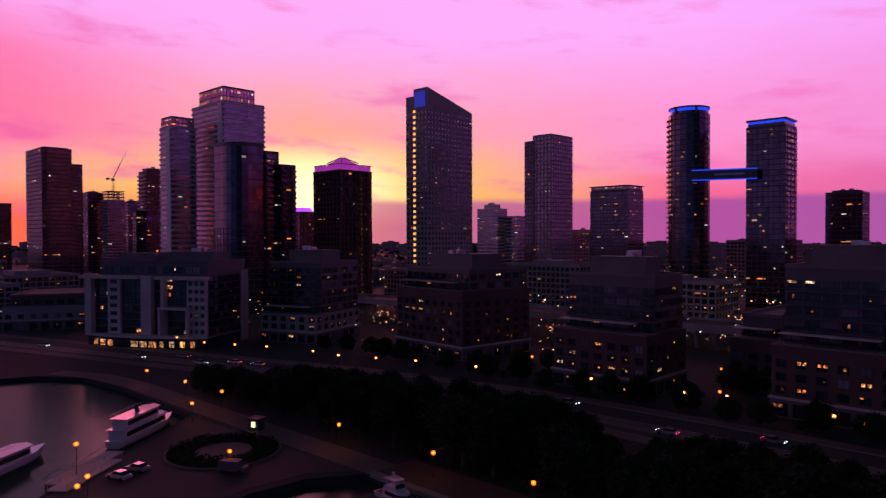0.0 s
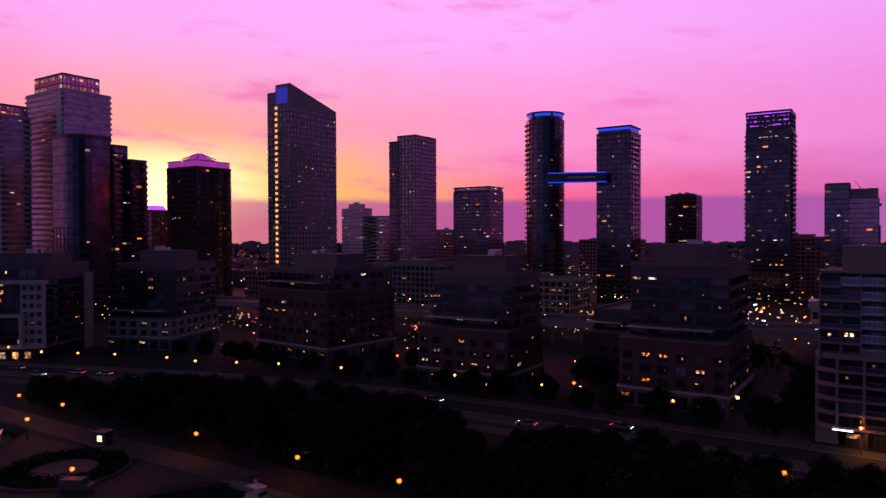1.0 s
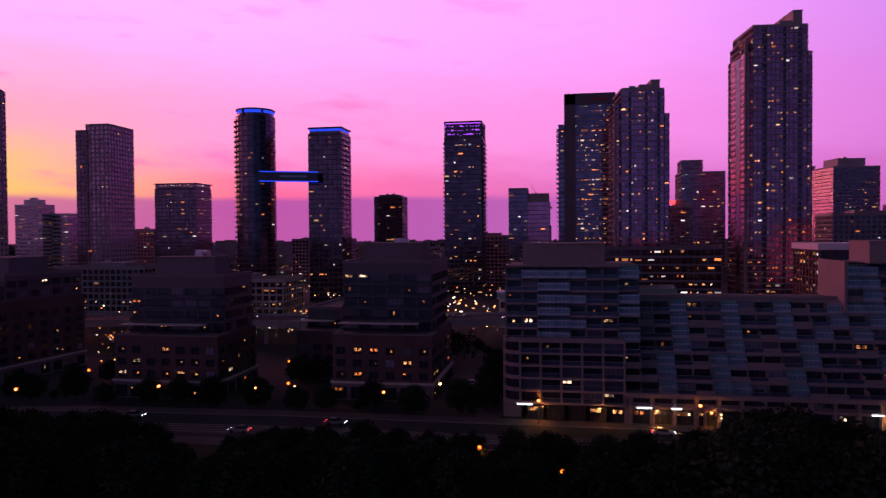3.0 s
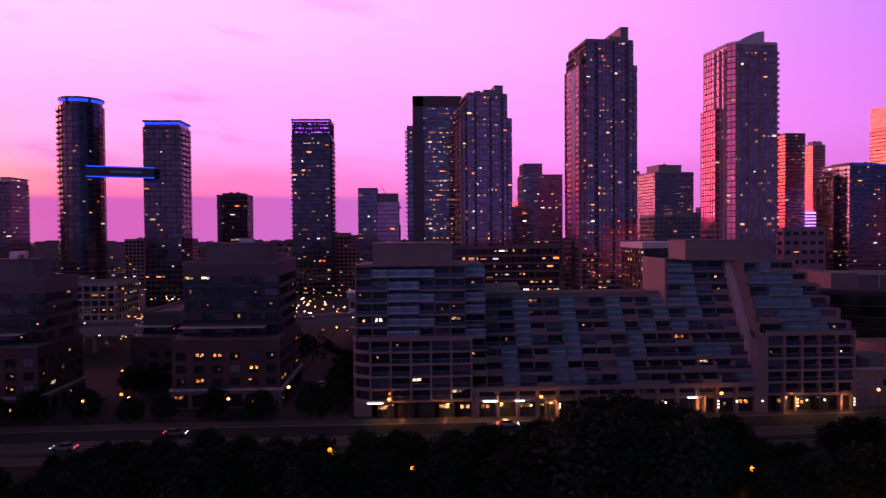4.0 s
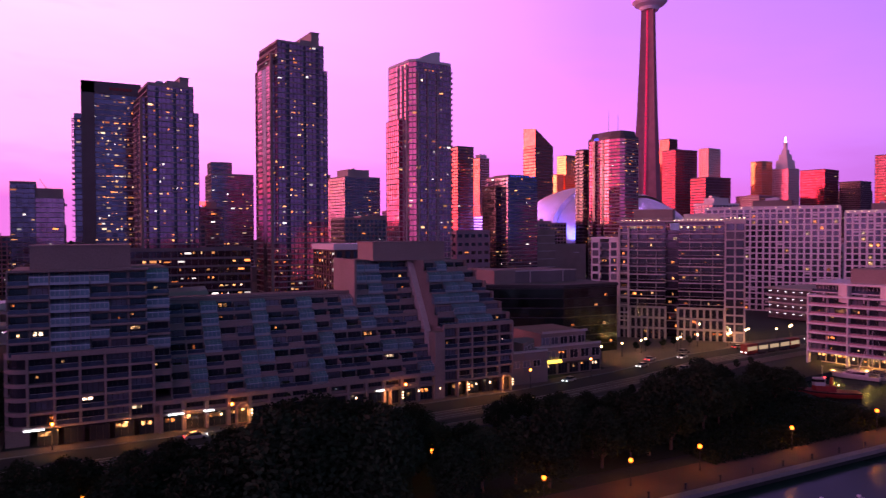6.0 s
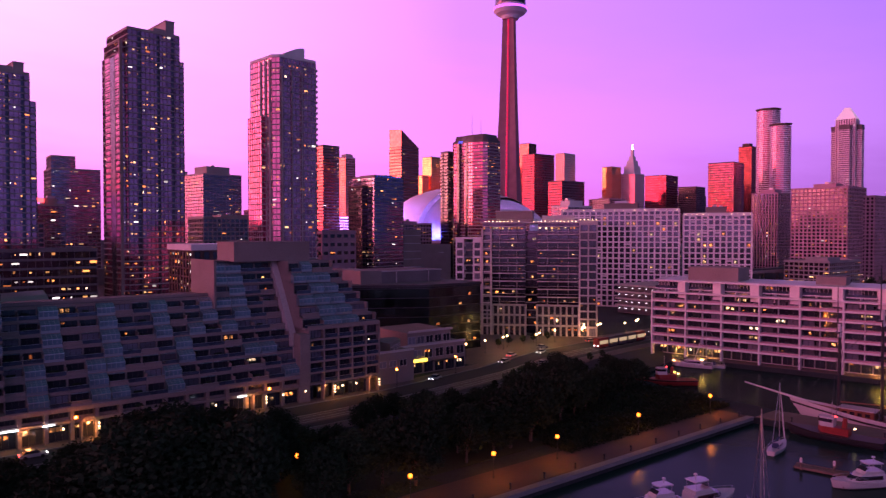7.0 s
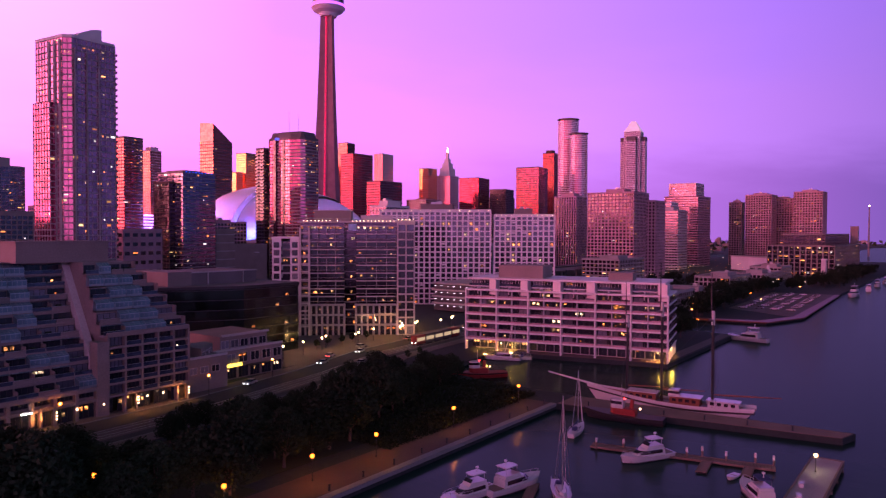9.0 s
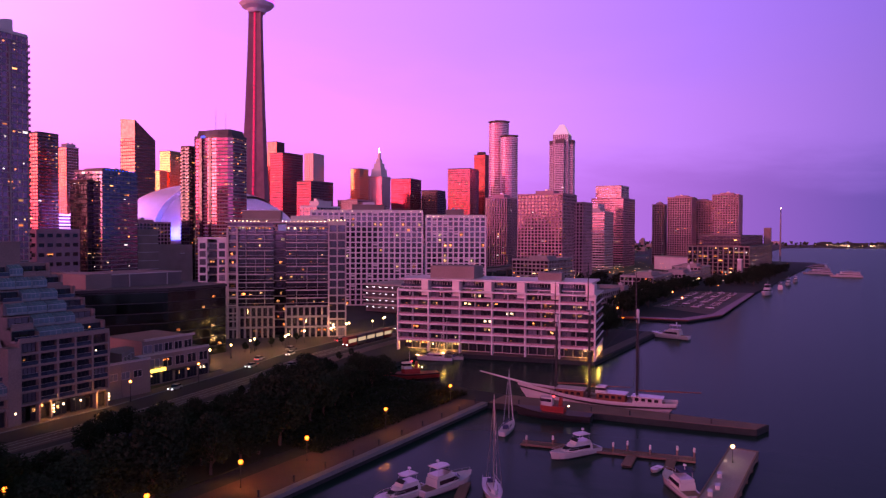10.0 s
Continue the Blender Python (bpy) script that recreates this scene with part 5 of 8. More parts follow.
    # middle terraces, each storey set back behind the one below
    cols = {1: (1, 4, 5, 8), 2: (1, 4, 8), 3: (1, 4, 5, 9), 4: (2, 5, 9), 5: (2, 5, 8, 10), 6: (2, 5, 8, 11), 7: (2, 5, 8, 11)}
    for k in range(1, 8):
        terrace(16.5, 60.5, k, 2.0 * (k - 1), 2.0, 12, cols[k])
    part("shop_storey", Shape().box(13, 77, 0.9, 27, 0, Z[1]), M["stucco"], ob)
    block("roof_band", ob, "stucco", 38.5, 15.4, Z[8] - 0.1, 44, 0.7, 0.9)
    part("mid_roof", Shape().box(16.5, 60.5, 15, 27, Z[7] + FH, Z[7] + FH + 0.2), M["roof"], ob)
    # east block: terraces, the sloping fin wall, then steeper sunroom storeys
    for k in range(1, 11):
        terrace(60.5, 76.6, k, 2.0 * (k - 1) if k < 8 else 12 + 1.3 * (k - 7), 2.0 if k < 8 else 1.6, 4, {1: (3,), 3: (1, 2), 5: (0,), 6: (1,), 7: (0, 1), 8: (1,), 9: (0, 1), 10: (0, 1)}.get(k, ()))
    part("side_wall", Shape().box(59.9, 60.5, 11, 27, Z[7], Z[10] + FH + 0.6), M["stucco"], ob)
    part("fin_wall", Shape().loft([[(76.6, -0.2, Z[1]), (76.6, 2.2, Z[1]), (76.6, 19.2, Z[10] + FH + 0.9), (76.6, 17.0, Z[10] + FH + 0.9)], [(78.2, -0.2, Z[1]), (78.2, 2.2, Z[1]), (78.2, 19.2, Z[10] + FH + 0.9), (78.2, 17.0, Z[10] + FH + 0.9)]]), M["pale"], ob, "sloping stucco fin wall")
    part("fin_foot", Shape().box(76.4, 79.0, -0.25, 3, 0, Z[4] + 1.6), M["stucco"], ob)
    flush(79, 99, 0, range(0, 5), 5)
    east_r = [98.5, 97, 95.5, 94, 92, 90]
    for j, k in enumerate(range(5, 11)):
        terrace(78.2, east_r[j], k, 0.6 + 1.5 * j, 1.6, 4, (1, 2) if k in (5, 6, 8) else (0, 1, 2) if k in (7, 9) else (1,))
        part("side_screen", Shape().box(east_r[j] - 0.2, east_r[j] + 0.1, 0.8 + 1.5 * j, 26, Z[k], Z[k] + FH), M["stucco"], ob)
    part("machine_house", Shape().box(66, 86.5, 14, 25, Z[10] + FH, Z[10] + FH + 4.6).box(65.8, 86.7, 13.8, 25.2, Z[10] + FH + 4.6, Z[10] + FH + 4.9), M["stucco"], ob)
    part("east_roof", Shape().box(60.5, 90, 17, 27, Z[10] + FH, Z[10] + FH + 0.2), M["roof"], ob)
    # arcade of shops along the street
    for i in range(24):
        x = -8 + i * 4.45
        if 13 < x < 77:
            block("arcade_pier", ob, "stucco", x, 0.4, 0, 0.7, 0.9, Z[1] - 0.4)
    for i in range(24):
        x = -5.8 + i * 4.45
        on = i in (4, 7, 8, 17, 18, 20, 21) or r.random() < 0.25
        part("shop_window", window_mesh(3.5, 3.1, on, "metal", 2), None, ob, "lit shop window" if on else "", at=pose(x, 0.88 if x > 13 and x < 77 else 1.15, 0.3))
        if 13 < x < 77:
            part("window", window_mesh(3.4, 1.6, r.random() < 0.12, "metal", 3), None, ob, at=pose(x, 0.88, Z[0] + 0.6))
    for x0, x1 in ((13, 36.4), (36.4, 77)):
        block("slab_band", ob, "stucco", (x0 + x1) / 2, 0.4, Z[1] - 0.9, x1 - x0, 1.2, 0.9)
        block("slab_band", ob, "stucco", (x0 + x1) / 2, 0.5, Z[0] - 0.5, x1 - x0, 0.9, 0.6)
    for x in (30.5, 66, 84, 97):
        s = Shape()
        pts = [(1.5 * math.cos(a), 3.4 + 1.3 * math.sin(a)) for a in [math.pi * i / 8 for i in range(9)]]
        s.loft([[(px, -0.45, pz) for px, pz in [(1.5, 0)] + pts + [(-1.5, 0)]], [(px * 0.75, -0.45, 0.15 + pz * 0.92) for px, pz in [(1.5, 0)] + pts + [(-1.5, 0)]]], close=False)
        s.loft([[(px, -0.45, pz) for px, pz in [(1.5, 0)] + pts + [(-1.5, 0)]], [(px, 0.9, pz) for px, pz in [(1.5, 0)] + pts + [(-1.5, 0)]]], close=False)
        part("entrance_arch", s, M["stucco"], ob, at=pose(x, 0, 0.02))
        for dz in (1.4, 2.1, 2.8):
            block("arch_lamp", ob, "white_light", x + 1.9, -0.1, dz, 0.3, 0.16, 0.32, label="warm white wall lamp")
    for x, w in ((-8, 4.2), (17, 3.8), (23.5, 2.6), (62, 2.6)):
        block("shop_sign", ob, "cool_light", x, -0.25, 3.75, w * 0.8, 0.18, 0.26, label="white-lit shop sign panel")
    for x in (26, 56, 72, 77.8, 88, 92):
        block("wall_lamp", ob, "white_light", x, -0.2, 2.6, 0.3, 0.2, 0.45, label="warm wall lamp")
    for x in (-4, 8, 20, 31, 64, 85, 96):
        lamp = new("arcade_light", bpy.data.lights.new("arcade_light", "POINT"))
        lamp.data.energy, lamp.data.color, lamp.data.shadow_soft_size = 190, (1.0, 0.34, 0.09), 0.3
        lamp.parent = ob
        lamp.location = (x, -1.2, 2.6)
    return ob


terraced_building()


def shop_block():
    """Low corner building with a lit shop below a yellow sign."""
    ob = thing("shop_building", "low stucco shop building with square windows and yellow sign", "building", 101, 155, LAND)
    r = random.Random(4)
    part("wall", Shape().box(0, 12, 0, 14, 0, 8.5), M["stucco"], ob)
    part("wall", Shape().box(12, 36, 6.5, 24, 0, 8.0), M["stucco"], ob)
    part("upper_wall", Shape().box(15, 31, 7.4, 24, 8.0, 12.0), M["stucco"], ob)
    part("chamfer_wall", Shape().prism([(4, -0.1), (12, 6.4), (12, 10), (4, 10)], 0, 11.0), M["stucco"], ob)
    for x0, x1, z in ((0, 12, 8.5), (12, 36, 8.0), (15, 31, 12.0)):
        block("parapet", ob, "pale", (x0 + x1) / 2, 6.6 if x0 > 5 else 0.1, z, x1 - x0, 0.5, 0.6)
    windows(ob, (12, 6.5), (36, 6.5), [4.4], 3.0, 2.6, 6, 0.2, "pale", 1, r)
    windows(ob, (15, 7.4), (31, 7.4), [8.6], 2.6, 2.2, 5, 0.1, "pale", 1, r)
    windows(ob, (12, 6.5), (36, 6.5), [0.3], 3.2, 3.0, 6, 0.75, "metal", 2, r)
    windows(ob, (0, 0), (10, 0), [4.6], 2.4, 1.8, 3, 0.1, "pale", 1, r)
    windows(ob, (4.2, 0), (11.6, 6.1), [5.0, 8.0], 2.2, 2.0, 3, 0.1, "pale", 1, r)
    block("shop_sign", ob, "yellow_light", 18.5, 6.2, 3.5, 5.5, 0.3, 0.8, label="glowing yellow shop sign")
    block("shop_sign", ob, "yellow_light", 13.0, 6.2, 2.2, 0.9, 0.3, 1.4, label="glowing yellow shop sign")
    block("canopy", ob, "metal", 27, 5.6, 3.3, 8, 1.6, 0.25)


shop_block()


def glass_office():
    ob = thing("office_building", "black glass office block with pale roof enclosure", "building", 118, 186, LAND)
    part("glass_wall", Shape().prism([(0, 14), (24, 0), (47, 0), (47, 40), (0, 40)], 0, 22.5), M["glass_green"], ob)
    s = Shape()
    for k in range(7):
        s.prism(offset([(0, 14), (24, 0), (47, 0), (47, 40), (0, 40)], 0.15), 2.8 + k * 3.2, 3.05 + k * 3.2)
    part("floor_banding", s, M["metal"], ob, kind="stuff")
    part("roof_edge", Shape().prism(offset([(0, 14), (24, 0), (47, 0), (47, 40), (0, 40)], 0.3), 22.5, 23.4), M["metal"], ob)
    part("roof_deck", Shape().prism(offset([(0, 14), (24, 0), (47, 0), (47, 40), (0, 40)], -0.4), 23.2, 23.5), M["far_wall"], ob)
    part("roof_enclosure", Shape().box(14, 40, 14, 34, 23.5, 27.6), M["far_wall"], ob)
    part("pale_panel", Shape().box(5.6, 14, 13.7, 34.2, 23.5, 28.0), M["stucco"], ob)
    part("rail", Shape().box(14, 40, 13.6, 13.8, 27.4, 27.8).box(20, 20.3, 13.5, 13.8, 23.5, 27.6).box(34, 34.3, 13.5, 13.8, 23.5, 27.6), M["pale"], ob)
    r = random.Random(2)
    for i in range(6):
        x, k = r.uniform(26, 45), r.randint(0, 5)
        block("lit_pane", ob, "lit_pane", x, -0.12, 3.2 + k * 3.2, 1.2, 0.06, 0.7, label="lit office pane")


glass_office()


def corner_condo():
    """Condominium in two balconied halves on a stone base, with a pale framed wing and corner pier."""
    ob = thing("condominium", "glass condominium with balconies, pale stone base and string of roof lights", "building", 209.8, 182.4, LAND, -49)
    r = random.Random(8)
    FH, top = 3.1, 44.6
    part("glass_wall", Shape().box(-35.5, -18.4, 2.2, 30, 0, top), M["glass_black"], ob)
    part("glass_wall", Shape().box(-13.4, 3.0, 2.2, 30, 0, top), M["glass_black"], ob)
    part("link_glass", Shape().box(-18.4, -13.4, 8.0, 30, 0, top - 3), M["glass_black"], ob)
    for k in range(1, 14):
        block("link_slab", ob, "concrete", -15.9, 7.2, k * FH, 4.9, 1.6, 0.3)
        if r.random() < 0.6:
            block("lit_pane", ob, "lit_pane", -15.9 + r.uniform(-1.2, 1.2), 7.9, k * FH + 0.7, r.choice((0.7, 1.2)), 0.06, 0.9, label="lit window")
    # pale framed bay at the end of the half beside the wing
    for x in (-35.4, -31.9):
        block("frame_pier", ob, "pale", x, -0.1, 0, 0.7, 1.2, top - 2)
    for k in range(1, 14):
        block("frame_beam", ob, "pale", -33.65, 0.0, k * FH + 0.2, 2.9, 0.9, 0.5)
    for x0, x1 in ((-35.6, -18.2), (-13.6, 2.6)):
        n = round((x1 - x0) / 3.6)
        bw = (x1 - x0) / n
        curve = [(x0, 2.4), (x0, 1.0), (x0 + 1.2, 0.0), (x1 - 1.2, 0.0), (x1, 1.0), (x1, 2.4)]
        for k in range(4, 15):
            z = k * FH
            part("balcony_slab", Shape().prism(curve, z - 0.34, z + 0.06), M["pale"], ob)
            if k == 14:
                continue
            for i in range(n):
                cx = x0 + bw * (i + 0.5)
                block("balcony_rail", ob, "glass_black", cx, 0.12, z + 0.06, bw - 0.15, 0.05, 0.95)
                block("rail_cap", ob, "pale", cx, 0.12, z + 1.01, bw - 0.1, 0.12, 0.11)
                part("window", window_mesh(round(bw - 0.35, 2), 2.5, False, "metal", 2), None, ob, at=pose(cx, 2.18, z + 0.1))
                if r.random() < 0.3:
                    block("lit_pane", ob, "lit_pane", cx + r.uniform(-0.8, 0.8), 2.02, z + r.choice((0.3, 1.1, 1.4)), r.choice((0.6, 0.9, 1.3)), 0.05, r.choice((0.4, 0.6, 0.8)), label="lit window")
                if i and r.random() < 0.7:
                    block("balcony_screen", ob, "pale", x0 + bw * i, 1.1, z, 0.14, 1.9, 2.6)
        m = round((x1 - x0) / 2.3)
        for i in range(m + 1):
            block("stone_pier", ob, "concrete", x0 + (x1 - x0) * i / m, 0.5, 0, 0.75, 1.5, 12.2)
        for z in (3.7, 7.7, 11.7):
            block("stone_band", ob, "concrete", (x0 + x1) / 2, 0.55, z, x1 - x0 + 0.9, 1.3, 0.75)
        for i in range(m):
            for z in (0.4, 4.6, 8.6):
                on = r.random() < (0.5 if z < 1 else 0.12)
                part("window", window_mesh(round((x1 - x0) / m - 0.9, 2), 2.9, on, "metal", 1), None, ob, "lit window" if on else "", at=pose(x0 + (x1 - x0) * (i + 0.5) / m, 2.16, z))
        for i in range(int((x1 - x0) / 1.25)):
            if r.random() < 0.75:
                block("lit_soffit", ob, "lit_pane", x0 + 0.8 + i * 1.25, 2.0, top - 2.3, 0.85, 0.06, 1.0, label="lit top-floor window")
    # corner pier with its own windows
    part("corner_pier", Shape().box(2.6, 9.8, -0.6, 24, 0, top + 1.2), M["pale"], ob)
    windows(ob, (2.9, -0.6), (9.5, -0.6), [4.2 + k * FH for k in range(13)], 2.7, 2.5, 2, 0.1, "metal", 1, r)
    windows(ob, (2.9, -0.6), (9.5, -0.6), [0.4], 2.5, 3.0, 2, 0.6, "metal", 1, r)
    # pale framed wing with a recessed column of balconies
    part("wing_wall", Shape().box(-46.4, -43.0, 0.6, 26, 0, 38.3).box(-39.4, -35.8, 0.6, 26, 0, 38.3).box(-43.0, -39.4, 3.0, 26, 0, 37.0), M["white"], ob)
    part("wing_crown", Shape().box(-46.6, -35.6, 0.4, 26, 38.3, 39.0), M["white"], ob)
    for x in (-44.7, -37.6):
        windows(ob, (x - 1.6, 0.6), (x + 1.6, 0.6), [0.6 + k * FH for k in range(12)], 2.2, 2.2, 1, 0.12, "metal", 1, r)
    for k in range(1, 12):
        block("recess_balcony", ob, "concrete", -41.2, 1.8, k * FH, 3.5, 2.4, 0.2)
        block("balcony_rail", ob, "glass_near", -41.2, 0.75, k * FH + 0.2, 3.4, 0.06, 0.95)
        part("window", window_mesh(3.0, 2.3, r.random() < 0.25, "metal", 2), None, ob, at=pose(-41.2, 2.98, k * FH + 0.25))
    # roof: slab, rail, lamps and machine houses
    part("roof_slab", Shape().box(-36.2, 3.0, -0.3, 30, top, top + 0.6), M["pale"], ob)
    part("terrace_rail", Shape().tube((-36, 0, top + 1.6), (2.6, 0, top + 1.6), 0.06, k=4), M["steel"], ob)
    for i in range(27):
        block("rail_post", ob, "steel", -35.9 + i * 1.48, 0, top + 0.6, 0.08, 0.08, 1.0)
        if r.random() < 0.8:
            block("roof_lamp", ob, "white_light", -35.6 + i * 1.48, -0.1, top + 0.6, 0.3, 0.3, 0.3, label="small warm roof lamp")
    for i in range(5):
        block("roof_lamp", ob, "white_light", 3.2 + i * 1.5, -0.7, top + 1.2, 0.3, 0.3, 0.3, label="small warm roof lamp")
    part("roof_house", Shape().box(-31, -16, 9, 22, top + 0.6, top + 5.0), M["stucco"], ob)
    part("roof_house", Shape().box(-12, 1, 7, 20, top + 0.6, top + 3.2), M["pale"], ob)
    part("roof_edge", Shape().box(-31.3, -15.7, 8.7, 22.3, top + 5.0, top + 5.3), M["pale"], ob)


corner_condo()


def grid_block(x, y, w, d, h, label, floors, seed, turn=0.0):
    """White frame of square openings, one mesh object a storey beam and pier."""
    ob = thing("apartment_block", label, "building", x, y, LAND, turn)
    h -= LAND
    r = random.Random(seed)
    part("glass_wall", Shape().box(-w / 2, w / 2, -d / 2, d / 2, 0, h), M["glass_near"], ob)
    fh = h / floors
    for k in range(floors + 1):
        z = min(k * fh, h - 0.7)
        part("storey_beam", Shape().prism(rect(w + 0.9, d + 0.9), z, z + 0.7), M["white_frame"], ob)
    for (ax, ay), (bx, by) in (((-w / 2, -d / 2), (w / 2, -d / 2)), ((-w / 2, d / 2), (-w / 2, -d / 2)), ((w / 2, -d / 2), (w / 2, d / 2)), ((w / 2, d / 2), (-w / 2, d / 2))):
        a, b = Vector((ax, ay)), Vector((bx, by))
        n = round((b - a).length / 3.1)
        dd = (b - a) / n
        out = Vector((dd.y, -dd.x)).normalized()
        ang = math.degrees(math.atan2(dd.y, dd.x))
        for i in range(n + 1):
            p = a + dd * i + out * 0.15
            block("pier", ob, "white_frame", p.x, p.y, 0, 0.95, 0.7, h + 0.2, ang)
        for k in range(floors):
            for i in range(n):
                if r.random() < 0.07:
                    p = a + dd * (i + 0.5) + out * 0.03
                    block("lit_pane", ob, "lit_pane", p.x, p.y, k * fh + 0.9, 1.3, 0.04, fh - 1.6, ang, "lit window")
            if r.random() < 0.9:
                for i in range(n):
                    if r.random() < 0.12:
                        p = a + dd * (i + 0.5) + out * 0.02
                        block("blind", ob, "white", p.x, p.y, k * fh + fh - 1.3, 2.1, 0.04, 1.0, ang)
    for i in range(12):
        block("roof_lamp", ob, "white_light", -w / 2 + 1 + i * (w - 2) / 11, -d / 2 - 0.3, h, 0.24, 0.24, 0.3, label="small roof-edge lamp")
    roof(ob, rect(w, d), h, "white", 1.0, (w * 0.3, d * 0.45, 4, 0, 2), "stucco", r=r)


grid_block(327.6, 248.4, 62.5, 30, 54.4, "white grid-faced apartment block with small roof-edge lamps", 18, 3, -57)
grid_block(354.2, 205.6, 33.6, 26, 51.8, "smaller white grid-faced apartment block", 17, 6, -57)
tower("office_block", "pale low block with plain roof house behind the condominium", 396, 345, 26, 16, 61, frame="white", glass="glass", lit=0.05)

park = thing("parking_garage", "open-decked parking garage with cool strip lights", "building", 288, 196, LAND)
for k in range(4):
    part("deck", Shape().box(0, 30, 0, 26, 4 + k * 3.4, 4.9 + k * 3.4), M["pale"], park)
    part("deck_core", Shape().box(1, 29, 1.5, 25, 0.6 + k * 3.4, 4 + k * 3.4), M["dark"], park)
    for i in range(6):
        block("strip_light", park, "cool_light", 3 + i * 4.8, 1.4, 3.0 + k * 3.4, 1.4, 0.1, 0.12, label="cool strip light")
        block("strip_light", park, "cool_light", 0.9, 4 + i * 4, 3.0 + k * 3.4, 0.1, 1.1, 0.12, label="cool strip light")
arc = thing("shop_row", "bright lit glass shop pavilion on the street", "building", 262, 158, LAND, 0)
part("roof", Shape().box(-1, 45, -1, 12, 4.6, 5.3), M["concrete"], arc)
part("back_wall", Shape().box(0, 44, 8, 11, 0, 4.6), M["stucco"], arc)
windows(arc, (0, 0), (44, 0), [0.2], 3.6, 4.0, 10, 0.8, "metal", 1)
windows(arc, (0, 11), (0, 0), [0.2], 3.4, 4.0, 3, 1.0, "metal", 1)
block("lit_sign", arc, "white_light", 6, -1.2, 4.7, 9, 0.3, 1.2, label="bright white-lit sign box")


def harbour_block():
    """Eight-storey block on the quay: white slab edges, pale gables, lit ground floor."""
    ob = thing("harbour_apartments", "white-banded waterfront apartment block with pale roof gables", "building", 208.5, 106.5, LAND, 12.5)
    r = random.Random(21)
    L0, L1, D = -34.0, 34.0, 24.0  # along local y; the long front faces -x
    bays = 6
    bw = (L1 - L0) / bays
    part("core_wall", Shape().box(1.6, D, L0 + 0.6, L1 - 0.6, 3.9, 19.0), M["glass_near"], ob)
    part("upper_core", Shape().box(4.0, D, L0 + 2.5, L1 - 0.6, 19.0, 24.5), M["glass_near"], ob)
    for k in range(7):
        z = 3.6 + k * 2.85
        block("slab_edge", ob, "white", D / 2, 0, z, D + 0.6, L1 - L0 + 0.6, 0.55)
        for i in range(bays):
            y = L0 + bw * (i + 0.5)
            if k < 6:
                block("balcony_rail", ob, "tan_brick", 0.15, y, z + 0.55, 0.12, bw - 0.7, 0.5)
                block("rail_cap", ob, "steel", 0.15, y, z + 1.15, 0.08, bw - 0.6, 0.06)
                block("balcony_divider", ob, "white", 0.9, y + 0.4, z + 0.55, 1.3, 0.16, 2.3)
                for j in range(3):
                    on = r.random() < 0.2
                    part("window", window_mesh(3.1, 1.95, on, "metal", 1, curtain=not on and r.random() < 0.3), None, ob, "lit window" if on else "", at=pose(1.58, y + (j - 1) * 3.55, z + 0.6, 0, 0, -90))
    for i in range(bays + 1):
        block("front_pier", ob, "white", 0.7, L0 + bw * i, 0, 1.8, 0.5, 21.5)
    for i in range(bays):
        y = L1 - bw * (i + 1)
        part("gable", Shape().loft([[(0.0, y + 0.2, 19.4), (7.0, y + 0.2, 19.4), (7.0, y + 0.2, 24.6), (0.0, y + 0.2, 24.6)], [(1.6, y + 3.2, 19.4), (7.0, y + 3.2, 19.4), (7.0, y + 3.2, 24.6), (1.6, y + 3.2, 24.6)]]), M["white"], ob, "pale wedge-shaped roof gable")
        for j in range(2):
            part("window", window_mesh(3.3, 1.9, r.random() < 0.25, "white", 2, curtain=j == 0), None, ob, at=pose(3.98, y + 5.2 + j * 3.8, 19.8, 0, 0, -90))
            part("window", window_mesh(3.3, 1.7, r.random() < 0.15, "white", 2, curtain=j == 1), None, ob, at=pose(3.98, y + 5.2 + j * 3.8, 22.6, 0, 0, -90))
        block("upper_balcony", ob, "white", 2.9, y + 7.2, 22.0, 2.2, 7.6, 0.3)
        block("balcony_rail", ob, "rail_glass", 1.9, y + 7.2, 22.3, 0.06, 7.4, 0.85)
        block("terrace_rail", ob, "white", 0.2, y + 7.2, 20.9, 0.14, 7.8, 0.2)
        block("terrace_divider", ob, "white", 2.4, y + 7.3, 19.4, 3.0, 0.2, 2.6)
    part("top_slab", Shape().box(1.5, D + 0.3, L0 + 1.0, L1 + 0.2, 24.5, 25.1), M["white"], ob)
    part("machine_house", Shape().box(6, 18, 8, 24, 25.1, 29.4), M["stucco"], ob)
    part("machine_house", Shape().box(8, 15, -22, -14, 25.1, 27.6), M["stucco"], ob)
    part("ground_wall", Shape().box(5, D - 1, L0 + 2, L1 - 2, 0, 3.6), M["pale"], ob)
    for i in range(22):
        y = L0 + 3 + i * 3.0
        lit = i > 14 or i < 3
        part("shop_window", window_mesh(2.7, 2.9, lit, "metal", 1), None, ob, "lit ground-floor window" if lit else "", at=pose(4.98, y, 0.3, 0, 0, -90))
    for k in range(6):
        for j in range(5):
            part("window", window_mesh(3.2, 1.95, r.random() < 0.1, "metal", 1), None, ob, at=pose(4.5 + j * 4.2, L0 + 0.58, 4.2 + k * 2.85))
            block("balcony_rail", ob, "glass_near", 4.5 + j * 4.2, L0 - 0.1, 4.15 + k * 2.85, 3.9, 0.08, 0.8)
    for j in range(5):
        part("shop_window", window_mesh(2.7, 2.9, True, "metal", 1), None, ob, "lit ground-floor window", at=pose(6 + j * 3.6, L0 + 1.95, 0.3))
        block("ground_pier", ob, "white", 4 + j * 4.6, L0, 0, 0.5, 0.5, 3.7)
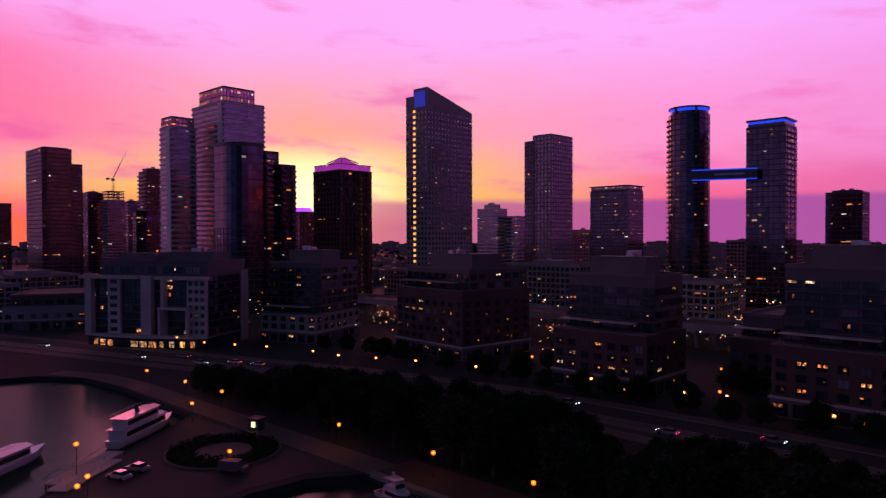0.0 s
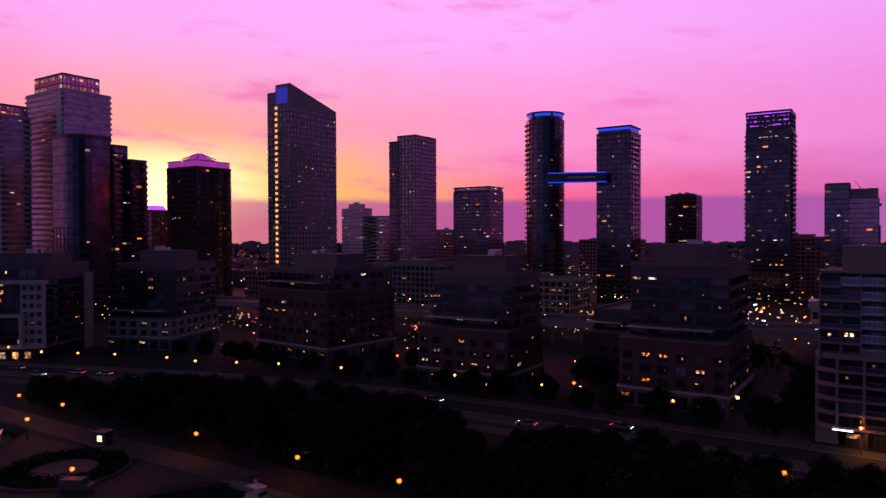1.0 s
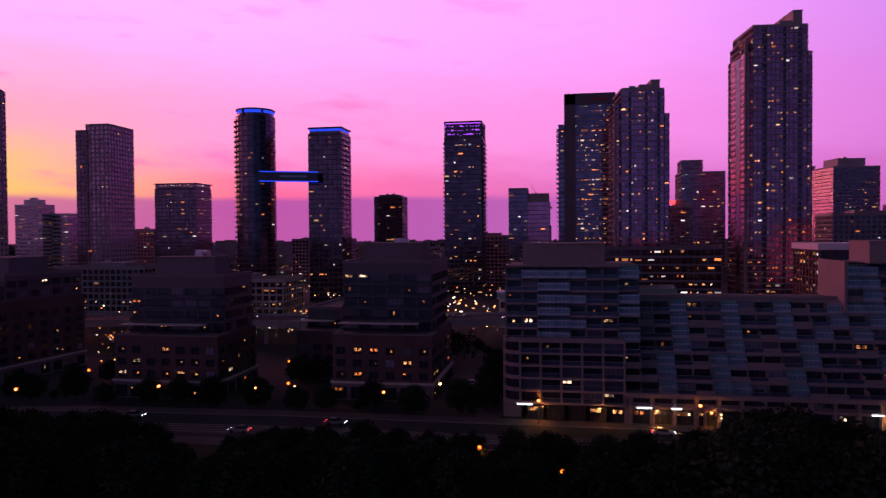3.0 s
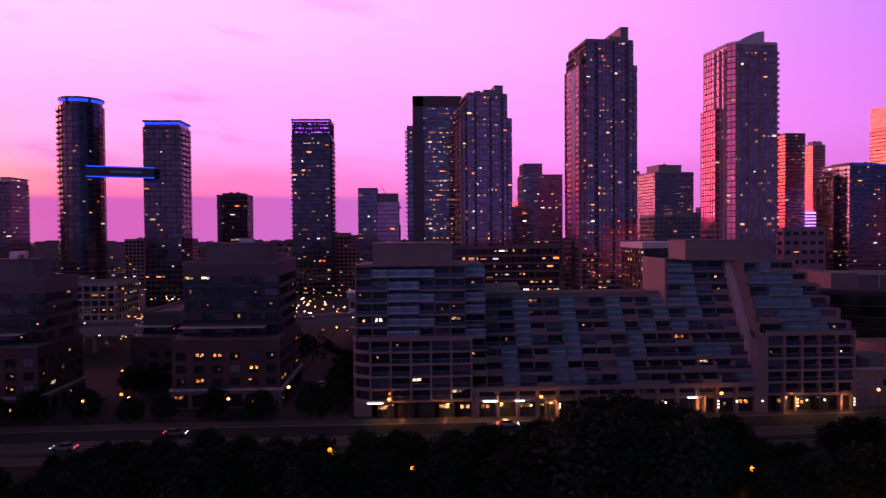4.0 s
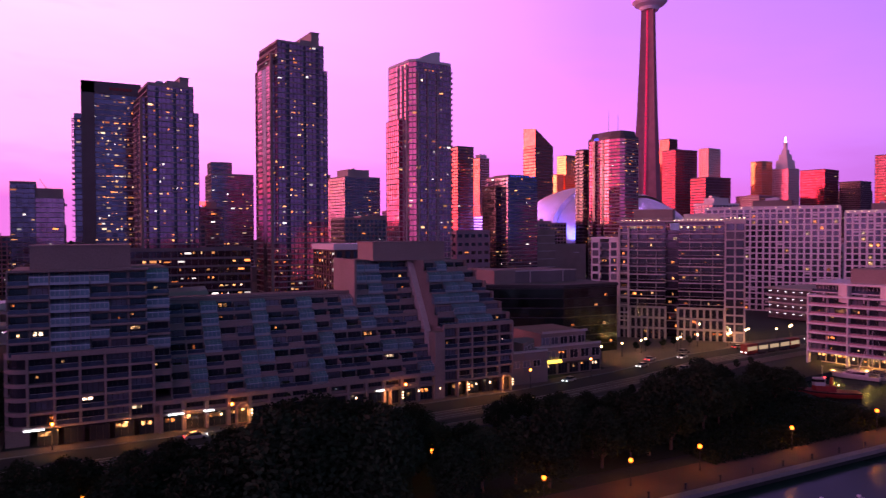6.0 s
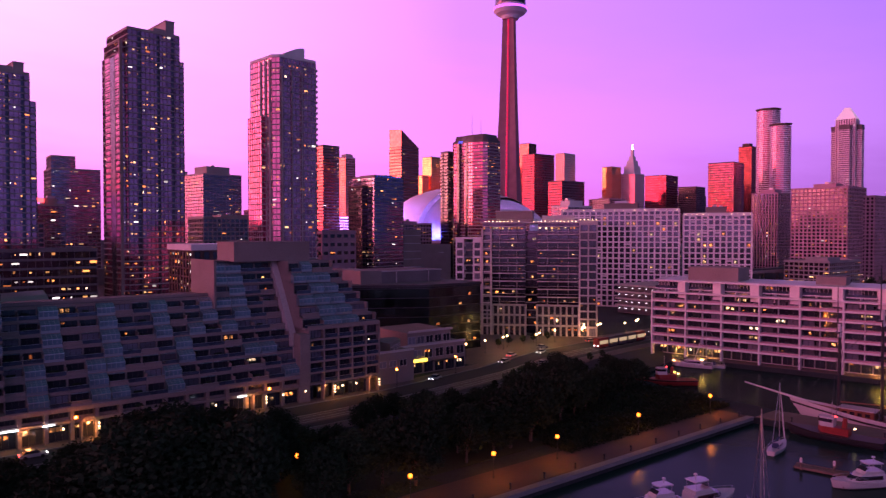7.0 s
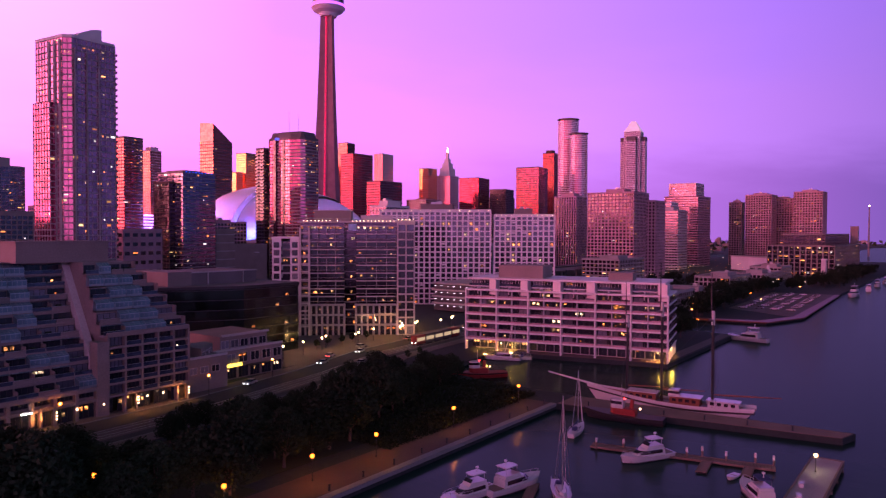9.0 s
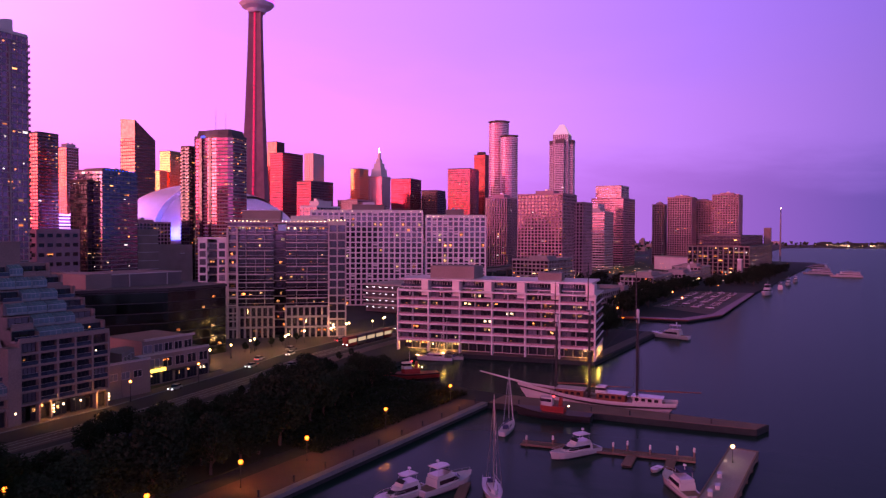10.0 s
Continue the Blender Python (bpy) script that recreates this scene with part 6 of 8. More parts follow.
    for lx, ly in ((2.5, 14), (2.5, 26), (3, -31), (8, -33.2)):
        block("ceiling_lamp", ob, "yellow_light", lx, ly, 3.4, 0.6, 0.6, 0.15, label="yellow ceiling lamp")
    for lx, ly, watt in ((2.4, 18, 620), (2.4, 27, 760), (1.5, -32, 520), (9, -34.5, 460)):
        glow = new("lobby_light", bpy.data.lights.new("lobby_light", "POINT"))
        glow.data.energy, glow.data.color, glow.data.shadow_soft_size = watt, (1.0, 0.46, 0.1), 0.4
        glow.parent = ob
        glow.location = (lx, ly, 2.9)
    return ob


harbour_block()


def brick_condo(x, y, w, d, h, base_h, turn, label, seed, frame="brick", pale=False, pent=True, setback=6.0):
    """Mid-rise with a masonry base, a set-back glassy top and a machine house."""
    ob = thing("condominium", label, "building", x, y, LAND, turn, "mid-rise blocks along the street")
    r = random.Random(seed)
    h -= LAND
    base_h -= LAND
    part("base_wall", Shape().box(-w / 2, w / 2, -d / 2, d / 2, 0, base_h), M[frame], ob)
    part("upper_wall", Shape().box(-w / 2 + 1, w / 2 - 1, -d / 2 + setback, d / 2, base_h, h), M["dark"], ob)
    part("shop_plinth", Shape().box(-w / 2 - 0.3, w / 2 + 0.3, -d / 2 - 0.3, d / 2, 0, 4.2), M["pale" if pale else "far_wall"], ob)
    part("plinth_cornice", Shape().box(-w / 2 - 0.6, w / 2 + 0.6, -d / 2 - 0.6, d / 2, 4.2, 4.7), M["pale"], ob)
    nb, ns = max(2, round(w / 4.2)), max(2, round(d / 4.6))
    nf = max(1, int((base_h - 4.9) / 3.0))
    zs = [5.3 + k * 3.0 for k in range(nf)]
    fr = "white" if pale else "metal"
    windows(ob, (-w / 2, -d / 2), (w / 2, -d / 2), zs, 2.3, 1.9, nb, 0.28, fr, 1, r)
    windows(ob, (w / 2, -d / 2), (w / 2, d / 2), zs, 2.3, 1.9, ns, 0.2, fr, 1, r)
    windows(ob, (-w / 2, d / 2), (-w / 2, -d / 2), zs, 2.3, 1.9, ns, 0.2, fr, 1, r)
    windows(ob, (-w / 2, -d / 2 - 0.3), (w / 2, -d / 2 - 0.3), [0.4], 3.2, 3.0, nb, 0.3, "metal", 2, r)
    windows(ob, (w / 2 + 0.3, -d / 2), (w / 2 + 0.3, d / 2), [0.4], 3.2, 3.0, ns, 0.2, "metal", 2, r)
    zu = [base_h + 0.7 + k * 3.0 for k in range(max(0, int((h - base_h - 0.5) / 3.0)))]
    windows(ob, (-w / 2 + 1, -d / 2 + setback), (w / 2 - 1, -d / 2 + setback), zu, 3.2, 2.0, nb, 0.24, "metal", 2, r)
    windows(ob, (w / 2 - 1, -d / 2 + setback), (w / 2 - 1, d / 2), zu, 3.0, 2.0, ns, 0.1, "metal", 2, r)
    windows(ob, (-w / 2 + 1, d / 2), (-w / 2 + 1, -d / 2 + setback), zu, 3.0, 2.0, ns, 0.1, "metal", 2, r)
    for z in zu:
        block("balcony", ob, "dark", 0, -d / 2 + setback - 0.7, z - 0.75, w - 2.5, 1.5, 0.25)
        block("balcony_rail", ob, "glass_near", 0, -d / 2 + setback - 1.4, z - 0.5, w - 2.5, 0.06, 0.9)
    if pale:
        for i in range(nb + 1):
            block("white_pilaster", ob, "white", -w / 2 + w * i / nb, -d / 2 - 0.35, 0, 0.9, 0.8, base_h - (0 if i % 3 else 3))
        for i in range(ns + 1):
            block("white_pilaster", ob, "white", w / 2 + 0.35, -d / 2 + d * i / ns, 0, 0.8, 0.9, base_h)
        for cx, hh in ((-w * 0.32, 20.5), (w * 0.12, 24.5), (w * 0.4, 20.5)):
            block("bay_beam", ob, "white", cx, -d / 2 - 1.2, hh, 10.5, 2.6, 0.8)
            for sx in (-5, -1.7, 1.7, 5):
                block("bay_post", ob, "white", cx + sx, -d / 2 - 2.2, 0, 0.6, 0.6, hh)
            block("bay_beam", ob, "white", cx, -d / 2 - 1.2, 4.2, 10.5, 2.6, 0.6)
    if setback > 2:
        block("roof_terrace", ob, "roof", 0, -d / 2 + setback / 2, base_h, w + 0.3, setback + 0.3, 0.35)
        block("awning", ob, "pale", -w * 0.05, -d / 2 + 2.0, base_h + 2.6, w * 0.8, 3.4, 0.25)
        for i in range(5):
            block("awning_post", ob, "metal", -w * 0.42 + i * w * 0.185, -d / 2 + 0.6, base_h + 0.3, 0.15, 0.15, 2.35)
    roof(ob, [(-w / 2 + 1, -d / 2 + setback), (w / 2 - 1, -d / 2 + setback), (w / 2 - 1, d / 2), (-w / 2 + 1, d / 2)], h, "far_wall", 0.8, (w * 0.6, (d - setback) * 0.5, 4.8, 0, setback / 2) if pent else None, "far_wall", r=r)
    return ob


brick_condo(-98, 171, 28, 22, 31.5, 17.0, 0, "dark brick condominium with set-back upper floors", 31)
brick_condo(-43.5, 180, 25, 30, 34.8, 17.4, 0, "dark brick condominium with pale roof-terrace awning", 32)
brick_condo(-68, 205, 12, 36, 20.5, 15, 0, "low brick link building in the courtyard", 33, pent=False)
brick_condo(-170, 186, 36, 32, 31.0, 24.0, -6, "brown brick condominium block with stone plinth", 34, setback=4)
brick_condo(-236.7, 167.6, 26, 32, 32.0, 12.5, 20, "condominium with glass storeys above a low brick base", 35, frame="concrete", setback=5)


def framed_condo():
    """Dark glass block with tall pale frames, deep bays between them and a curved podium."""
    ob = thing("condominium", "large dark glass condominium with tall pale frames and deep bays", "building", -268.5, 122.4, LAND, 30, "mid-rise blocks along the street")
    r = random.Random(36)
    w, d, f = 52.0, 32.0, -16.0
    part("glass_wall", Shape().box(-w / 2 + 1, w / 2, f + 2.5, d / 2, 0, 26.5), M["glass_near"], ob)
    part("upper_wall", Shape().box(-w / 2 + 3, w / 2 - 2, f + 5.5, d / 2, 26.5, 31.5), M["dark"], ob)
    for k in range(8):
        z = 4.8 + k * 2.75
        block("floor_slab", ob, "dark", 0.5, 1.0, z - 0.25, w - 0.6, d - 2.2, 0.35)
        for i in range(15):
            x = -w / 2 + 3 + i * 3.3
            if r.random() < 0.12:
                block("lit_pane", ob, "lit_pane", x, f + 2.46, z + 0.6, r.choice((0.9, 1.4, 2.2)), 0.05, 1.3, label="lit window")
            block("mullion", ob, "metal", x + 1.7, f + 2.4, z + 0.1, 0.12, 0.14, 2.35)
    windows(ob, (w / 2, f + 3), (w / 2, d / 2), [5.4 + k * 2.75 for k in range(8)], 2.6, 1.8, 9, 0.1, "metal", 1, r)
    windows(ob, (-w / 2 + 3, f + 5.5), (w / 2 - 2, f + 5.5), [27.4], 3.0, 2.6, 15, 0.14, "metal", 1, r)

    def framed_wall(x0, x1, z0, z1, cols, rows, out=0.0):
        y = f + 1.2 - out
        part("pale_wall", Shape().box(x0, x1, y, f + 2.6, z0, z1), M["pale"], ob)
        windows(ob, (x0 + 0.3, y), (x1 - 0.3, y), [z0 + 1.0 + (z1 - z0 - 1) / rows * k for k in range(rows)], (x1 - x0) / cols * 0.55, 1.5, cols, 0.1, "metal", 1, r)

    block("pale_pier", ob, "pale", -24, f + 1.4, 4.7, 2.8, 2.6, 22)
    framed_wall(-16, -10.6, 4.7, 26.7, 1, 7)
    block("pale_beam", ob, "pale", -14.6, f + 1.0, 25.6, 26, 3.4, 1.2)
    block("pale_pier", ob, "pale", 1.4, f + 1.4, 4.7, 4.4, 2.6, 22)
    framed_wall(18, 26, 4.7, 26.2, 3, 7)
    block("pale_pier", ob, "pale", 8.4, f + 1.4, 4.7, 1.4, 2.6, 21)
    block("pale_beam", ob, "pale", 16.2, f + 1.0, 25.4, 21, 3.4, 1.2)
    block("pale_beam", ob, "pale", 13.8, f + 0.2, 14.4, 12.6, 4.0, 0.9)
    block("pale_pier", ob, "pale", 8.0, f - 0.6, 4.7, 1.0, 1.6, 9.8)
    block("pale_pier", ob, "pale", 19.6, f - 0.6, 4.7, 1.0, 1.6, 9.8)
    part("side_pier", Shape().box(w / 2 - 0.3, w / 2 + 0.7, d / 2 - 7, d / 2 - 2, 0, 28), M["pale"], ob)
    bow = [(w / 2, d / 2)] + [(-w / 2, d / 2), (-w / 2, f + 1)] + [(-w / 2 + w * i / 14, f + 1 - 4.0 * math.sin(math.pi * i / 14)) for i in range(1, 14)] + [(w / 2, f + 1)]
    part("podium", Shape().prism(offset(bow, -0.8), 0, 3.9), M["glass_near"], ob)
    part("podium_band", Shape().prism(bow, 3.9, 4.8), M["pale"], ob, "curved pale podium band")
    for i in range(14):
        x = -w / 2 + w * (i + 0.5) / 14
        y = f + 1.85 - 4.0 * math.sin(math.pi * (i + 0.5) / 14)
        if r.random() < 0.6:
            block("shop_window", ob, "lit_pane", x, y - 0.12, 0.6, r.uniform(1.5, 3.2), 0.08, 2.2, label="lit shop window")
    roof(ob, [(-w / 2 + 3, f + 5.5), (w / 2 - 2, f + 5.5), (w / 2 - 2, d / 2), (-w / 2 + 3, d / 2)], 31.5, "dark", 0.8, (20, 12, 3.6, 12, 2), "far_wall", r=r)
    part("machine_house", Shape().box(-20, -3, -4, 8, 31.5, 35), M["far_wall"], ob)


framed_condo()
brick_condo(-366, 112, 50, 34, 16.5, 12.0, -28, "low lit commercial building on the west basin", 37, frame="concrete", pent=False, setback=3)


# ---- streets, promenade, piers ----
def ribbon(points, left, right, z0, z1):
    """A strip along a line of points, from left to right of it."""
    rows = []
    k = len(points)
    for i, p in enumerate(points):
        a, b = Vector(points[max(0, i - 1)]), Vector(points[min(k - 1, i + 1)])
        d = (b - a).normalized()
        n = Vector((-d.y, d.x))
        p = Vector(p)
        l_, r_ = p + n * left, p + n * right
        rows.append([(l_.x, l_.y, z0), (r_.x, r_.y, z0), (r_.x, r_.y, z1), (l_.x, l_.y, z1)])
    return Shape().loft(rows)


STREET = [(-460, 30), (-330, 72), (-235, 103), (-165, 126), (-110, 137), (-60, 139), (60, 139), (100, 141), (140, 148), (175, 158), (225, 163), (330, 165), (620, 165), (1100, 160)]
setting("road", ribbon(STREET, 9, -9, LAND - 0.3, LAND + 0.03), M["asphalt"], "worn asphalt waterfront street", "road")
setting("pavement_north", ribbon(STREET, 13.5, 9, LAND - 0.3, LAND + 0.17), M["paving"], "paved pavement in front of the buildings", "pavement")
setting("pavement_south", ribbon(STREET, -9, -13.5, LAND - 0.3, LAND + 0.17), M["paving"], "paved pavement along the park", "pavement")
setting("kerb_north", ribbon(STREET, 9.2, 8.9, LAND - 0.3, LAND + 0.18), M["kerb"], "stone kerb", "kerb")
setting("kerb_south", ribbon(STREET, -8.9, -9.2, LAND - 0.3, LAND + 0.18), M["kerb"], "stone kerb", "kerb")
setting("track_bed", ribbon(STREET, 1.2, -5.6, LAND, LAND + 0.05), M["paving"], "pale concrete tram track bed", "road")
for o in (0.6, -0.85, -2.9, -4.35):
    setting("rail", ribbon(STREET, o + 0.06, o - 0.06, LAND, LAND + 0.08), M["steel"], "steel tram rail set in concrete", "rail")
setting("side_road", Shape().box(-31, -19, 150, 420, LAND - 0.3, LAND + 0.04), M["asphalt"], "asphalt side street beside the terraced building", "road")
setting("side_pavement", Shape().box(-19, -13.5, 152.6, 240, LAND - 0.3, LAND + 0.17), M["paving"], "paved side-street pavement", "pavement")
setting("promenade", Shape().box(-92.2, 149, 78.6, 87.5, LAND - 0.2, LAND + 0.06), M["brick_paving"], "brick-paved waterfront promenade", "pavement")
setting("quay_coping", ribbon([(-92.5, 77.7), (149, 77.7)], 0.9, -0.6, LAND - 0.6, LAND + 0.12), M["kerb"], "pale stone quay edge", "kerb")
setting("pier_deck", sheet([(149.6, 77), (158, 18.8), (163.2, 17.2), (158.9, 77)], LAND - 0.4, LAND + 0.1), M["timber"], "weathered pier deck of the tall ship", "pier")
setting("slip_promenade", sheet([(203, 128), (215.5, 74), (294, 74), (294, 78), (219, 78), (207, 128)], LAND - 0.3, LAND + 0.1), M["paving"], "paved quay round the harbour apartments", "pavement")
setting("west_promenade", ribbon([(-232, 70), (-216, 77), (-196, 79.5), (-150, 79.5), (-92, 80)], 3.5, -3.2, LAND - 0.2, LAND + 0.06), M["paving"], "paved walk along the west basin", "pavement")
setting("pier_lot", sheet([(-150, 74), (-123, 38), (-104, 12), (-86, 12), (-101, 58), (-100, 70), (-94, 77)], LAND - 0.2, LAND + 0.05), M["asphalt"], "asphalt lot on the west pier", "road")
setting("forecourt", sheet([(140, 163), (226, 177), (214, 178), (178, 219), (167, 226), (167, 187), (142, 186)], LAND - 0.2, LAND + 0.06), M["paving"], "paved forecourt before the condominium", "pavement")
setting("lawn", sheet([(70, 92), (100, 92), (112, 124), (66, 124)], LAND - 0.2, LAND + 0.08), M["lawn"], "dark mown lawn in the park", "lawn")
setting("park_ground", sheet([(-100, 88), (70, 88), (66, 125), (-100, 125)], LAND - 0.2, LAND + 0.05), M["lawn"], "dark park ground under trees", "lawn")
setting("far_quay", sheet([(376, 68), (382, 64), (530, 68), (526, 106), (400, 102)], LAND - 0.2, LAND + 0.1), M["paving"], "paved quay lot with parked boats and cars", "pavement")

# planted ring on the west pier
ring = thing("planted_ring", "round planted bed with paved middle", "planter", -122, 66, LAND)
part("kerb_ring", spun([(10.8, 0.0), (10.8, 0.35), (10.3, 0.35), (10.3, 0.0)], 36), M["paving"], ring)
part("soil", Shape().prism(circle(0, 0, 10.3, 36), 0.0, 0.22), M["earth"], ring)
part("middle", Shape().prism(circle(0, 0, 5.2, 30), 0.0, 0.32), M["paving"], ring)

# elevated expressway behind the blocks
EXPRESS = [(-760, 215), (-300, 240), (-100, 254), (0, 272), (200, 292), (520, 302), (1100, 300)]
ex = thing("expressway", "elevated concrete expressway with low parapets", "road", 0, 0, LAND)
part("deck", ribbon(EXPRESS, 11, -11, 6.8, 8.4), M["concrete"], ex)
part("road_surface", ribbon(EXPRESS, 10.4, -10.4, 8.4, 8.45), M["asphalt"], ex)
part("parapet", ribbon(EXPRESS, 11.2, 10.8, 6.8, 9.4), M["concrete"], ex)
part("parapet", ribbon(EXPRESS, -10.8, -11.2, 6.8, 9.4), M["concrete"], ex)
for i in range(40):
    x = -560 + i * 30
    y = float(np.interp(x, [p[0] for p in EXPRESS], [p[1] for p in EXPRESS]))
    block("bent", ex, "concrete", x, y, 5.6, 1.6, 18, 1.2)
    block("column", ex, "concrete", x, y - 6, 0, 1.3, 1.3, 5.6)
    block("column", ex, "concrete", x, y + 6, 0, 1.3, 1.3, 5.6)


# ---- lamps ----
def street_lamp(x, y, h, label, mat="sodium", group="promenade lamps", base=LAND, power=0.0, colour=(1.0, 0.36, 0.08)):
    ob = thing("street_lamp", label, "street lamp", x, y, base, 0, group)
    part("post", Shape().tube((0, 0, 0), (0, 0, 0.5), 0.16, 0.12).tube((0, 0, 0.5), (0, 0, h - 0.25), 0.08, 0.055).tube((0, 0, h - 0.3), (0, 0, h - 0.2), 0.14, 0.14), M["metal"], ob)
    part("globe", Shape().loft([[(r_ * math.cos(2 * math.pi * i / 12), r_ * math.sin(2 * math.pi * i / 12), h + z) for i in range(12)] for r_, z in ((0.14, -0.34), (0.32, -0.2), (0.4, 0.02), (0.3, 0.24), (0.1, 0.36))]), M["amber_globe" if mat == "sodium" else "pale_globe"], ob, "glowing lamp globe", smooth=True)
    part("bulb", Shape().loft([[(r_ * math.cos(2 * math.pi * i / 8), r_ * math.sin(2 * math.pi * i / 8), h + z) for i in range(8)] for r_, z in ((0.05, -0.16), (0.13, -0.06), (0.13, 0.06), (0.05, 0.16))]), M["white_bulb" if mat != "sodium" else "street_bulb" if "street" in label or "far" in label else "sodium"], ob, "glowing bulb")
    part("cap", Shape().tube((0, 0, h + 0.3), (0, 0, h + 0.42), 0.12, 0.02), M["metal"], ob)
    # added plate that keeps globe and bulb light off the ground beneath
    part("light_baffle", Shape().tube((0, 0, h - 0.42), (0, 0, h - 0.34), 0.2, 0.5, 12), M["metal"], ob)
    if power:
        lamp = new("lamp_light", bpy.data.lights.new("lamp_light", "POINT"))
        lamp.data.energy, lamp.data.color, lamp.data.shadow_soft_size = power, colour, 0.3
        lamp.parent = ob
        lamp.location = (0, 0, h - 0.55)
    return ob


for x in (144, 117.5, 93.5, 78, 61):
    street_lamp(x, 84.6, 4.2, "promenade lamp with orange globe beside the quay", power=480, colour=(1.0, 0.24, 0.03))
for x in (-62, -83, -109):
    street_lamp(x, 83.4, 4.2, "promenade lamp with orange globe beside the quay", power=160, colour=(1.0, 0.26, 0.05))
for x, y in ((-146.8, 71.9), (-153, 82.4), (-170.7, 81.9), (-192.5, 81.3)):
    street_lamp(x, y, 4.2, "lamp with orange globe by the west basin", power=160, colour=(1.0, 0.26, 0.05))
for x, y, h in ((-127.3, 41.6, 5.7), (-113.4, 38.6, 4.2), (-110, 36, 4.2), (-113.4, 62.5, 2.7)):
    street_lamp(x, y, h, "lamp with orange globe on the west pier", power=160, colour=(1.0, 0.26, 0.05))
PARK_LAMPS = ((27, 115.8), (44, 97.4), (0, 107.5), (52, 104), (37, 103), (-14, 118))
for x, y in PARK_LAMPS:
    street_lamp(x, y, 4.2, "park path lamp half hidden by trees", power=160.0, colour=(1.0, 0.3, 0.05))
for x, y in ((103, 19), (133, 19.5)):
    street_lamp(x, y, 2.9, "pale lamp on the small pier", mat="white_light", power=60, colour=(1.0, 0.75, 0.5))
for i in range(16):
    x = 150 + i * 7.5 + ((i * 37) % 5 - 2) * 1.3
    y = 176 + ((i * 23) % 7 - 3) * 0.9
    street_lamp(x, y, 4.4, "white street lamp before the condominium", mat="white_light", group="street lamps", power=1100 if i % 2 == 0 else 0, colour=(1.0, 0.4, 0.14))
for x, y in ((104, 150.2), (128, 155), (-33, 168), (-33, 182), (-17.5, 172), (-95, 152), (-71, 153), (-40, 153), (-5, 149.6), (28, 149.6), (68, 149.6)):
    street_lamp(x, y, 5.0, "street lamp with warm globe by the pavement", group="street lamps", power=0.0)
courts = random.Random(5)
for i in range(18):
    x, y = courts.choice((-131, -124, -76, -70, -62, -28)) + courts.uniform(-2.5, 2.5), 158 + i * 4.6
    street_lamp(x, y, courts.choice((3.2, 4.4)), "court lamp with small warm globe", mat="white_light" if i % 3 == 0 else "sodium", group="court lamps", power=0)
for i in range(14):
    street_lamp(296 + i * 38, 88 + (i % 3) * 14, 5.0, "far quay lamp with warm globe", group="far quay lamps", power=0)
for i in range(9):
    street_lamp(-244 + i * 14.0 + (i * 5) % 7, 114 + i * 3.8 - (i * 3) % 4, 5.0, "street lamp with warm globe by the pavement", group="street lamps", power=0)


# ---- vehicles ----
def car_model(label, paint, lights=True):
    ob = thing("car", label, "car", 0, 0, 0, 0, "cars on the street")
    prof = [(-2.2, 0.35), (-2.25, 0.75), (-1.95, 0.95), (-1.2, 0.98), (1.1, 0.92), (2.0, 0.8), (2.22, 0.6), (2.2, 0.35)]
    part("body", Shape().loft([[(x, s * 0.86, z) for x, z in prof] for s in (-1, 1)]), paint, ob)
    cab = [(-1.75, 0.96), (-1.2, 1.42), (0.25, 1.45), (1.05, 0.94)]
    part("cabin", Shape().loft([[(x, s * 0.74, z) for x, z in cab] for s in (-1, 1)]), M["glass_near"], ob)
    part("roof", Shape().box(-1.2, 0.25, -0.7, 0.7, 1.43, 1.48), paint, ob)
    for x in (-1.35, 1.38):
        for y in (-0.8, 0.8):
            part("wheel", Shape().tube((x, y - 0.1, 0.33), (x, y + 0.1, 0.33), 0.33, k=14), M["tyre"], ob)
    if lights:
        for y in (-0.6, 0.6):
            part("headlight", Shape().box(2.17, 2.26, y - 0.2, y + 0.2, 0.58, 0.76), M["cool_light"], ob, "lit headlight")
            part("tail_light", Shape().box(-2.3, -2.22, y - 0.2, y + 0.2, 0.68, 0.82), M["red_light"], ob, "lit tail light")
    return ob


moving = car_model("silver car with lights on", M["silver"])
parked = car_model("parked car with lights off", M["silver"], False)
moving.matrix_basis = pose(-66, 134.5, LAND + 0.04, 0, 0, 180)
parked.matrix_basis = pose(-121, 46.2, LAND + 0.05, 0, 0, 200)
for x, y, a in ((-95, 142.5, 0), (-180, 117, 20), (-196, 118, 200), (-212, 107, 18), (-205, 115, 198), (-228, 109, 198), (-238, 98, 18), (-48, 143, 0), (118, 152, 200), (158, 149, 20), (150, 158, 195), (172, 163, 200), (204, 168, 0), (243, 168, 180), (-26, 168, 90), (20, 144.5, 0), (-3, 133, 180), (60, 133, 180), (262, 158, 180), (160, 165, 20), (-290, 84, 18)):
    copy_thing(moving, pose(x, y, LAND + 0.04, 0, 0, a))
for x, a in ((-80, 5), (-60, 186), (-40, 12), (-20, 192), (-120, 4), (-135, 184), (-95, 184), (-52, 8), (-8, 12)):
    y = float(np.interp(x, [p[0] for p in EXPRESS], [p[1] for p in EXPRESS])) + (4 if a < 90 else -4)
    copy_thing(moving, pose(x, y, LAND + 8.46, 0, 0, a))
for x, y, a in ((-122.8, 49.9, 205), (-24, 186, 90), (180, 170, 0), (140, 168, 10)):
    copy_thing(parked, pose(x, y, LAND + 0.05, 0, 0, a))
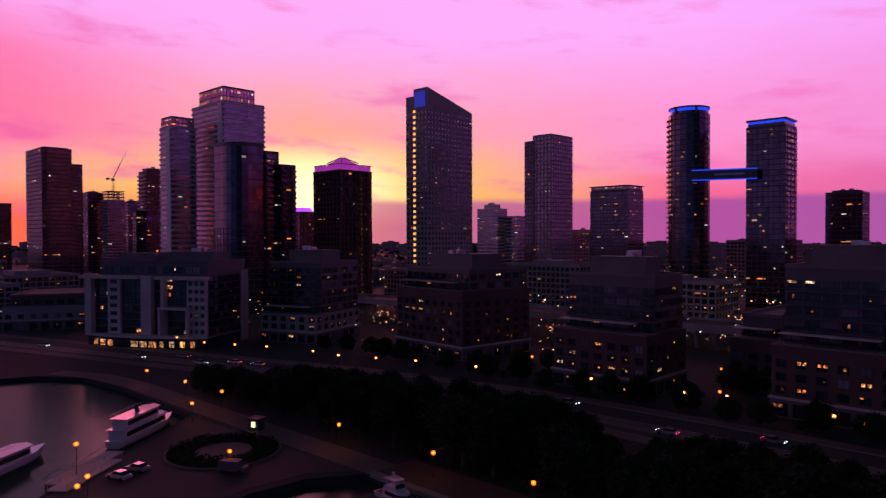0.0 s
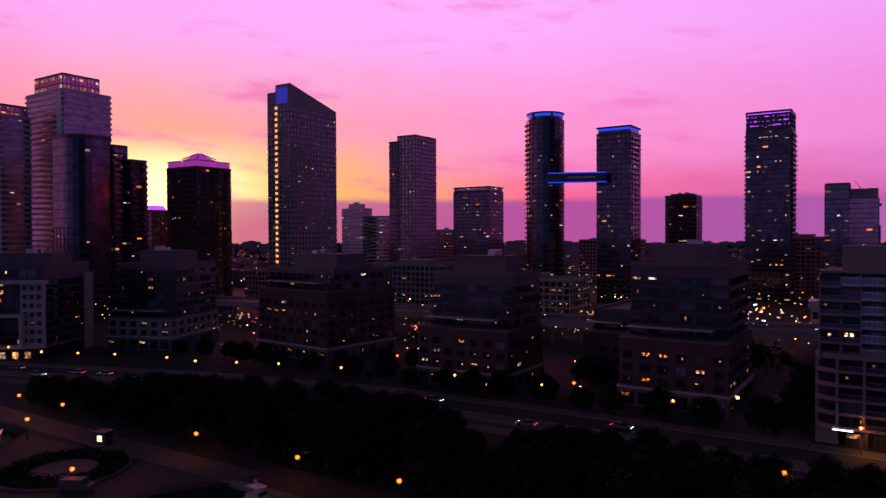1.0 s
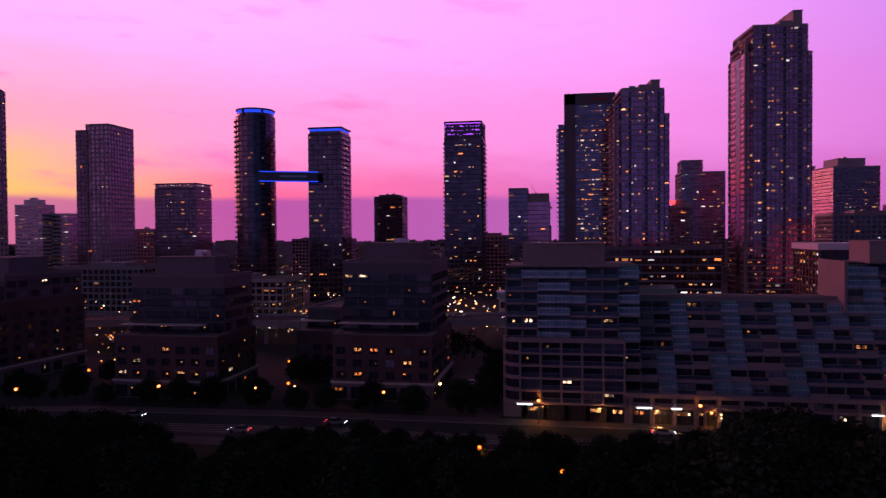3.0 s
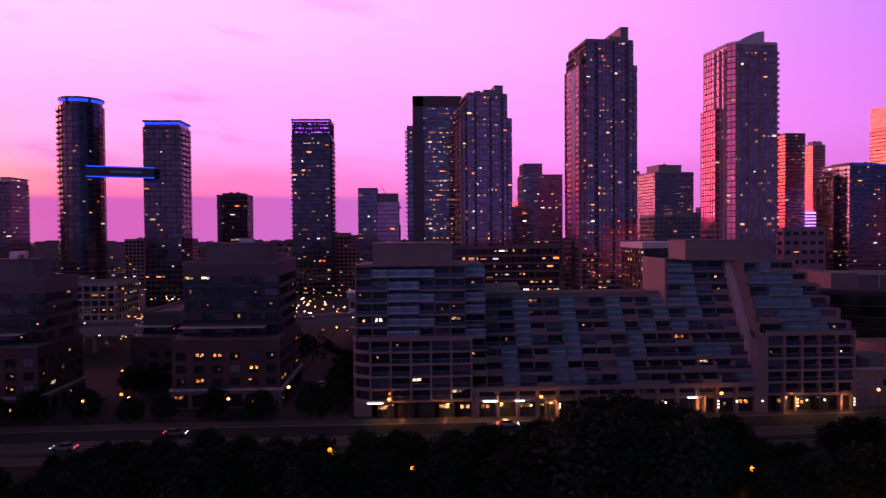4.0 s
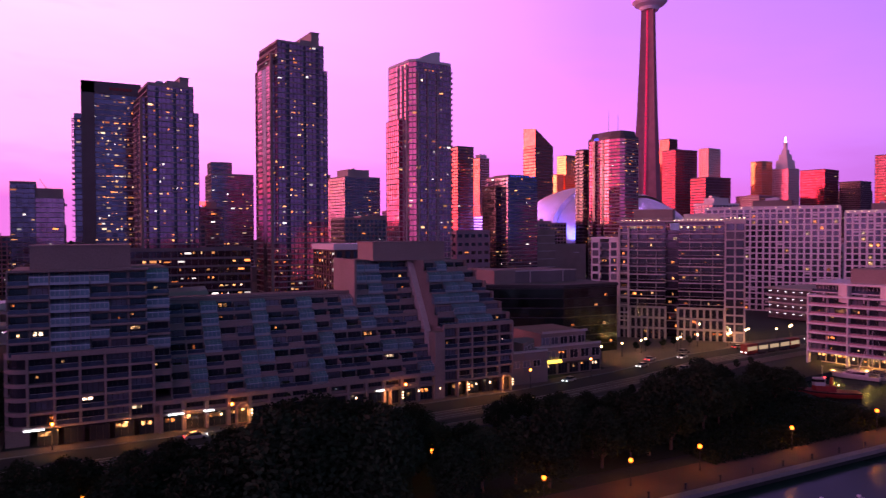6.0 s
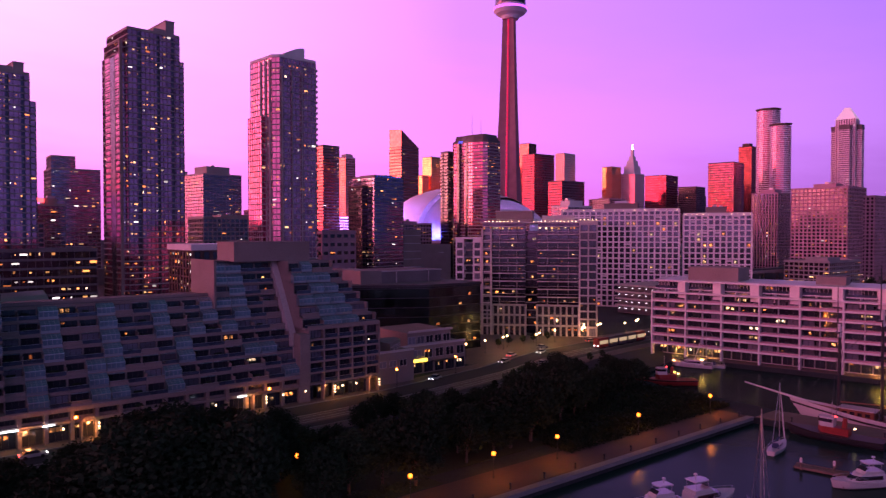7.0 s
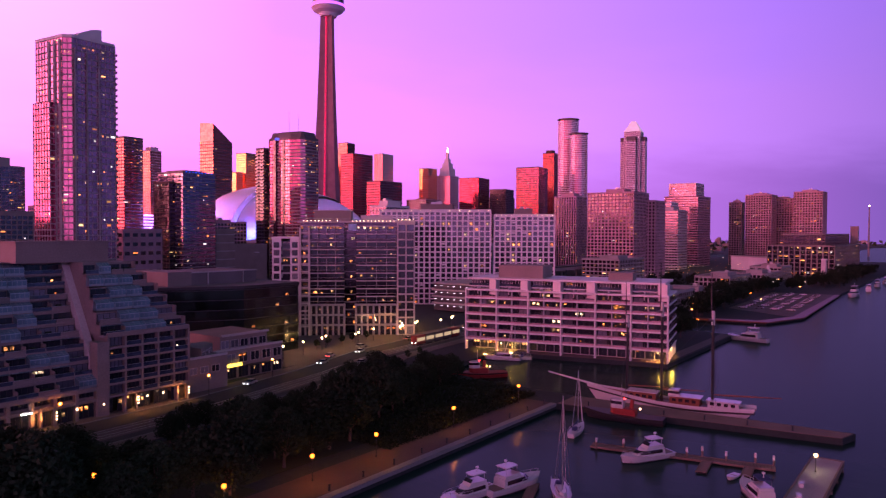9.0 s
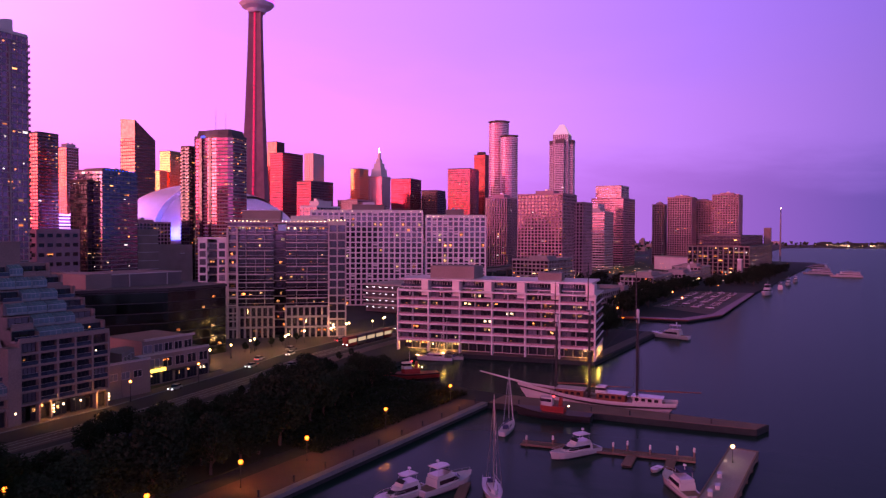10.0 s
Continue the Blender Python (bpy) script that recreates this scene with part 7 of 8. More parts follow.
for i in range(14):
    for j in range(4):
        if (i * 7 + j * 5) % 9 < 7:
            copy_thing(parked, pose(404 + i * 8.2 + (j * 7) % 3, 72 + j * 8 + 0.3 * i, LAND + 0.11, 0, 0, 90 + (i * 37 % 5) * 3))

van = thing("van", "dark parked van beside the planted ring", "van", -110, 61.3, LAND + 0.06, 30)
part("body", Shape().loft([[(x, s, z) for x, z in ((-2.6, 0.4), (-2.6, 1.9), (-2.3, 2.1), (1.2, 2.1), (1.9, 1.25), (2.6, 1.1), (2.65, 0.4))] for s in (-0.95, 0.95)]), M["dark"], van)
part("windscreen", Shape().loft([[(1.25, s, 2.03) for s in (-0.8, 0.8)] + [(1.9, s, 1.32) for s in (0.8, -0.8)], [(1.3, s, 2.05) for s in (-0.8, 0.8)] + [(1.95, s, 1.34) for s in (0.8, -0.8)]]), M["glass_near"], van)
for x in (-1.7, 1.7):
    for y in (-0.9, 0.9):
        part("wheel", Shape().tube((x, y - 0.1, 0.36), (x, y + 0.1, 0.36), 0.36, k=14), M["tyre"], van)

tram = thing("tram", "long articulated tram with lit windows on its track", "tram", 208, 158.5, LAND + 0.1, 4)
for i in range(5):
    x = -14 + i * 6.0
    part("car_body", Shape().box(x, x + 5.7, -1.25, 1.25, 0.4, 3.4).box(x + 0.1, x + 5.6, -1.1, 1.1, 3.4, 3.6), M["red_paint" if i in (0, 4) else "dark"], tram)
    for s in (-1, 1):
        part("window_band", Shape().box(x + 0.4, x + 5.3, s * 1.27 - 0.02, s * 1.27 + 0.02, 1.5, 2.8), M["lit"], tram, "lit tram windows")
    part("bogie", Shape().box(x + 1.2, x + 4.4, -1.0, 1.0, 0.0, 0.5), M["metal"], tram)
part("joints", Shape().box(-8.4, -7.9, -1.1, 1.1, 0.6, 3.3).box(-2.4, -1.9, -1.1, 1.1, 0.6, 3.3).box(3.6, 4.1, -1.1, 1.1, 0.6, 3.3).box(9.6, 10.1, -1.1, 1.1, 0.6, 3.3), M["tyre"], tram, kind="stuff")
for s in (-0.8, 0.8):
    part("headlight", Shape().box(-14.12, -14.0, s - 0.2, s + 0.2, 0.9, 1.2), M["cool_light"], tram, "lit headlight")



# ---- trees ----
def tree_model(name, label, h, crown_r, crown_z0, clumps, leaves, seed, leaf=0.42):
    """Tapered trunk, forking limbs, and a ragged crown of small leaf blades in clumps."""
    r = random.Random(seed)
    ob = thing(name, label, "tree", 0, 0, 0, 0, "park trees")
    wood = Shape().tube((0, 0, -0.2), (0.1, 0, crown_z0 + 0.2), 0.028 * h, 0.019 * h, 9)
    centres = []
    for i in range(clumps):
        a = i * 2.399 + r.uniform(-0.4, 0.4)
        f = (i + 0.5) / clumps
        z = crown_z0 + (h - crown_z0) * (0.12 + 0.8 * f)
        rad = crown_r * math.sqrt(max(0.05, 1 - (2 * f - 0.85) ** 2)) * r.uniform(0.45, 0.95)
        centres.append((math.cos(a) * rad, math.sin(a) * rad, z, crown_r * r.uniform(0.3, 0.48)))
    for i, (x, y, z, cr) in enumerate(centres):
        if i % 2 == 0:
            m = (x * 0.4, y * 0.4, crown_z0 + (z - crown_z0) * 0.45)
            wood.tube((0.05, 0, crown_z0 * 0.85), m, 0.011 * h, 0.007 * h, 6)
            wood.tube(m, (x * 0.9, y * 0.9, z), 0.007 * h, 0.002 * h, 5)
    part("trunk", wood, M["bark"], ob)
    s = Shape()
    for x, y, z, cr in centres:
        for _ in range(leaves):
            d = Vector((r.gauss(0, 1), r.gauss(0, 1), r.gauss(0, 0.8))).normalized() * cr * (r.random() ** 0.4)
            p = Vector((x, y, z)) + d
            u = Vector((r.gauss(0, 1), r.gauss(0, 1), r.gauss(0, 0.6))).normalized()
            v = u.cross(Vector((r.gauss(0, 1), r.gauss(0, 1), r.gauss(0, 1)))).normalized()
            k = leaf * r.uniform(0.6, 1.3)
            s.face([p - u * k, p + v * k * 0.55, p + u * k, p - v * k * 0.55])
    part("crown", s, M["leaf"], ob, "dense dark green crown")
    return ob


models = [tree_model("tree", "broad leafy park tree with dark crown", 13, 5.2, 2.4, 30, 130, 1),
          tree_model("tree", "tall leafy park tree with uneven crown", 15, 5.0, 2.8, 32, 130, 2),
          tree_model("tree", "round leafy park tree with low crown", 9, 4.0, 1.4, 22, 120, 3, 0.36),
          tree_model("tree", "slim young street tree", 7, 2.1, 2.2, 14, 90, 4, 0.3)]
spots = []


def plant(x, y, kind, size, turn):
    spots.append((x, y))
    m = pose(x, y, LAND, 0, 0, turn) @ Matrix.Diagonal((size, size, size * (0.9 + 0.2 * ((x * 7) % 1)), 1))
    if models[kind].get("used"):
        copy_thing(models[kind], m)
    else:
        models[kind].matrix_basis = m
        models[kind]["used"] = 1


tr = random.Random(17)


CANOPY_X = (-190, -176, -157, -137, -116, -98, -77, -66, -61, -57, -47, -38, -29, -11, 0, 10, 22, 26, 34, 43, 52, 57, 65, 75, 85, 94, 103, 116, 127, 138, 150, 160)
CANOPY_Z = (4.5, 5.3, 9.3, 10.9, 13.0, 14.2, 13.4, 11.6, 7.5, 8.5, 11.8, 13.0, 12.3, 13.3, 12.7, 13.5, 15.6, 19.6, 20.2, 17.8, 14.0, 9.0, 13.2, 14.6, 12.6, 11.2, 14.6, 17.0, 11.5, 15.6, 8.4, 3.0)


def canopy(x, y):
    """Height of the treetops: the canopy drops from the promenade towards the street."""
    return 40.7 - (42 - float(np.interp(x * 105 / y, CANOPY_X, CANOPY_Z))) * y / 105


def street_y(x):
    return float(np.interp(x, [p[0] for p in STREET], [p[1] for p in STREET]))


def grove(x0, x1, y0, y1, n, gap, low=0.72):
    tries, done = 0, 0
    while done < n and tries < n * 60:
        tries += 1
        x, y = tr.uniform(x0, x1), tr.uniform(y0, y1)
        if y > street_y(x) - 15.5 or 57 + (y - 97) * 0.45 < x < 73 + (y - 97) * 0.62 and 95 < y < 121:
            continue
        if any((x - a) ** 2 + (y - b) ** 2 < gap * gap for a, b in spots):
            continue
        if any(0 < b - y < 22 and abs(x - a * y / b) < 3.2 for a, b in PARK_LAMPS):  # open glades on the water side of the path lamps
            continue
        if x > 100 and y < 101 + max(0, x - 118) * 0.25:  # shrubs only beside the quay
            continue
        h = canopy(x, y) * tr.uniform(low, 1.0)
        if h < 3.2:
            continue
        kind = 3 if h < 4.5 else 2 if h < 9.5 else tr.choice((0, 1))
        plant(x, y, kind, h / (13, 15, 9, 7)[kind], tr.uniform(0, 360))
        done += 1


grove(-98, 24, 90, 124, 118, 4.5, 0.87)
grove(24, 66, 90, 124, 34, 5.2, 0.8)
grove(-180, -98, 86, 122, 52, 5.0, 0.85)
grove(66, 112, 119, 131, 13, 5.0, 0.85)
grove(76, 126, 93, 119, 34, 5.2, 0.72)
grove(118, 165, 106, 140, 20, 4.8, 0.85)
for x, y, s in ((-17, 158, 1.0), (-16.5, 168, 1.1), (-17, 180, 1.1), (-17, 192, 1.2), (-36, 172, 1.0), (-36, 186, 1.1)):
    plant(x, y, 2, s, x * 31)
for i in range(9):
    plant(112 + i * 8.5, 137.5 + i * 1.9 - 9, 3, 0.9 + 0.02 * (i % 5), i * 47)
for i in range(5):
    plant(168 + i * 6.3, 180.0 + (i % 2), 3, 1.1, i * 71)
for i in range(11):
    plant(-150 + i * 13.0, 152.8, 3, 0.95, i * 33)
for i in range(20):
    plant(-206 + i * 9.5 + (i * 5) % 4, 151.5 + (i * 7) % 5, 2, 0.75 + 0.06 * (i % 5), i * 53)
for i in range(16):
    plant((-133, -127, -121, -75, -70, -65)[i % 6] + (i * 3) % 5, 172 + i * 3.0, 2, 0.8 + 0.08 * (i % 4), i * 29)
plant(274, 88, 0, 1.35, 20)
plant(279, 92, 1, 1.1, 200)
plant(282, 96, 1, 0.9, 140)
for x, y in ((446, 106), (452, 112), (440, 114), (560, 100), (575, 98), (640, 96), (612, 104)):
    plant(x, y, 2, 1.2, x * 7)
plant(272, 90, 0, 0.85, 60)
far_trees = Shape()
far_spots = [(tr.uniform(400, 640), tr.uniform(112, 210), tr.uniform(6, 11)) for _ in range(70)] + [(tr.uniform(600, 850), tr.uniform(72, 96), tr.uniform(8, 13)) for _ in range(60)]
far_spots += [(tr.uniform(345, 402), tr.uniform(101, 113), tr.uniform(8, 12)) for _ in range(22)] + [(tr.uniform(405, 560), tr.uniform(107, 116), tr.uniform(8, 13)) for _ in range(34)]
far_spots += [(tr.uniform(-60, 160), tr.uniform(215, 246), tr.uniform(6, 10)) for _ in range(44)] + [(tr.uniform(330, 420), tr.uniform(112, 150), tr.uniform(5, 9)) for _ in range(16)]
for x, y, h in far_spots:
    far_trees.tube((x, y, LAND), (x, y, LAND + h * 0.5), 0.25, 0.12, 5)
    far_trees.slot(1)
    for _ in range(9):
        a, e = tr.uniform(0, 6.28), tr.uniform(0.3, 0.85)
        c = Vector((x + math.cos(a) * h * 0.28, y + math.sin(a) * h * 0.28, LAND + h * e))
        for _ in range(36):
            p = c + Vector((tr.gauss(0, 1), tr.gauss(0, 1), tr.gauss(0, 0.8))).normalized() * h * 0.2 * tr.random() ** 0.4
            u = Vector((tr.gauss(0, 1), tr.gauss(0, 1), tr.gauss(0, 0.6))).normalized()
            v = u.cross(Vector((tr.gauss(0, 1), tr.gauss(0, 1), 1))).normalized()
            k = tr.uniform(0.4, 0.8)
            far_trees.face([p - u * k, p + v * k * 0.6, p + u * k, p - v * k * 0.6])
    far_trees.slot(0)
tagged(new("far_trees", far_trees.mesh("far_trees", [M["leaf"], M["bark"]])), "leafy trees along the far quay and the expressway", "trees", kind="stuff")


def shrub_bed(name, label, area, z, n, seed, leaf=0.2, high=0.9):
    """Low planting as one mass of small blades."""
    r = random.Random(seed)
    s = Shape()
    for _ in range(n):
        x, y = area(r)
        k = leaf * r.uniform(0.6, 1.6)
        p = Vector((x, y, z + r.random() * high * (0.5 + 0.5 * noise.noise(Vector((x * 0.4, y * 0.4, 0))))))
        u = Vector((r.gauss(0, 1), r.gauss(0, 1), r.gauss(0, 1))).normalized()
        v = u.cross(Vector((r.gauss(0, 1), r.gauss(0, 1), 1))).normalized()
        s.face([p - u * k, p + v * k * 0.6, p + u * k, p - v * k * 0.6])
    return tagged(new(name, s.mesh(name, M["leaf"])), label, "shrubs", kind="stuff")


def ring_area(r):
    a, d = r.uniform(0, 2 * math.pi), math.sqrt(r.uniform(5.4 ** 2, 10.2 ** 2))
    return -122 + d * math.cos(a), 66 + d * math.sin(a)


shrub_bed("shrubs", "dark shrubs in the planted ring", ring_area, LAND + 0.2, 5000, 1, 0.22, 1.6)
shrub_bed("shrubs", "low dark shrubs along the promenade", lambda r: (r.uniform(98, 154), r.uniform(85.2, 92.5)), LAND, 11000, 2, 0.24, 1.8)
shrub_bed("shrubs", "low dark shrubs along the promenade", lambda r: (r.uniform(-96, 66), r.uniform(88, 92)), LAND, 9000, 3, 0.22, 1.5)
shrub_bed("shrubs", "ground cover between the promenade and the lawn", lambda r: (r.uniform(98, 158), r.uniform(92, 122)), LAND, 22000, 4, 0.26, 2.2)


# ---- boats and docks ----
def hull_rings(length, beam, free, draft=0.4, sheer=0.35, n=12, full=0.75, stern=0.8):
    """Sections of a hull, stern at -x, bow at +x; six points each, from keel side to deck edge."""
    rings = []
    for i in range(n + 1):
        u = i / n
        x = -length / 2 + length * u
        w = beam / 2 * (stern + (1 - stern) * min(1, u * 3)) * (1 - max(0, (u - full) / (1 - full)) ** 2 * 0.97)
        top = free * (1 + sheer * max(0, u - 0.35) ** 2 * 3)
        rake = 0.06 * length * max(0, (u - 0.8) / 0.2)
        rings.append([(x, -w * 0.55, -draft), (x + rake * 0.3, -w * 0.86, top * 0.25), (x + rake, -w, top), (x + rake, w, top), (x + rake * 0.3, w * 0.86, top * 0.25), (x, w * 0.55, -draft)])
    return rings


def rail(ob, pts, h, mat="steel"):
    s = Shape()
    for a, b in zip(pts, pts[1:]):
        s.tube((a[0], a[1], a[2] + h), (b[0], b[1], b[2] + h), 0.035, k=5)
    for p in pts:
        s.tube(p, (p[0], p[1], p[2] + h), 0.03, k=5)
    part("rail", s, M[mat], ob)


def cruiser(x, y, turn, length, label, canvas=False, bridge=True):
    ob = thing("motor_yacht", label, "boat", x, y, 0.0, turn, "moored boats")
    b, f = length * 0.3, length * 0.1
    part("hull", Shape().loft(hull_rings(length, b, f)), M["hull"], ob, smooth=False)
    part("boot_stripe", Shape().loft([[(p[0], p[1] * 1.01, p[2]) for p in ring] for ring in [[(q[1][0], q[1][1], 0.02), (q[1][0], q[1][1] * 1.03, 0.18), (q[1][0], -q[1][1] * 1.03, 0.18), (q[1][0], -q[1][1], 0.02)] for q in hull_rings(length, b * 1.0, f)]]), M["hull_dark"], ob)
    L = length
    part("cabin", Shape().prism([(-0.28 * L, -b * 0.4), (0.18 * L, -b * 0.4), (0.32 * L, -b * 0.15), (0.32 * L, b * 0.15), (0.18 * L, b * 0.4), (-0.28 * L, b * 0.4)], f * 1.0, f + 0.11 * L,
                                [(-0.27 * L, -b * 0.36), (0.1 * L, -b * 0.34), (0.15 * L, -b * 0.12), (0.15 * L, b * 0.12), (0.1 * L, b * 0.34), (-0.27 * L, b * 0.36)]), M["hull"], ob)
    part("cabin_glazing", Shape().prism([(-0.22 * L, -b * 0.402), (0.16 * L, -b * 0.402), (0.27 * L, -b * 0.16), (0.27 * L, b * 0.16), (0.16 * L, b * 0.402), (-0.22 * L, b * 0.402)], f + 0.03 * L, f + 0.085 * L,
                                        [(-0.22 * L, -b * 0.385), (0.125 * L, -b * 0.37), (0.205 * L, -b * 0.14), (0.205 * L, b * 0.14), (0.125 * L, b * 0.37), (-0.22 * L, b * 0.385)]), M["glass_black"], ob)
    if bridge:
        part("flybridge", Shape().prism([(-0.25 * L, -b * 0.34), (0.08 * L, -b * 0.3), (0.08 * L, b * 0.3), (-0.25 * L, b * 0.34)], f + 0.11 * L, f + 0.155 * L, [(-0.25 * L, -b * 0.36), (0.04 * L, -b * 0.3), (0.04 * L, b * 0.3), (-0.25 * L, b * 0.36)]), M["hull"], ob)
        part("windscreen", Shape().loft([[(0.05 * L, -b * 0.28, f + 0.155 * L), (0.05 * L, b * 0.28, f + 0.155 * L)], [(0.0, -b * 0.26, f + 0.2 * L), (0.0, b * 0.26, f + 0.2 * L)]], close=False), M["glass_black"], ob)
        part("hardtop", Shape().prism([(-0.24 * L, -b * 0.33), (0.0, -b * 0.3), (0.03 * L, 0), (0.0, b * 0.3), (-0.24 * L, b * 0.33)], f + 0.255 * L, f + 0.27 * L), M["blue_canvas" if canvas else "hull"], ob)
        posts = Shape()
        for px in (-0.22, -0.01):
            for s in (-1, 1):
                posts.tube((px * L, s * b * 0.29, f + 0.15 * L), (px * L, s * b * 0.27, f + 0.256 * L), 0.04, k=5)
        part("hardtop_posts", posts, M["steel"], ob)
        part("radar", Shape().tube((-0.15 * L, 0, f + 0.27 * L), (-0.15 * L, 0, f + 0.33 * L), 0.1, 0.05).tube((-0.15 * L, 0, f + 0.33 * L), (-0.15 * L, 0, f + 0.35 * L), 0.3, 0.25, 10), M["hull"], ob)
    part("cockpit", Shape().box(-0.47 * L, -0.28 * L, -b * 0.36, b * 0.36, f * 0.9, f + 0.02), M["timber"], ob)
    rail(ob, [(0.05 * L, -b * 0.46, f), (0.25 * L, -b * 0.42, f * 1.06), (0.42 * L, -b * 0.2, f * 1.2), (0.52 * L, 0, f * 1.3), (0.42 * L, b * 0.2, f * 1.2), (0.25 * L, b * 0.42, f * 1.06), (0.05 * L, b * 0.46, f)], 0.7)
    return ob


def sailboat(x, y, turn, length, mast, label, furled=True):
    ob = thing("sailing_boat", label, "boat", x, y, 0.0, turn, "moored boats")
    b, f, L = length * 0.28, length * 0.095, length
    part("hull", Shape().loft(hull_rings(L, b, f, full=0.5, stern=0.62)), M["hull"], ob)
    part("cabin", Shape().prism([(-0.12 * L, -b * 0.28), (0.22 * L, -b * 0.2), (0.3 * L, 0), (0.22 * L, b * 0.2), (-0.12 * L, b * 0.28)], f, f + 0.055 * L, [(-0.11 * L, -b * 0.24), (0.18 * L, -b * 0.16), (0.24 * L, 0), (0.18 * L, b * 0.16), (-0.11 * L, b * 0.24)]), M["hull"], ob)
    part("cabin_window", Shape().prism([(-0.06 * L, -b * 0.275), (0.16 * L, -b * 0.215), (0.16 * L, b * 0.215), (-0.06 * L, b * 0.275)], f + 0.02 * L, f + 0.04 * L), M["glass_black"], ob)
    part("mast", Shape().tube((0.1 * L, 0, f), (0.1 * L, 0, mast), 0.11, 0.07, 8), M["steel"], ob)
    part("boom", Shape().tube((0.1 * L, 0, f + 1.3), (-0.32 * L, 0, f + 1.25), 0.08, 0.06), M["steel"], ob)
    part("furled_sail", Shape().tube((0.08 * L, 0, f + 1.48), (-0.3 * L, 0, f + 1.38), 0.2, 0.12), M["blue_canvas"], ob, "blue furled sail")
    st = Shape()
    st.tube((0.5 * L, 0, f * 1.3), (0.1 * L, 0, mast * 0.97), 0.03, k=4).tube((-0.48 * L, 0, f), (0.1 * L, 0, mast), 0.03, k=4)
    for s in (-1, 1):
        st.tube((0.08 * L, s * b * 0.46, f), (0.1 * L, s * 0.6, mast * 0.55), 0.03, k=4).tube((0.1 * L, s * 0.6, mast * 0.55), (0.1 * L, 0, mast * 0.97), 0.03, k=4)
    st.tube((0.1 * L, -0.65, mast * 0.55), (0.1 * L, 0.65, mast * 0.55), 0.04, k=5)
    part("rigging", st, M["steel"], ob)
    if furled:
        part("furled_jib", Shape().tube((0.48 * L, 0, f * 1.3 + 0.4), (0.13 * L, 0, mast * 0.9), 0.13, 0.05), M["white"], ob)
    part("dodger", Shape().prism([(-0.2 * L, -b * 0.26), (-0.1 * L, -b * 0.22), (-0.1 * L, b * 0.22), (-0.2 * L, b * 0.26)], f, f + 0.09 * L, [(-0.2 * L, -b * 0.2), (-0.13 * L, -b * 0.18), (-0.13 * L, b * 0.18), (-0.2 * L, b * 0.2)]), M["blue_canvas"], ob)
    rail(ob, [(-0.45 * L, -b * 0.33, f), (-0.1 * L, -b * 0.46, f), (0.25 * L, -b * 0.35, f), (0.5 * L, 0, f * 1.25), (0.25 * L, b * 0.35, f), (-0.1 * L, b * 0.46, f), (-0.45 * L, b * 0.33, f)], 0.6)
    return ob


cruiser(126.0, 46.3, 150, 11.0, "white motor yacht with flybridge moored at the dock")
cruiser(117.5, 25.2, 36, 11.0, "white motor yacht with dark canvas at the small pier", canvas=True)
cruiser(98.0, 58.5, -14, 11.5, "white motor cruiser moored off the quay")
cruiser(90.5, 62.0, 165, 10.5, "white motor cruiser with pale hardtop", bridge=True)
sailboat(134.0, 64.5, 10, 9.0, 13.0, "white sailing boat with bare mast at its mooring")
sailboat(99.5, 50.5, 215, 11.0, 16.5, "sailing ketch with bare masts and blue sail cover", False)
cruiser(-80.8, 73.6, -6, 10.5, "white motor yacht with flybridge at the west quay")
cruiser(290, 66.5, 80, 15.0, "white motor yacht at the end of the far quay")
cruiser(196.5, 121.5, 110, 12.0, "white catamaran cruiser in the slip", bridge=False)
sailboat(201.0, 118.5, 110, 9.5, 14.0, "white sailing boat in the slip")
for x, y, a, L in ((540, 58, 178, 20), (600, 55, 5, 14), (655, 54, 182, 16), (700, 52, 178, 14)):
    cruiser(x, y, a, L, "white boat moored along the far quay")


def ferry(x, y, turn, length, label, decks=2):
    """Long harbour cruise boat with window rows."""
    ob = thing("cruise_boat", label, "boat", x, y, 0.0, turn, "cruise boats")
    L, b = length, length * 0.2
    part("hull", Shape().loft(hull_rings(L, b, 1.4, full=0.7, stern=0.9)), M["hull"], ob)
    z = 1.4
    for k in range(decks):
        x0, x1 = -0.44 * L + 0.04 * L * k, (0.28 - 0.12 * k) * L
        w = b * (0.44 - 0.05 * k)
        part("deckhouse", Shape().prism([(x0, -w), (x1, -w), (x1 + 0.06 * L, 0), (x1, w), (x0, w)], z, z + 1.9), M["hull"], ob)
        part("window_band", Shape().prism([(x0 + 0.5, -w - 0.03), (x1 - 0.2, -w - 0.03), (x1 + 0.055 * L, 0), (x1 - 0.2, w + 0.03), (x0 + 0.5, w + 0.03)], z + 0.6, z + 1.5), M["glass_black"], ob)
        part("deck_roof", Shape().prism([(x0 - 0.5, -w - 0.3), (x1 + 0.4, -w - 0.3), (x1 + 0.08 * L, 0), (x1 + 0.4, w + 0.3), (x0 - 0.5, w + 0.3)], z + 1.9, z + 2.05), M["hull"], ob)
        z += 2.05
    rail(ob, [(-0.42 * L, -b * 0.36, z), (0.1 * L, -b * 0.36, z), (0.1 * L, b * 0.36, z), (-0.42 * L, b * 0.36, z), (-0.42 * L, -b * 0.36, z)], 0.9)
    part("funnel", Shape().tube((-0.1 * L, 0, z), (-0.12 * L, 0, z + 1.6), 0.5, 0.4, 10), M["hull_dark"], ob)
    return ob


ferry(-149.8, 62.3, 126, 21, "white two-deck cruise boat moored at the west pier", 2)
ferry(-143.5, 33.5, 126, 22, "long white cruise boat with dark window band", 1)
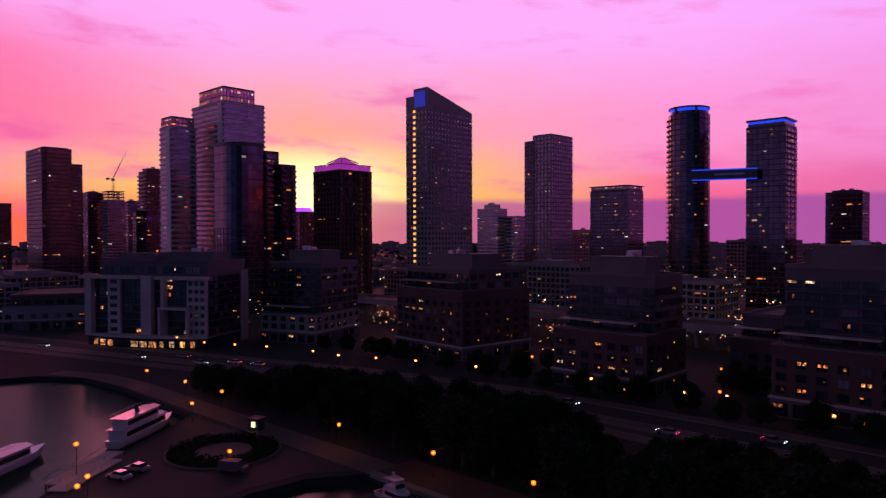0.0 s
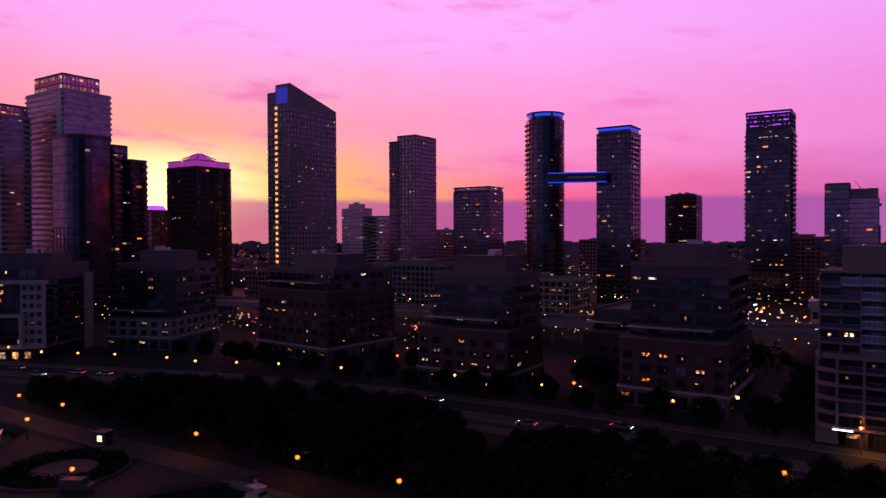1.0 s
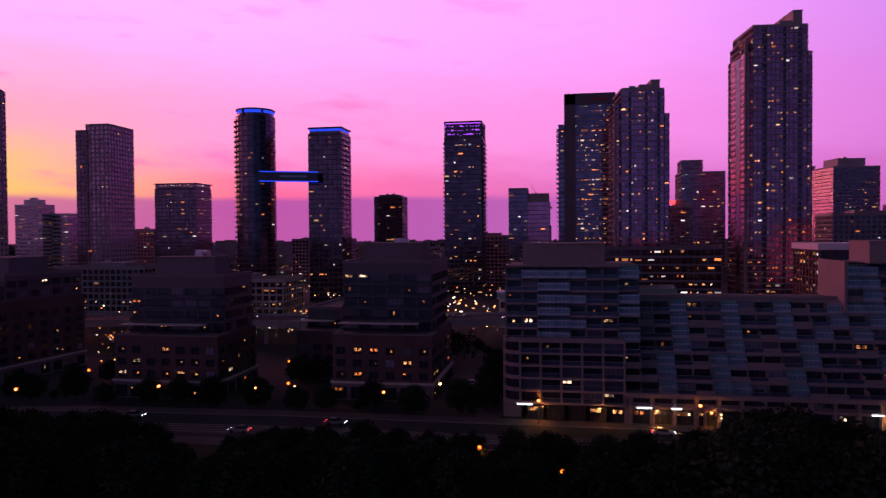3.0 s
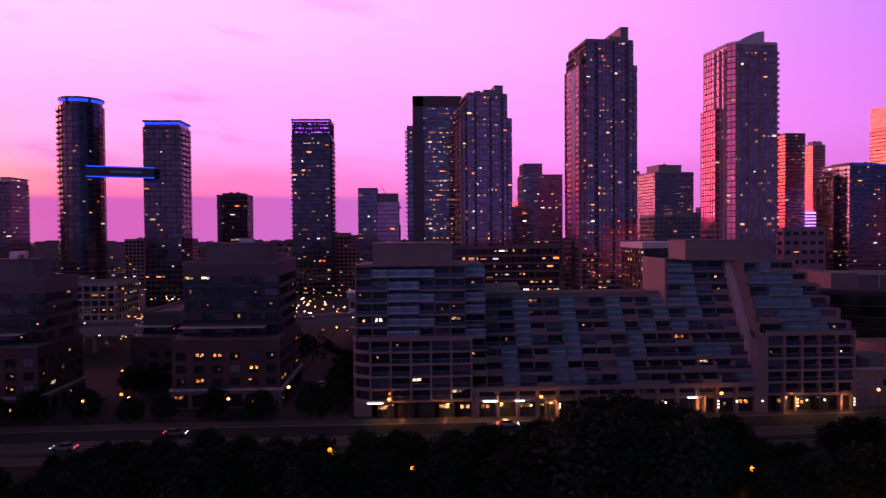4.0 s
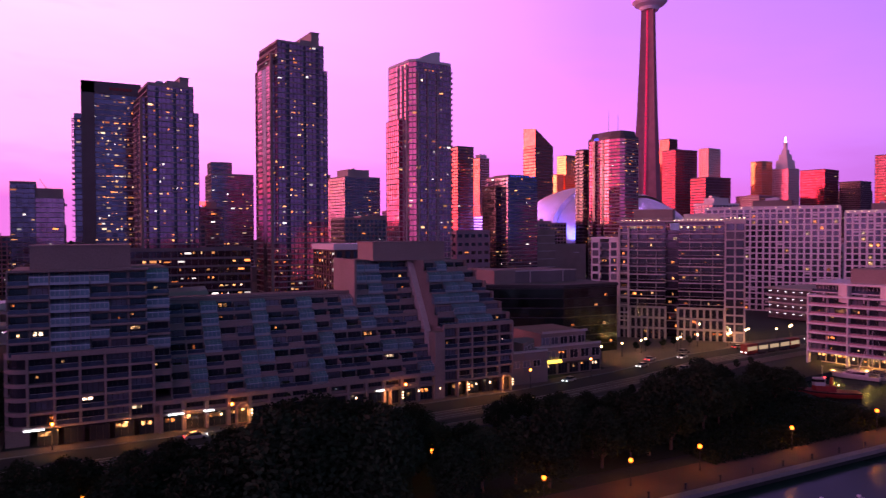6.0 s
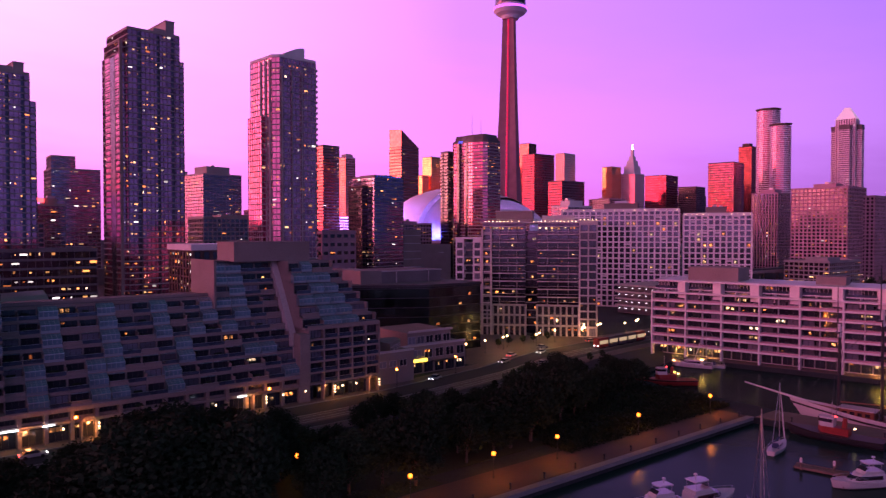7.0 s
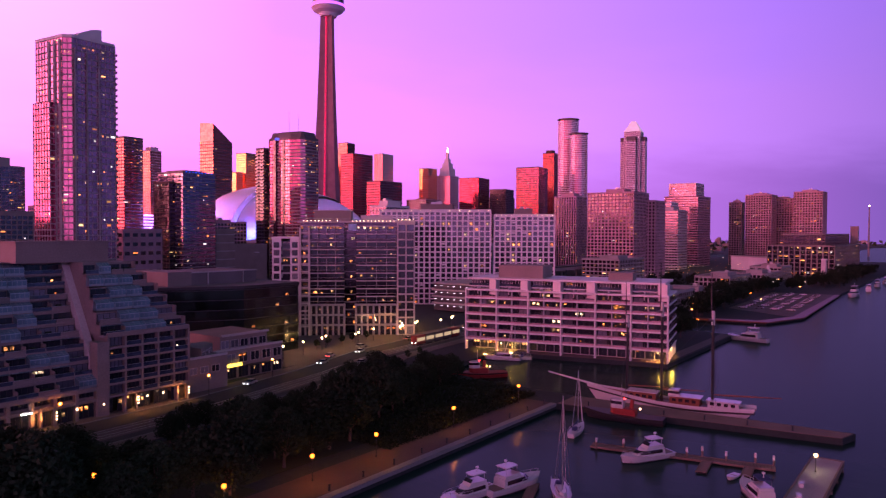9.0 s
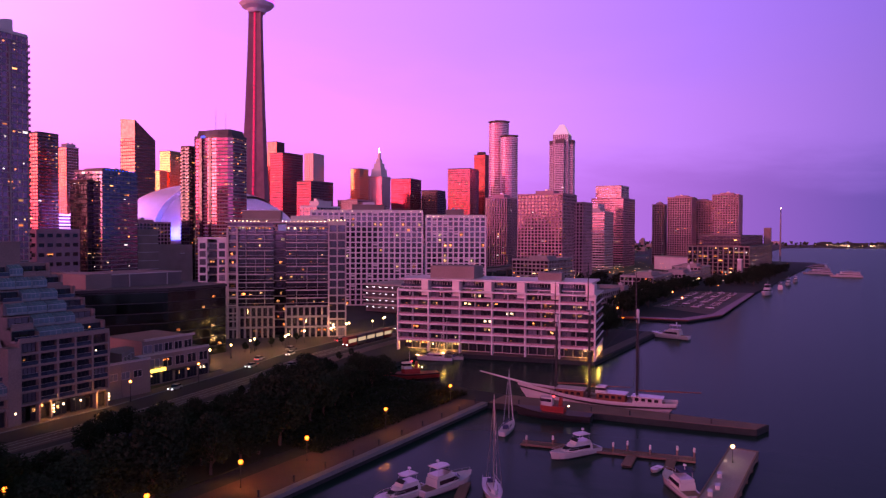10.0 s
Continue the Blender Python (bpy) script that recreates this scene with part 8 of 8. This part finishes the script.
for x, y, a in ((860, 42, 100), (815, 14, 96), (1010, 50, 60)):
    ferry(x, y, a, 28, "distant harbour ferry with pale upper decks", 2)


def tall_ship():
    ob = thing("tall_ship", "white three-masted sailing ship with bare dark masts and red deckhouses", "ship", 165.8, 56.0, 0.0, 96.6)
    L, b = 34.0, 6.8
    rings = []
    for i in range(19):
        u = i / 18
        x = -L / 2 + L * u
        w = b / 2 * math.sin(math.pi * min(1, 0.16 + u * 0.86)) ** 0.55 if u < 0.97 else 0.25
        top = 1.55 + 2.6 * abs(u - 0.35) ** 2 * 1.75
        rk = 3.0 * max(0, u - 0.85) / 0.15 - 2.2 * max(0, 0.12 - u) / 0.12
        rings.append([(x, -w * 0.5, -0.6), (x + rk * 0.4, -w * 0.9, top * 0.35), (x + rk, -w, top), (x + rk, w, top), (x + rk * 0.4, w * 0.9, top * 0.35), (x, w * 0.5, -0.6)])
    part("hull", Shape().loft(rings), M["hull"], ob)
    band = [[(p[2][0], p[2][1] * 1.015, p[2][2] - 0.62), (p[2][0], p[2][1] * 1.015, p[2][2] - 0.22), (p[3][0], p[3][1] * 1.015, p[3][2] - 0.22), (p[3][0], p[3][1] * 1.015, p[3][2] - 0.62)] for p in rings]
    part("dark_stripe", Shape().loft(band), M["hull_dark"], ob)
    part("deck", Shape().loft([[(p[2][0], p[2][1] * 0.93, p[2][2] + 0.02), (p[3][0], p[3][1] * 0.93, p[3][2] + 0.02), (p[3][0], p[3][1] * 0.93, p[3][2] + 0.06), (p[2][0], p[2][1] * 0.93, p[2][2] + 0.06)] for p in rings[1:-1]]), M["varnish"], ob)
    part("bulwark", Shape().loft([[(p[2][0], p[2][1], p[2][2]), (p[2][0], p[2][1], p[2][2] + 0.6), (p[2][0], p[2][1] * 0.97, p[2][2] + 0.6), (p[2][0], p[2][1] * 0.97, p[2][2])] for p in rings]), M["hull"], ob)
    part("bulwark", Shape().loft([[(p[3][0], p[3][1], p[3][2]), (p[3][0], p[3][1], p[3][2] + 0.6), (p[3][0], p[3][1] * 0.97, p[3][2] + 0.6), (p[3][0], p[3][1] * 0.97, p[3][2])] for p in rings]), M["hull"], ob)
    part("bowsprit", Shape().tube((L / 2 - 1, 0, 3.5), (L / 2 + 13.5, 0, 5.9), 0.32, 0.16, 10), M["hull"], ob, "long white bowsprit")
    for x, w, h, m in ((6.0, 3.4, 1.9, "varnish"), (-4.0, 3.4, 1.8, "varnish"), (-12.5, 3.0, 1.6, "hull")):
        part("deckhouse", Shape().box(x - 3.4, x + 3.4, -w / 2, w / 2, 1.5, 1.7 + h), M[m], ob)
        part("deckhouse_roof", Shape().box(x - 3.7, x + 3.7, -w / 2 - 0.25, w / 2 + 0.25, 1.7 + h, 1.9 + h), M["hull"], ob)
        for i in range(4):
            part("porthole", Shape().box(x - 2.6 + i * 1.5, x - 1.7 + i * 1.5, w / 2, w / 2 + 0.05, 2.4, 3.1), M["glass_black"], ob)
    part("wheelhouse", Shape().prism(rect(2.6, 2.8, -1.5, 0), 3.3, 5.0, rect(2.3, 2.5, -1.5, 0)), M["hull"], ob)
    part("wheelhouse_glazing", Shape().prism(rect(2.66, 2.86, -1.5, 0), 4.1, 4.7), M["glass_black"], ob)
    for x, h in ((9.9, 30.0), (1.6, 35.0), (-10.0, 33.0)):
        mast = part("mast", Shape().tube((x, 0, 1.8), (x, 0, h * 0.72), 0.36, 0.28, 10).tube((x + 0.4, 0, h * 0.66), (x + 0.4, 0, h), 0.18, 0.08, 8), M["hull_dark"], ob)
        part("mast_doubling", Shape().tube((x, 0, h * 0.63), (x, 0, h * 0.73), 0.42, 0.38, 10), M["hull"], mast, "white painted mast doubling")
        part("crosstrees", Shape().box(x - 0.2, x + 0.8, -1.4, 1.4, h * 0.66, h * 0.67), M["hull_dark"], mast)
        part("gaff_boom", Shape().tube((x - 0.3, 0, 4.6), (x - 10.0, 0, 5.2), 0.16, 0.1), M["varnish"], mast)
        st = Shape()
        for s in (-1, 1):
            for dx in (-1.2, -0.4, 0.6):
                st.tube((x + dx, s * b * 0.47, 2.3), (x, s * 0.3, h * 0.68), 0.035, k=4)
        st.tube((x, 0, h * 0.7), (min(L / 2 + 8, x + 16), 0, 4.5 if x < 10 else 7.2), 0.035, k=4)
        part("rigging", st, M["hull_dark"], mast)
    part("spanker_boom", Shape().tube((-12, 0, 4.6), (-L / 2 - 7.5, 0, 5.4), 0.18, 0.1), M["varnish"], ob)
    return ob


tall_ship()


def tug(x, y, turn, label, L=17.0, hullm="hull_dark"):
    ob = thing("tug_boat", label, "boat", x, y, 0.0, turn, "moored boats")
    b = L * 0.28
    part("hull", Shape().loft(hull_rings(L, b, 1.5, full=0.62, stern=0.75)), M[hullm], ob)
    part("fender", Shape().loft([[(q[2][0], q[2][1] * 1.05, q[2][2] - 0.35), (q[2][0], q[2][1] * 1.05, q[2][2] - 0.05), (q[3][0], q[3][1] * 1.05, q[3][2] - 0.05), (q[3][0], q[3][1] * 1.05, q[3][2] - 0.35)] for q in hull_rings(L, b, 1.5, full=0.62, stern=0.75)]), M["tyre"], ob)
    part("deckhouse", Shape().prism([(-0.14 * L, -b * 0.26), (0.15 * L, -b * 0.26), (0.2 * L, 0), (0.15 * L, b * 0.26), (-0.14 * L, b * 0.26)], 1.4, 2.9), M["red_paint"], ob)
    part("wheelhouse", Shape().prism([(0.02 * L, -b * 0.25), (0.17 * L, -b * 0.22), (0.2 * L, 0), (0.17 * L, b * 0.22), (0.02 * L, b * 0.25)], 2.9, 4.8), M["hull"], ob)
    part("wheelhouse_glazing", Shape().prism([(0.03 * L, -b * 0.255), (0.172 * L, -b * 0.225), (0.203 * L, 0), (0.172 * L, b * 0.225), (0.03 * L, b * 0.255)], 3.8, 4.5), M["glass_black"], ob)
    part("funnel", Shape().tube((-0.08 * L, 0, 2.9), (-0.09 * L, 0, 4.9), 0.5, 0.42, 12), M["red_paint"], ob)
    part("mast", Shape().tube((0.05 * L, 0, 4.8), (0.05 * L, 0, 8.0), 0.09, 0.05), M["steel"], ob)
    part("deck_lamp", Shape().box(0.0, 0.35, -0.2, 0.2, 4.8, 5.1), M["red_light"], ob, "red deck lamp")
    part("deck_lamp", Shape().box(-0.2 * L, -0.2 * L + 0.3, -0.2, 0.2, 2.9, 3.2), M["white_light"], ob, "white deck lamp")
    return ob


tug(149.2, 60.0, 98, "black-hulled tug with red deckhouse beside the pier")
tug(168.5, 112.0, 140, "red and white fire tug with deck lamps in the slip", 16.0, "red_paint")


# floating docks: plank decks on floats, with piles
def dock(a, b, width, label, planks=True):
    a, b = Vector(a), Vector(b)
    d = (b - a)
    ob = thing("dock", label, "dock", a.x, a.y, 0.0, math.degrees(math.atan2(d.y, d.x)), "floating docks")
    L = d.length
    part("float", Shape().box(0.1, L - 0.1, -width / 2 + 0.15, width / 2 - 0.15, -0.3, 0.32), M["tyre"], ob)
    n = max(2, int(L / 0.6))
    for i in range(n):
        block("plank", ob, "timber", L * (i + 0.5) / n, 0, 0.32, L / n - 0.05, width, 0.1)
    part("edge_beam", Shape().box(0, L, -width / 2 - 0.1, -width / 2, 0.15, 0.5), M["timber"], ob)
    part("edge_beam", Shape().box(0, L, width / 2, width / 2 + 0.1, 0.15, 0.5), M["timber"], ob)
    return ob


dock((127.0, 58.0), (134.0, 26.0), 2.4, "long floating timber dock")
dock((128.6, 49.5), (121.5, 48.6), 1.6, "short floating finger dock")
dock((131.5, 37.0), (124.0, 36.0), 1.6, "short floating finger dock")
dock((133.0, 30.0), (126.5, 29.2), 1.5, "short floating finger dock")
dock((101.5, 56.5), (93.5, 53.5), 1.5, "short floating finger dock by the cruisers")
for x, y in ((126.0, 56.5), (128.6, 52.0), (130.6, 40.5), (133.0, 38.4), (132.6, 34.0), (134.8, 29.5), (135.2, 26.5)):
    ob = thing("mooring_pile", "dark mooring pile with white cap", "pile", x, y, -2.0, 0, "mooring piles")
    part("shaft", Shape().tube((0, 0, 0), (0, 0, 3.4), 0.2, 0.19, 10), M["timber"], ob)
    part("cap", Shape().tube((0, 0, 3.4), (0, 0, 4.2), 0.22, 0.2, 10), M["white"], ob, "white cap")
dinghy = thing("dinghy", "small pale dinghy tied to the finger dock", "boat", 125.5, 31.0, 0.0, 170, "moored boats")
part("hull", Shape().loft(hull_rings(3.4, 1.5, 0.45, 0.15)), M["hull"], dinghy)
part("thwart", Shape().box(-0.2, 0.1, -0.6, 0.6, 0.46, 0.5), M["timber"], dinghy)
pier = thing("small_pier", "concrete pier with two lamps at the marina edge", "pier", 0, 0, 0)
part("deck", Shape().box(84, 142, 16.6, 21.2, 0.6, 1.3), M["concrete"], pier)
part("edge", Shape().box(84, 142.2, 16.3, 16.6, 0.4, 1.42).box(84, 142.2, 21.2, 21.5, 0.4, 1.42).box(141.9, 142.2, 16.6, 21.2, 0.4, 1.42), M["timber"], pier)
for i in range(9):
    part("pile", Shape().tube((88 + i * 6.5, 16.4, -2), (88 + i * 6.5, 16.4, 0.6), 0.25, k=8).tube((88 + i * 6.5, 21.4, -2), (88 + i * 6.5, 21.4, 0.6), 0.25, k=8), M["timber"], pier)
for x, y in ((114.5, 20), (118, 19.5), (124, 20.2)):
    ob = thing("dock_box", "pale storage box on the small pier", "box", x, y, 1.3, 10)
    part("body", Shape().box(-0.7, 0.7, -0.35, 0.35, 0, 0.6), M["hull"], ob)
    part("lid", Shape().box(-0.75, 0.75, -0.4, 0.4, 0.6, 0.7), M["hull"], ob)
gang = thing("gangway", "pale ramp beside the west pier", "ramp", -131.5, 44.5, 0.4, 127)
part("deck", Shape().box(-9, 9, -1.6, 1.6, 0.9, 1.1), M["pale"], gang)
rail(gang, [(-9, -1.6, 1.1), (-3, -1.6, 1.1), (3, -1.6, 1.1), (9, -1.6, 1.1)], 0.9)
rail(gang, [(-9, 1.6, 1.1), (-3, 1.6, 1.1), (3, 1.6, 1.1), (9, 1.6, 1.1)], 0.9)
part("float", Shape().box(-9, 9, -1.2, 1.2, -0.4, 0.9), M["timber"], gang)

bollard = thing("bollard", "dark iron mooring bollard on the quay", "bollard", 147, 79.4, LAND + 0.06, 0, "quay bollards")
part("post", spun([(0.22, 0), (0.2, 0.1), (0.15, 0.2), (0.15, 0.75), (0.22, 0.85), (0.2, 1.0), (0.05, 1.05)], 12), M["metal"], bollard)
for i in range(1, 16):
    copy_thing(bollard, pose(147 - i * 7.8, 79.4, LAND + 0.06))
for i in range(6):
    copy_thing(bollard, pose(151.5 + i * 1.3, 70 - i * 8.5, LAND + 0.1))
hut = thing("ticket_hut", "small lit ticket hut by the west quay", "hut", -131, 78.5, LAND + 0.05, 20)
part("wall", Shape().box(-1.3, 1.3, -1.1, 1.1, 0, 2.4), M["dark"], hut)
part("roof", Shape().box(-1.6, 1.6, -1.4, 1.4, 2.4, 2.6), M["metal"], hut)
part("lit_panel", Shape().box(-0.5, 0.5, -1.15, -1.1, 0.7, 1.9), lamp_glow("panel_light", (0.9, 0.85, 0.4), 1.6), hut, "lit display panel")



gang = thing("gangway", "pale sloping boarding ramp on the west pier", "ramp", -126.5, 43.0, LAND, 128)
part("ramp_deck", Shape().box(-8, 8, -1.7, 1.7, 0.2, 0.45), M["pale"], gang)
for sy in (-1.7, 1.7):
    part("handrail", Shape().tube((-8, sy, 1.4), (8, sy, 1.4), 0.05, k=5), M["steel"], gang)
    for i in range(6):
        part("rail_post", Shape().tube((-7.8 + i * 3.1, sy, 0.4), (-7.8 + i * 3.1, sy, 1.4), 0.04, k=5), M["steel"], gang)
for sx in (-6, 6):
    part("support", Shape().box(sx - 0.3, sx + 0.3, -1.4, 1.4, 0.0, 0.2), M["metal"], gang)
# ---- middle distance and far city ----
t = tower("parking_block", "long low block with lit windows behind the expressway", 30, 375, 96, 22, 34, frame="far_wall", glass="glass_black", lit=0.34, band=1.1, floor=4, pent=None)
t = tower("brick_block", "brick block with pale roof edge and lit windows", 90, 245, 22, 24, 36, frame="brick", glass="glass_black", lit=0.4, fin=1.2, pent=None)
part("roof_edge", Shape().box(-11.8, 11.8, -12.8, 12.4, 35, 37), M["white"], t)
shed = thing("station_shed", "long pale hall with curved roof beyond the expressway", "building", 18, 305, LAND, 4)
part("wall", Shape().box(-45, 30, 0, 22, 0, 13), M["pale"], shed)
part("roof", Shape().loft([[(x, y, 13 + 5 * math.sin(math.pi * (y + 1) / 24) * (0.5 + (x + 45) / 150)) for y in (-1, 5, 11, 17, 23)] + [(x, 23, 12.6), (x, -1, 12.6)] for x in (-46, -20, 5, 31)]), M["steel"], shed)
windows(shed, (-45, 0), (30, 0), [4, 8.5], 3.0, 2.8, 18, 0.12, "metal", 1)
t = tower("office_block", "pale banded office block behind the shop building", 247, 441, 30, 22, 43, turn=GRID, frame="tan_brick", glass="glass_black", lit=0.05, band=3.6, fin=2.0, bay=6.0, floor=6.0, pent=None)
for x, y, w, d, h, lab in ((-150, 300, 60, 24, 22, "low dark block beside the expressway"), (-230, 330, 50, 26, 26, "low dark block beside the expressway"), (-330, 330, 60, 30, 20, "low dark block beside the expressway"), (-440, 240, 50, 40, 24, "low dark block on the west side"), (-480, 130, 60, 40, 20, "low lit block near the west basin"), (-600, 120, 70, 40, 26, "low lit block near the west basin"), (-420, 90, 40, 30, 18, "low lit block near the west basin"),
                           (360, 130, 40, 30, 12, "low pavilion in the waterfront park"), (408, 128, 26, 34, 9, "low pink stucco pavilion on the quay"), (540, 142, 60, 24, 11, "low theatre hall behind the quay"), (615, 135, 60, 24, 10, "low theatre hall behind the quay"), (690, 140, 44, 26, 12, "low dark block by the park"), (520, 220, 50, 30, 22, "dark mid-rise block by the park"), (450, 290, 60, 30, 30, "mid-rise block beside the expressway"), (560, 340, 60, 40, 36, "mid-rise block beside the expressway"),
                           (-60, 560, 60, 30, 40, "plain mid-rise block in the second row"), (-210, 600, 50, 30, 38, "plain mid-rise block in the second row"), (60, 500, 30, 24, 48, "plain mid-rise block in the second row"), (190, 480, 50, 30, 52, "plain mid-rise block in the second row"), (250, 540, 40, 26, 60, "plain mid-rise block in the second row"), (-360, 560, 50, 26, 46, "plain mid-rise block in the second row"), (370, 520, 40, 26, 50, "plain mid-rise block in the second row"), (880, 600, 50, 40, 70, "plain mid-rise block downtown"), (760, 540, 50, 40, 60, "plain mid-rise block downtown"), (820, 430, 50, 40, 55, "plain mid-rise block downtown"), (930, 450, 50, 40, 80, "plain mid-rise block downtown"), (1080, 680, 50, 40, 105, "plain office block downtown"), (900, 710, 40, 40, 95, "plain office block downtown")):
    tower("city_block", lab, x, y, w, d, h, frame="concrete" if y < 500 else "tan_brick", glass="glass_black", lit=0.16 if y < 320 else 0.1, band=0.9, fin=0.7, pent=(0.4, 0.5, 2.5), kit=1)

fr = random.Random(77)
houses, panes, lights = Shape(), Shape(), Shape()
for _ in range(1500):
    a = radians(fr.uniform(-88, 88))
    d = fr.uniform(650, 3600) if fr.random() < 0.75 else fr.uniform(600, 1500)
    x, y = math.sin(a) * d, math.cos(a) * d
    if y < 330 or (x > 1150 and y < 200):
        continue
    w, dd = fr.uniform(10, 42), fr.uniform(10, 34)
    h = fr.uniform(4, 15) if fr.random() < 0.9 else fr.uniform(18, 34)
    if fr.random() < 0.03 and d > 1500:
        h = fr.uniform(45, 80)
    houses.box(x - w / 2, x + w / 2, y - dd / 2, y + dd / 2, LAND, LAND + h)
    houses.box(x - w / 5, x + w / 5, y - dd / 5, y + dd / 5, LAND + h, LAND + h + fr.uniform(1, 3))
    if d < 2200:
        for _ in range(fr.randint(1, 5)):
            k = fr.uniform(0.7, 1.5)
            z = LAND + fr.uniform(2, h - 1.5)
            if fr.random() < 0.6:
                px = x + fr.uniform(-0.45, 0.45) * w
                panes.face([(px - k, y - dd / 2 - 0.1, z), (px + k, y - dd / 2 - 0.1, z), (px + k, y - dd / 2 - 0.1, z + k), (px - k, y - dd / 2 - 0.1, z + k)])
            else:
                s, py = (-1 if x > 0 else 1), y + fr.uniform(-0.45, 0.45) * dd
                px = x + s * (w / 2 + 0.1)
                panes.face([(px, py - k, z), (px, py + k, z), (px, py + k, z + k), (px, py - k, z + k)])
tagged(new("far_city", houses.mesh("far_city", M["far_wall"])), "low far city blocks out to the horizon", "city", kind="stuff")
tagged(new("far_windows", panes.mesh("far_windows", M["lit_far"])), "lit windows of the far city", "windows", kind="stuff")
for _ in range(2300):
    c = fr.choice(((-170, 640, 60, 260), (-60, 330, 40, 60), (-330, 420, 60, 80), (0, 1200, 900, 600), (-500, 420, 160, 160), (560, 190, 160, 50), (760, 150, 150, 90), (-150, 260, 30, 14), (-115, 290, 40, 60), (-110, 320, 50, 120), (-150, 420, 60, 160), (-30, 300, 50, 60), (-150, 215, 50, 40), (-310, 200, 70, 60), (-240, 230, 60, 60), (-299, 694, 14, 300), (-424, 586, 26, 50), (-529, 470, 40, 40), (-237, 562, 18, 180), (-420, 122, 50, 30), (792, 438, 60, 60), (959, 212, 120, 60), (635, 236, 60, 40)))
    x, y = fr.gauss(c[0], c[2]), fr.gauss(c[1], c[3] * 0.5)
    if y < (150 if x < -110 else 232) and x < 300 or y < 78:
        continue
    k, z = fr.uniform(0.18, 0.4) * (0.6 if 280 < x < 900 and y < 300 else 0.5 if y < 260 else 1), LAND + fr.uniform(2.5, 8)
    lights.prism(circle(x, y, k, 6), z, z + k * 1.6)
tagged(new("far_street_lights", lights.mesh("far_street_lights", lit_windows("street_light_globes", WARM[:5] + [(1.0, 0.9, 0.75)], 6.0))), "street lights and lamps of the city behind", "lights", kind="stuff")

# woods and far shore
woods = Shape()
for _ in range(5200):
    a = radians(fr.uniform(-88, 96))
    d = fr.uniform(800, 3900)
    x, y = math.sin(a) * d, math.cos(a) * d
    if y < 430 and not (x > 2680 and y > -500):
        continue
    k = fr.uniform(5, 11)
    p = Vector((x, y, LAND + fr.uniform(2, 9)))
    u = Vector((fr.gauss(0, 1), fr.gauss(0, 1), fr.gauss(0, 0.5))).normalized()
    v = u.cross(Vector((fr.gauss(0, 0.4), fr.gauss(0, 0.4), 1))).normalized().cross(u)
    woods.face([p - u * k, p - v * k * 0.5, p + u * k, p + v * k * 0.8])
tagged(new("far_woods", woods.mesh("far_woods", M["leaf"])), "dark far woods between the houses", "woods", kind="stuff")
sheds, glints = Shape(), Shape()
for i in range(60):
    x, y = fr.uniform(2700, 3300), fr.uniform(-420, 160)
    w = fr.uniform(15, 50)
    sheds.box(x - 10, x + 10, y - w / 2, y + w / 2, LAND, LAND + fr.uniform(6, 16))
for i in range(80):
    x, y = fr.uniform(2665, 2720), fr.choice((fr.gauss(-60, 40), fr.uniform(-350, 150), fr.gauss(60, 20)))
    z = LAND + fr.uniform(3, 10)
    glints.prism(circle(x, y, fr.uniform(0.3, 0.7), 6), z, z + 1.6)
tagged(new("far_sheds", sheds.mesh("far_sheds", M["earth"])), "low dark sheds on the far shore", "sheds", kind="stuff")
tagged(new("far_shore_lights", glints.mesh("far_shore_lights", M["white_light"])), "white lights along the far shore", "lights", kind="stuff")

sail = thing("sculpture", "white sail-shaped canopy in the waterfront park", "sculpture", 622, 124, LAND, 35)
part("sail", Shape().loft([[(x, y, 0), (x, y + 1.2, 0), (x * 0.55 + 3, y + 1.2, hh), (x * 0.55 + 3, y, hh)] for x, y, hh in ((-12, 0, 3), (-8, 1.2, 5.5), (-3, 2, 10), (2, 2.2, 15), (6, 2, 14), (9, 1, 9))]), M["white"], sail, smooth=False)
pylon = thing("pylon", "tapered white pylon on the waterfront", "pylon", 661, 93, LAND)
part("shaft", Shape().prism(rect(9, 4), 0, 19, rect(7, 3)), M["pale"], pylon)
part("cap", Shape().prism(rect(7.6, 3.6), 19, 19.8), M["white"], pylon)
hall = thing("long_hall", "long white low hall with window bands near the terminal", "building", 820, 176, LAND, 48)
part("wall", Shape().box(-42, 42, -9, 9, 0, 15), M["white"], hall)
for z in (3, 8):
    part("window_band", Shape().box(-41, 41, -9.2, -8.9, z, z + 2.6), M["glass_black"], hall)
part("roof", Shape().box(-43, 43, -10, 10, 15, 15.8), M["pale"], hall)
boardwalk = setting("boardwalk", sheet([(301, 108), (338, 110), (345, 71), (376, 61), (530, 65), (530, 68), (378, 66), (350, 76), (342, 114), (301, 113)], LAND - 0.4, LAND + 0.14), M["varnish"], "red-brown timber boardwalk on the far quay", "pavement")
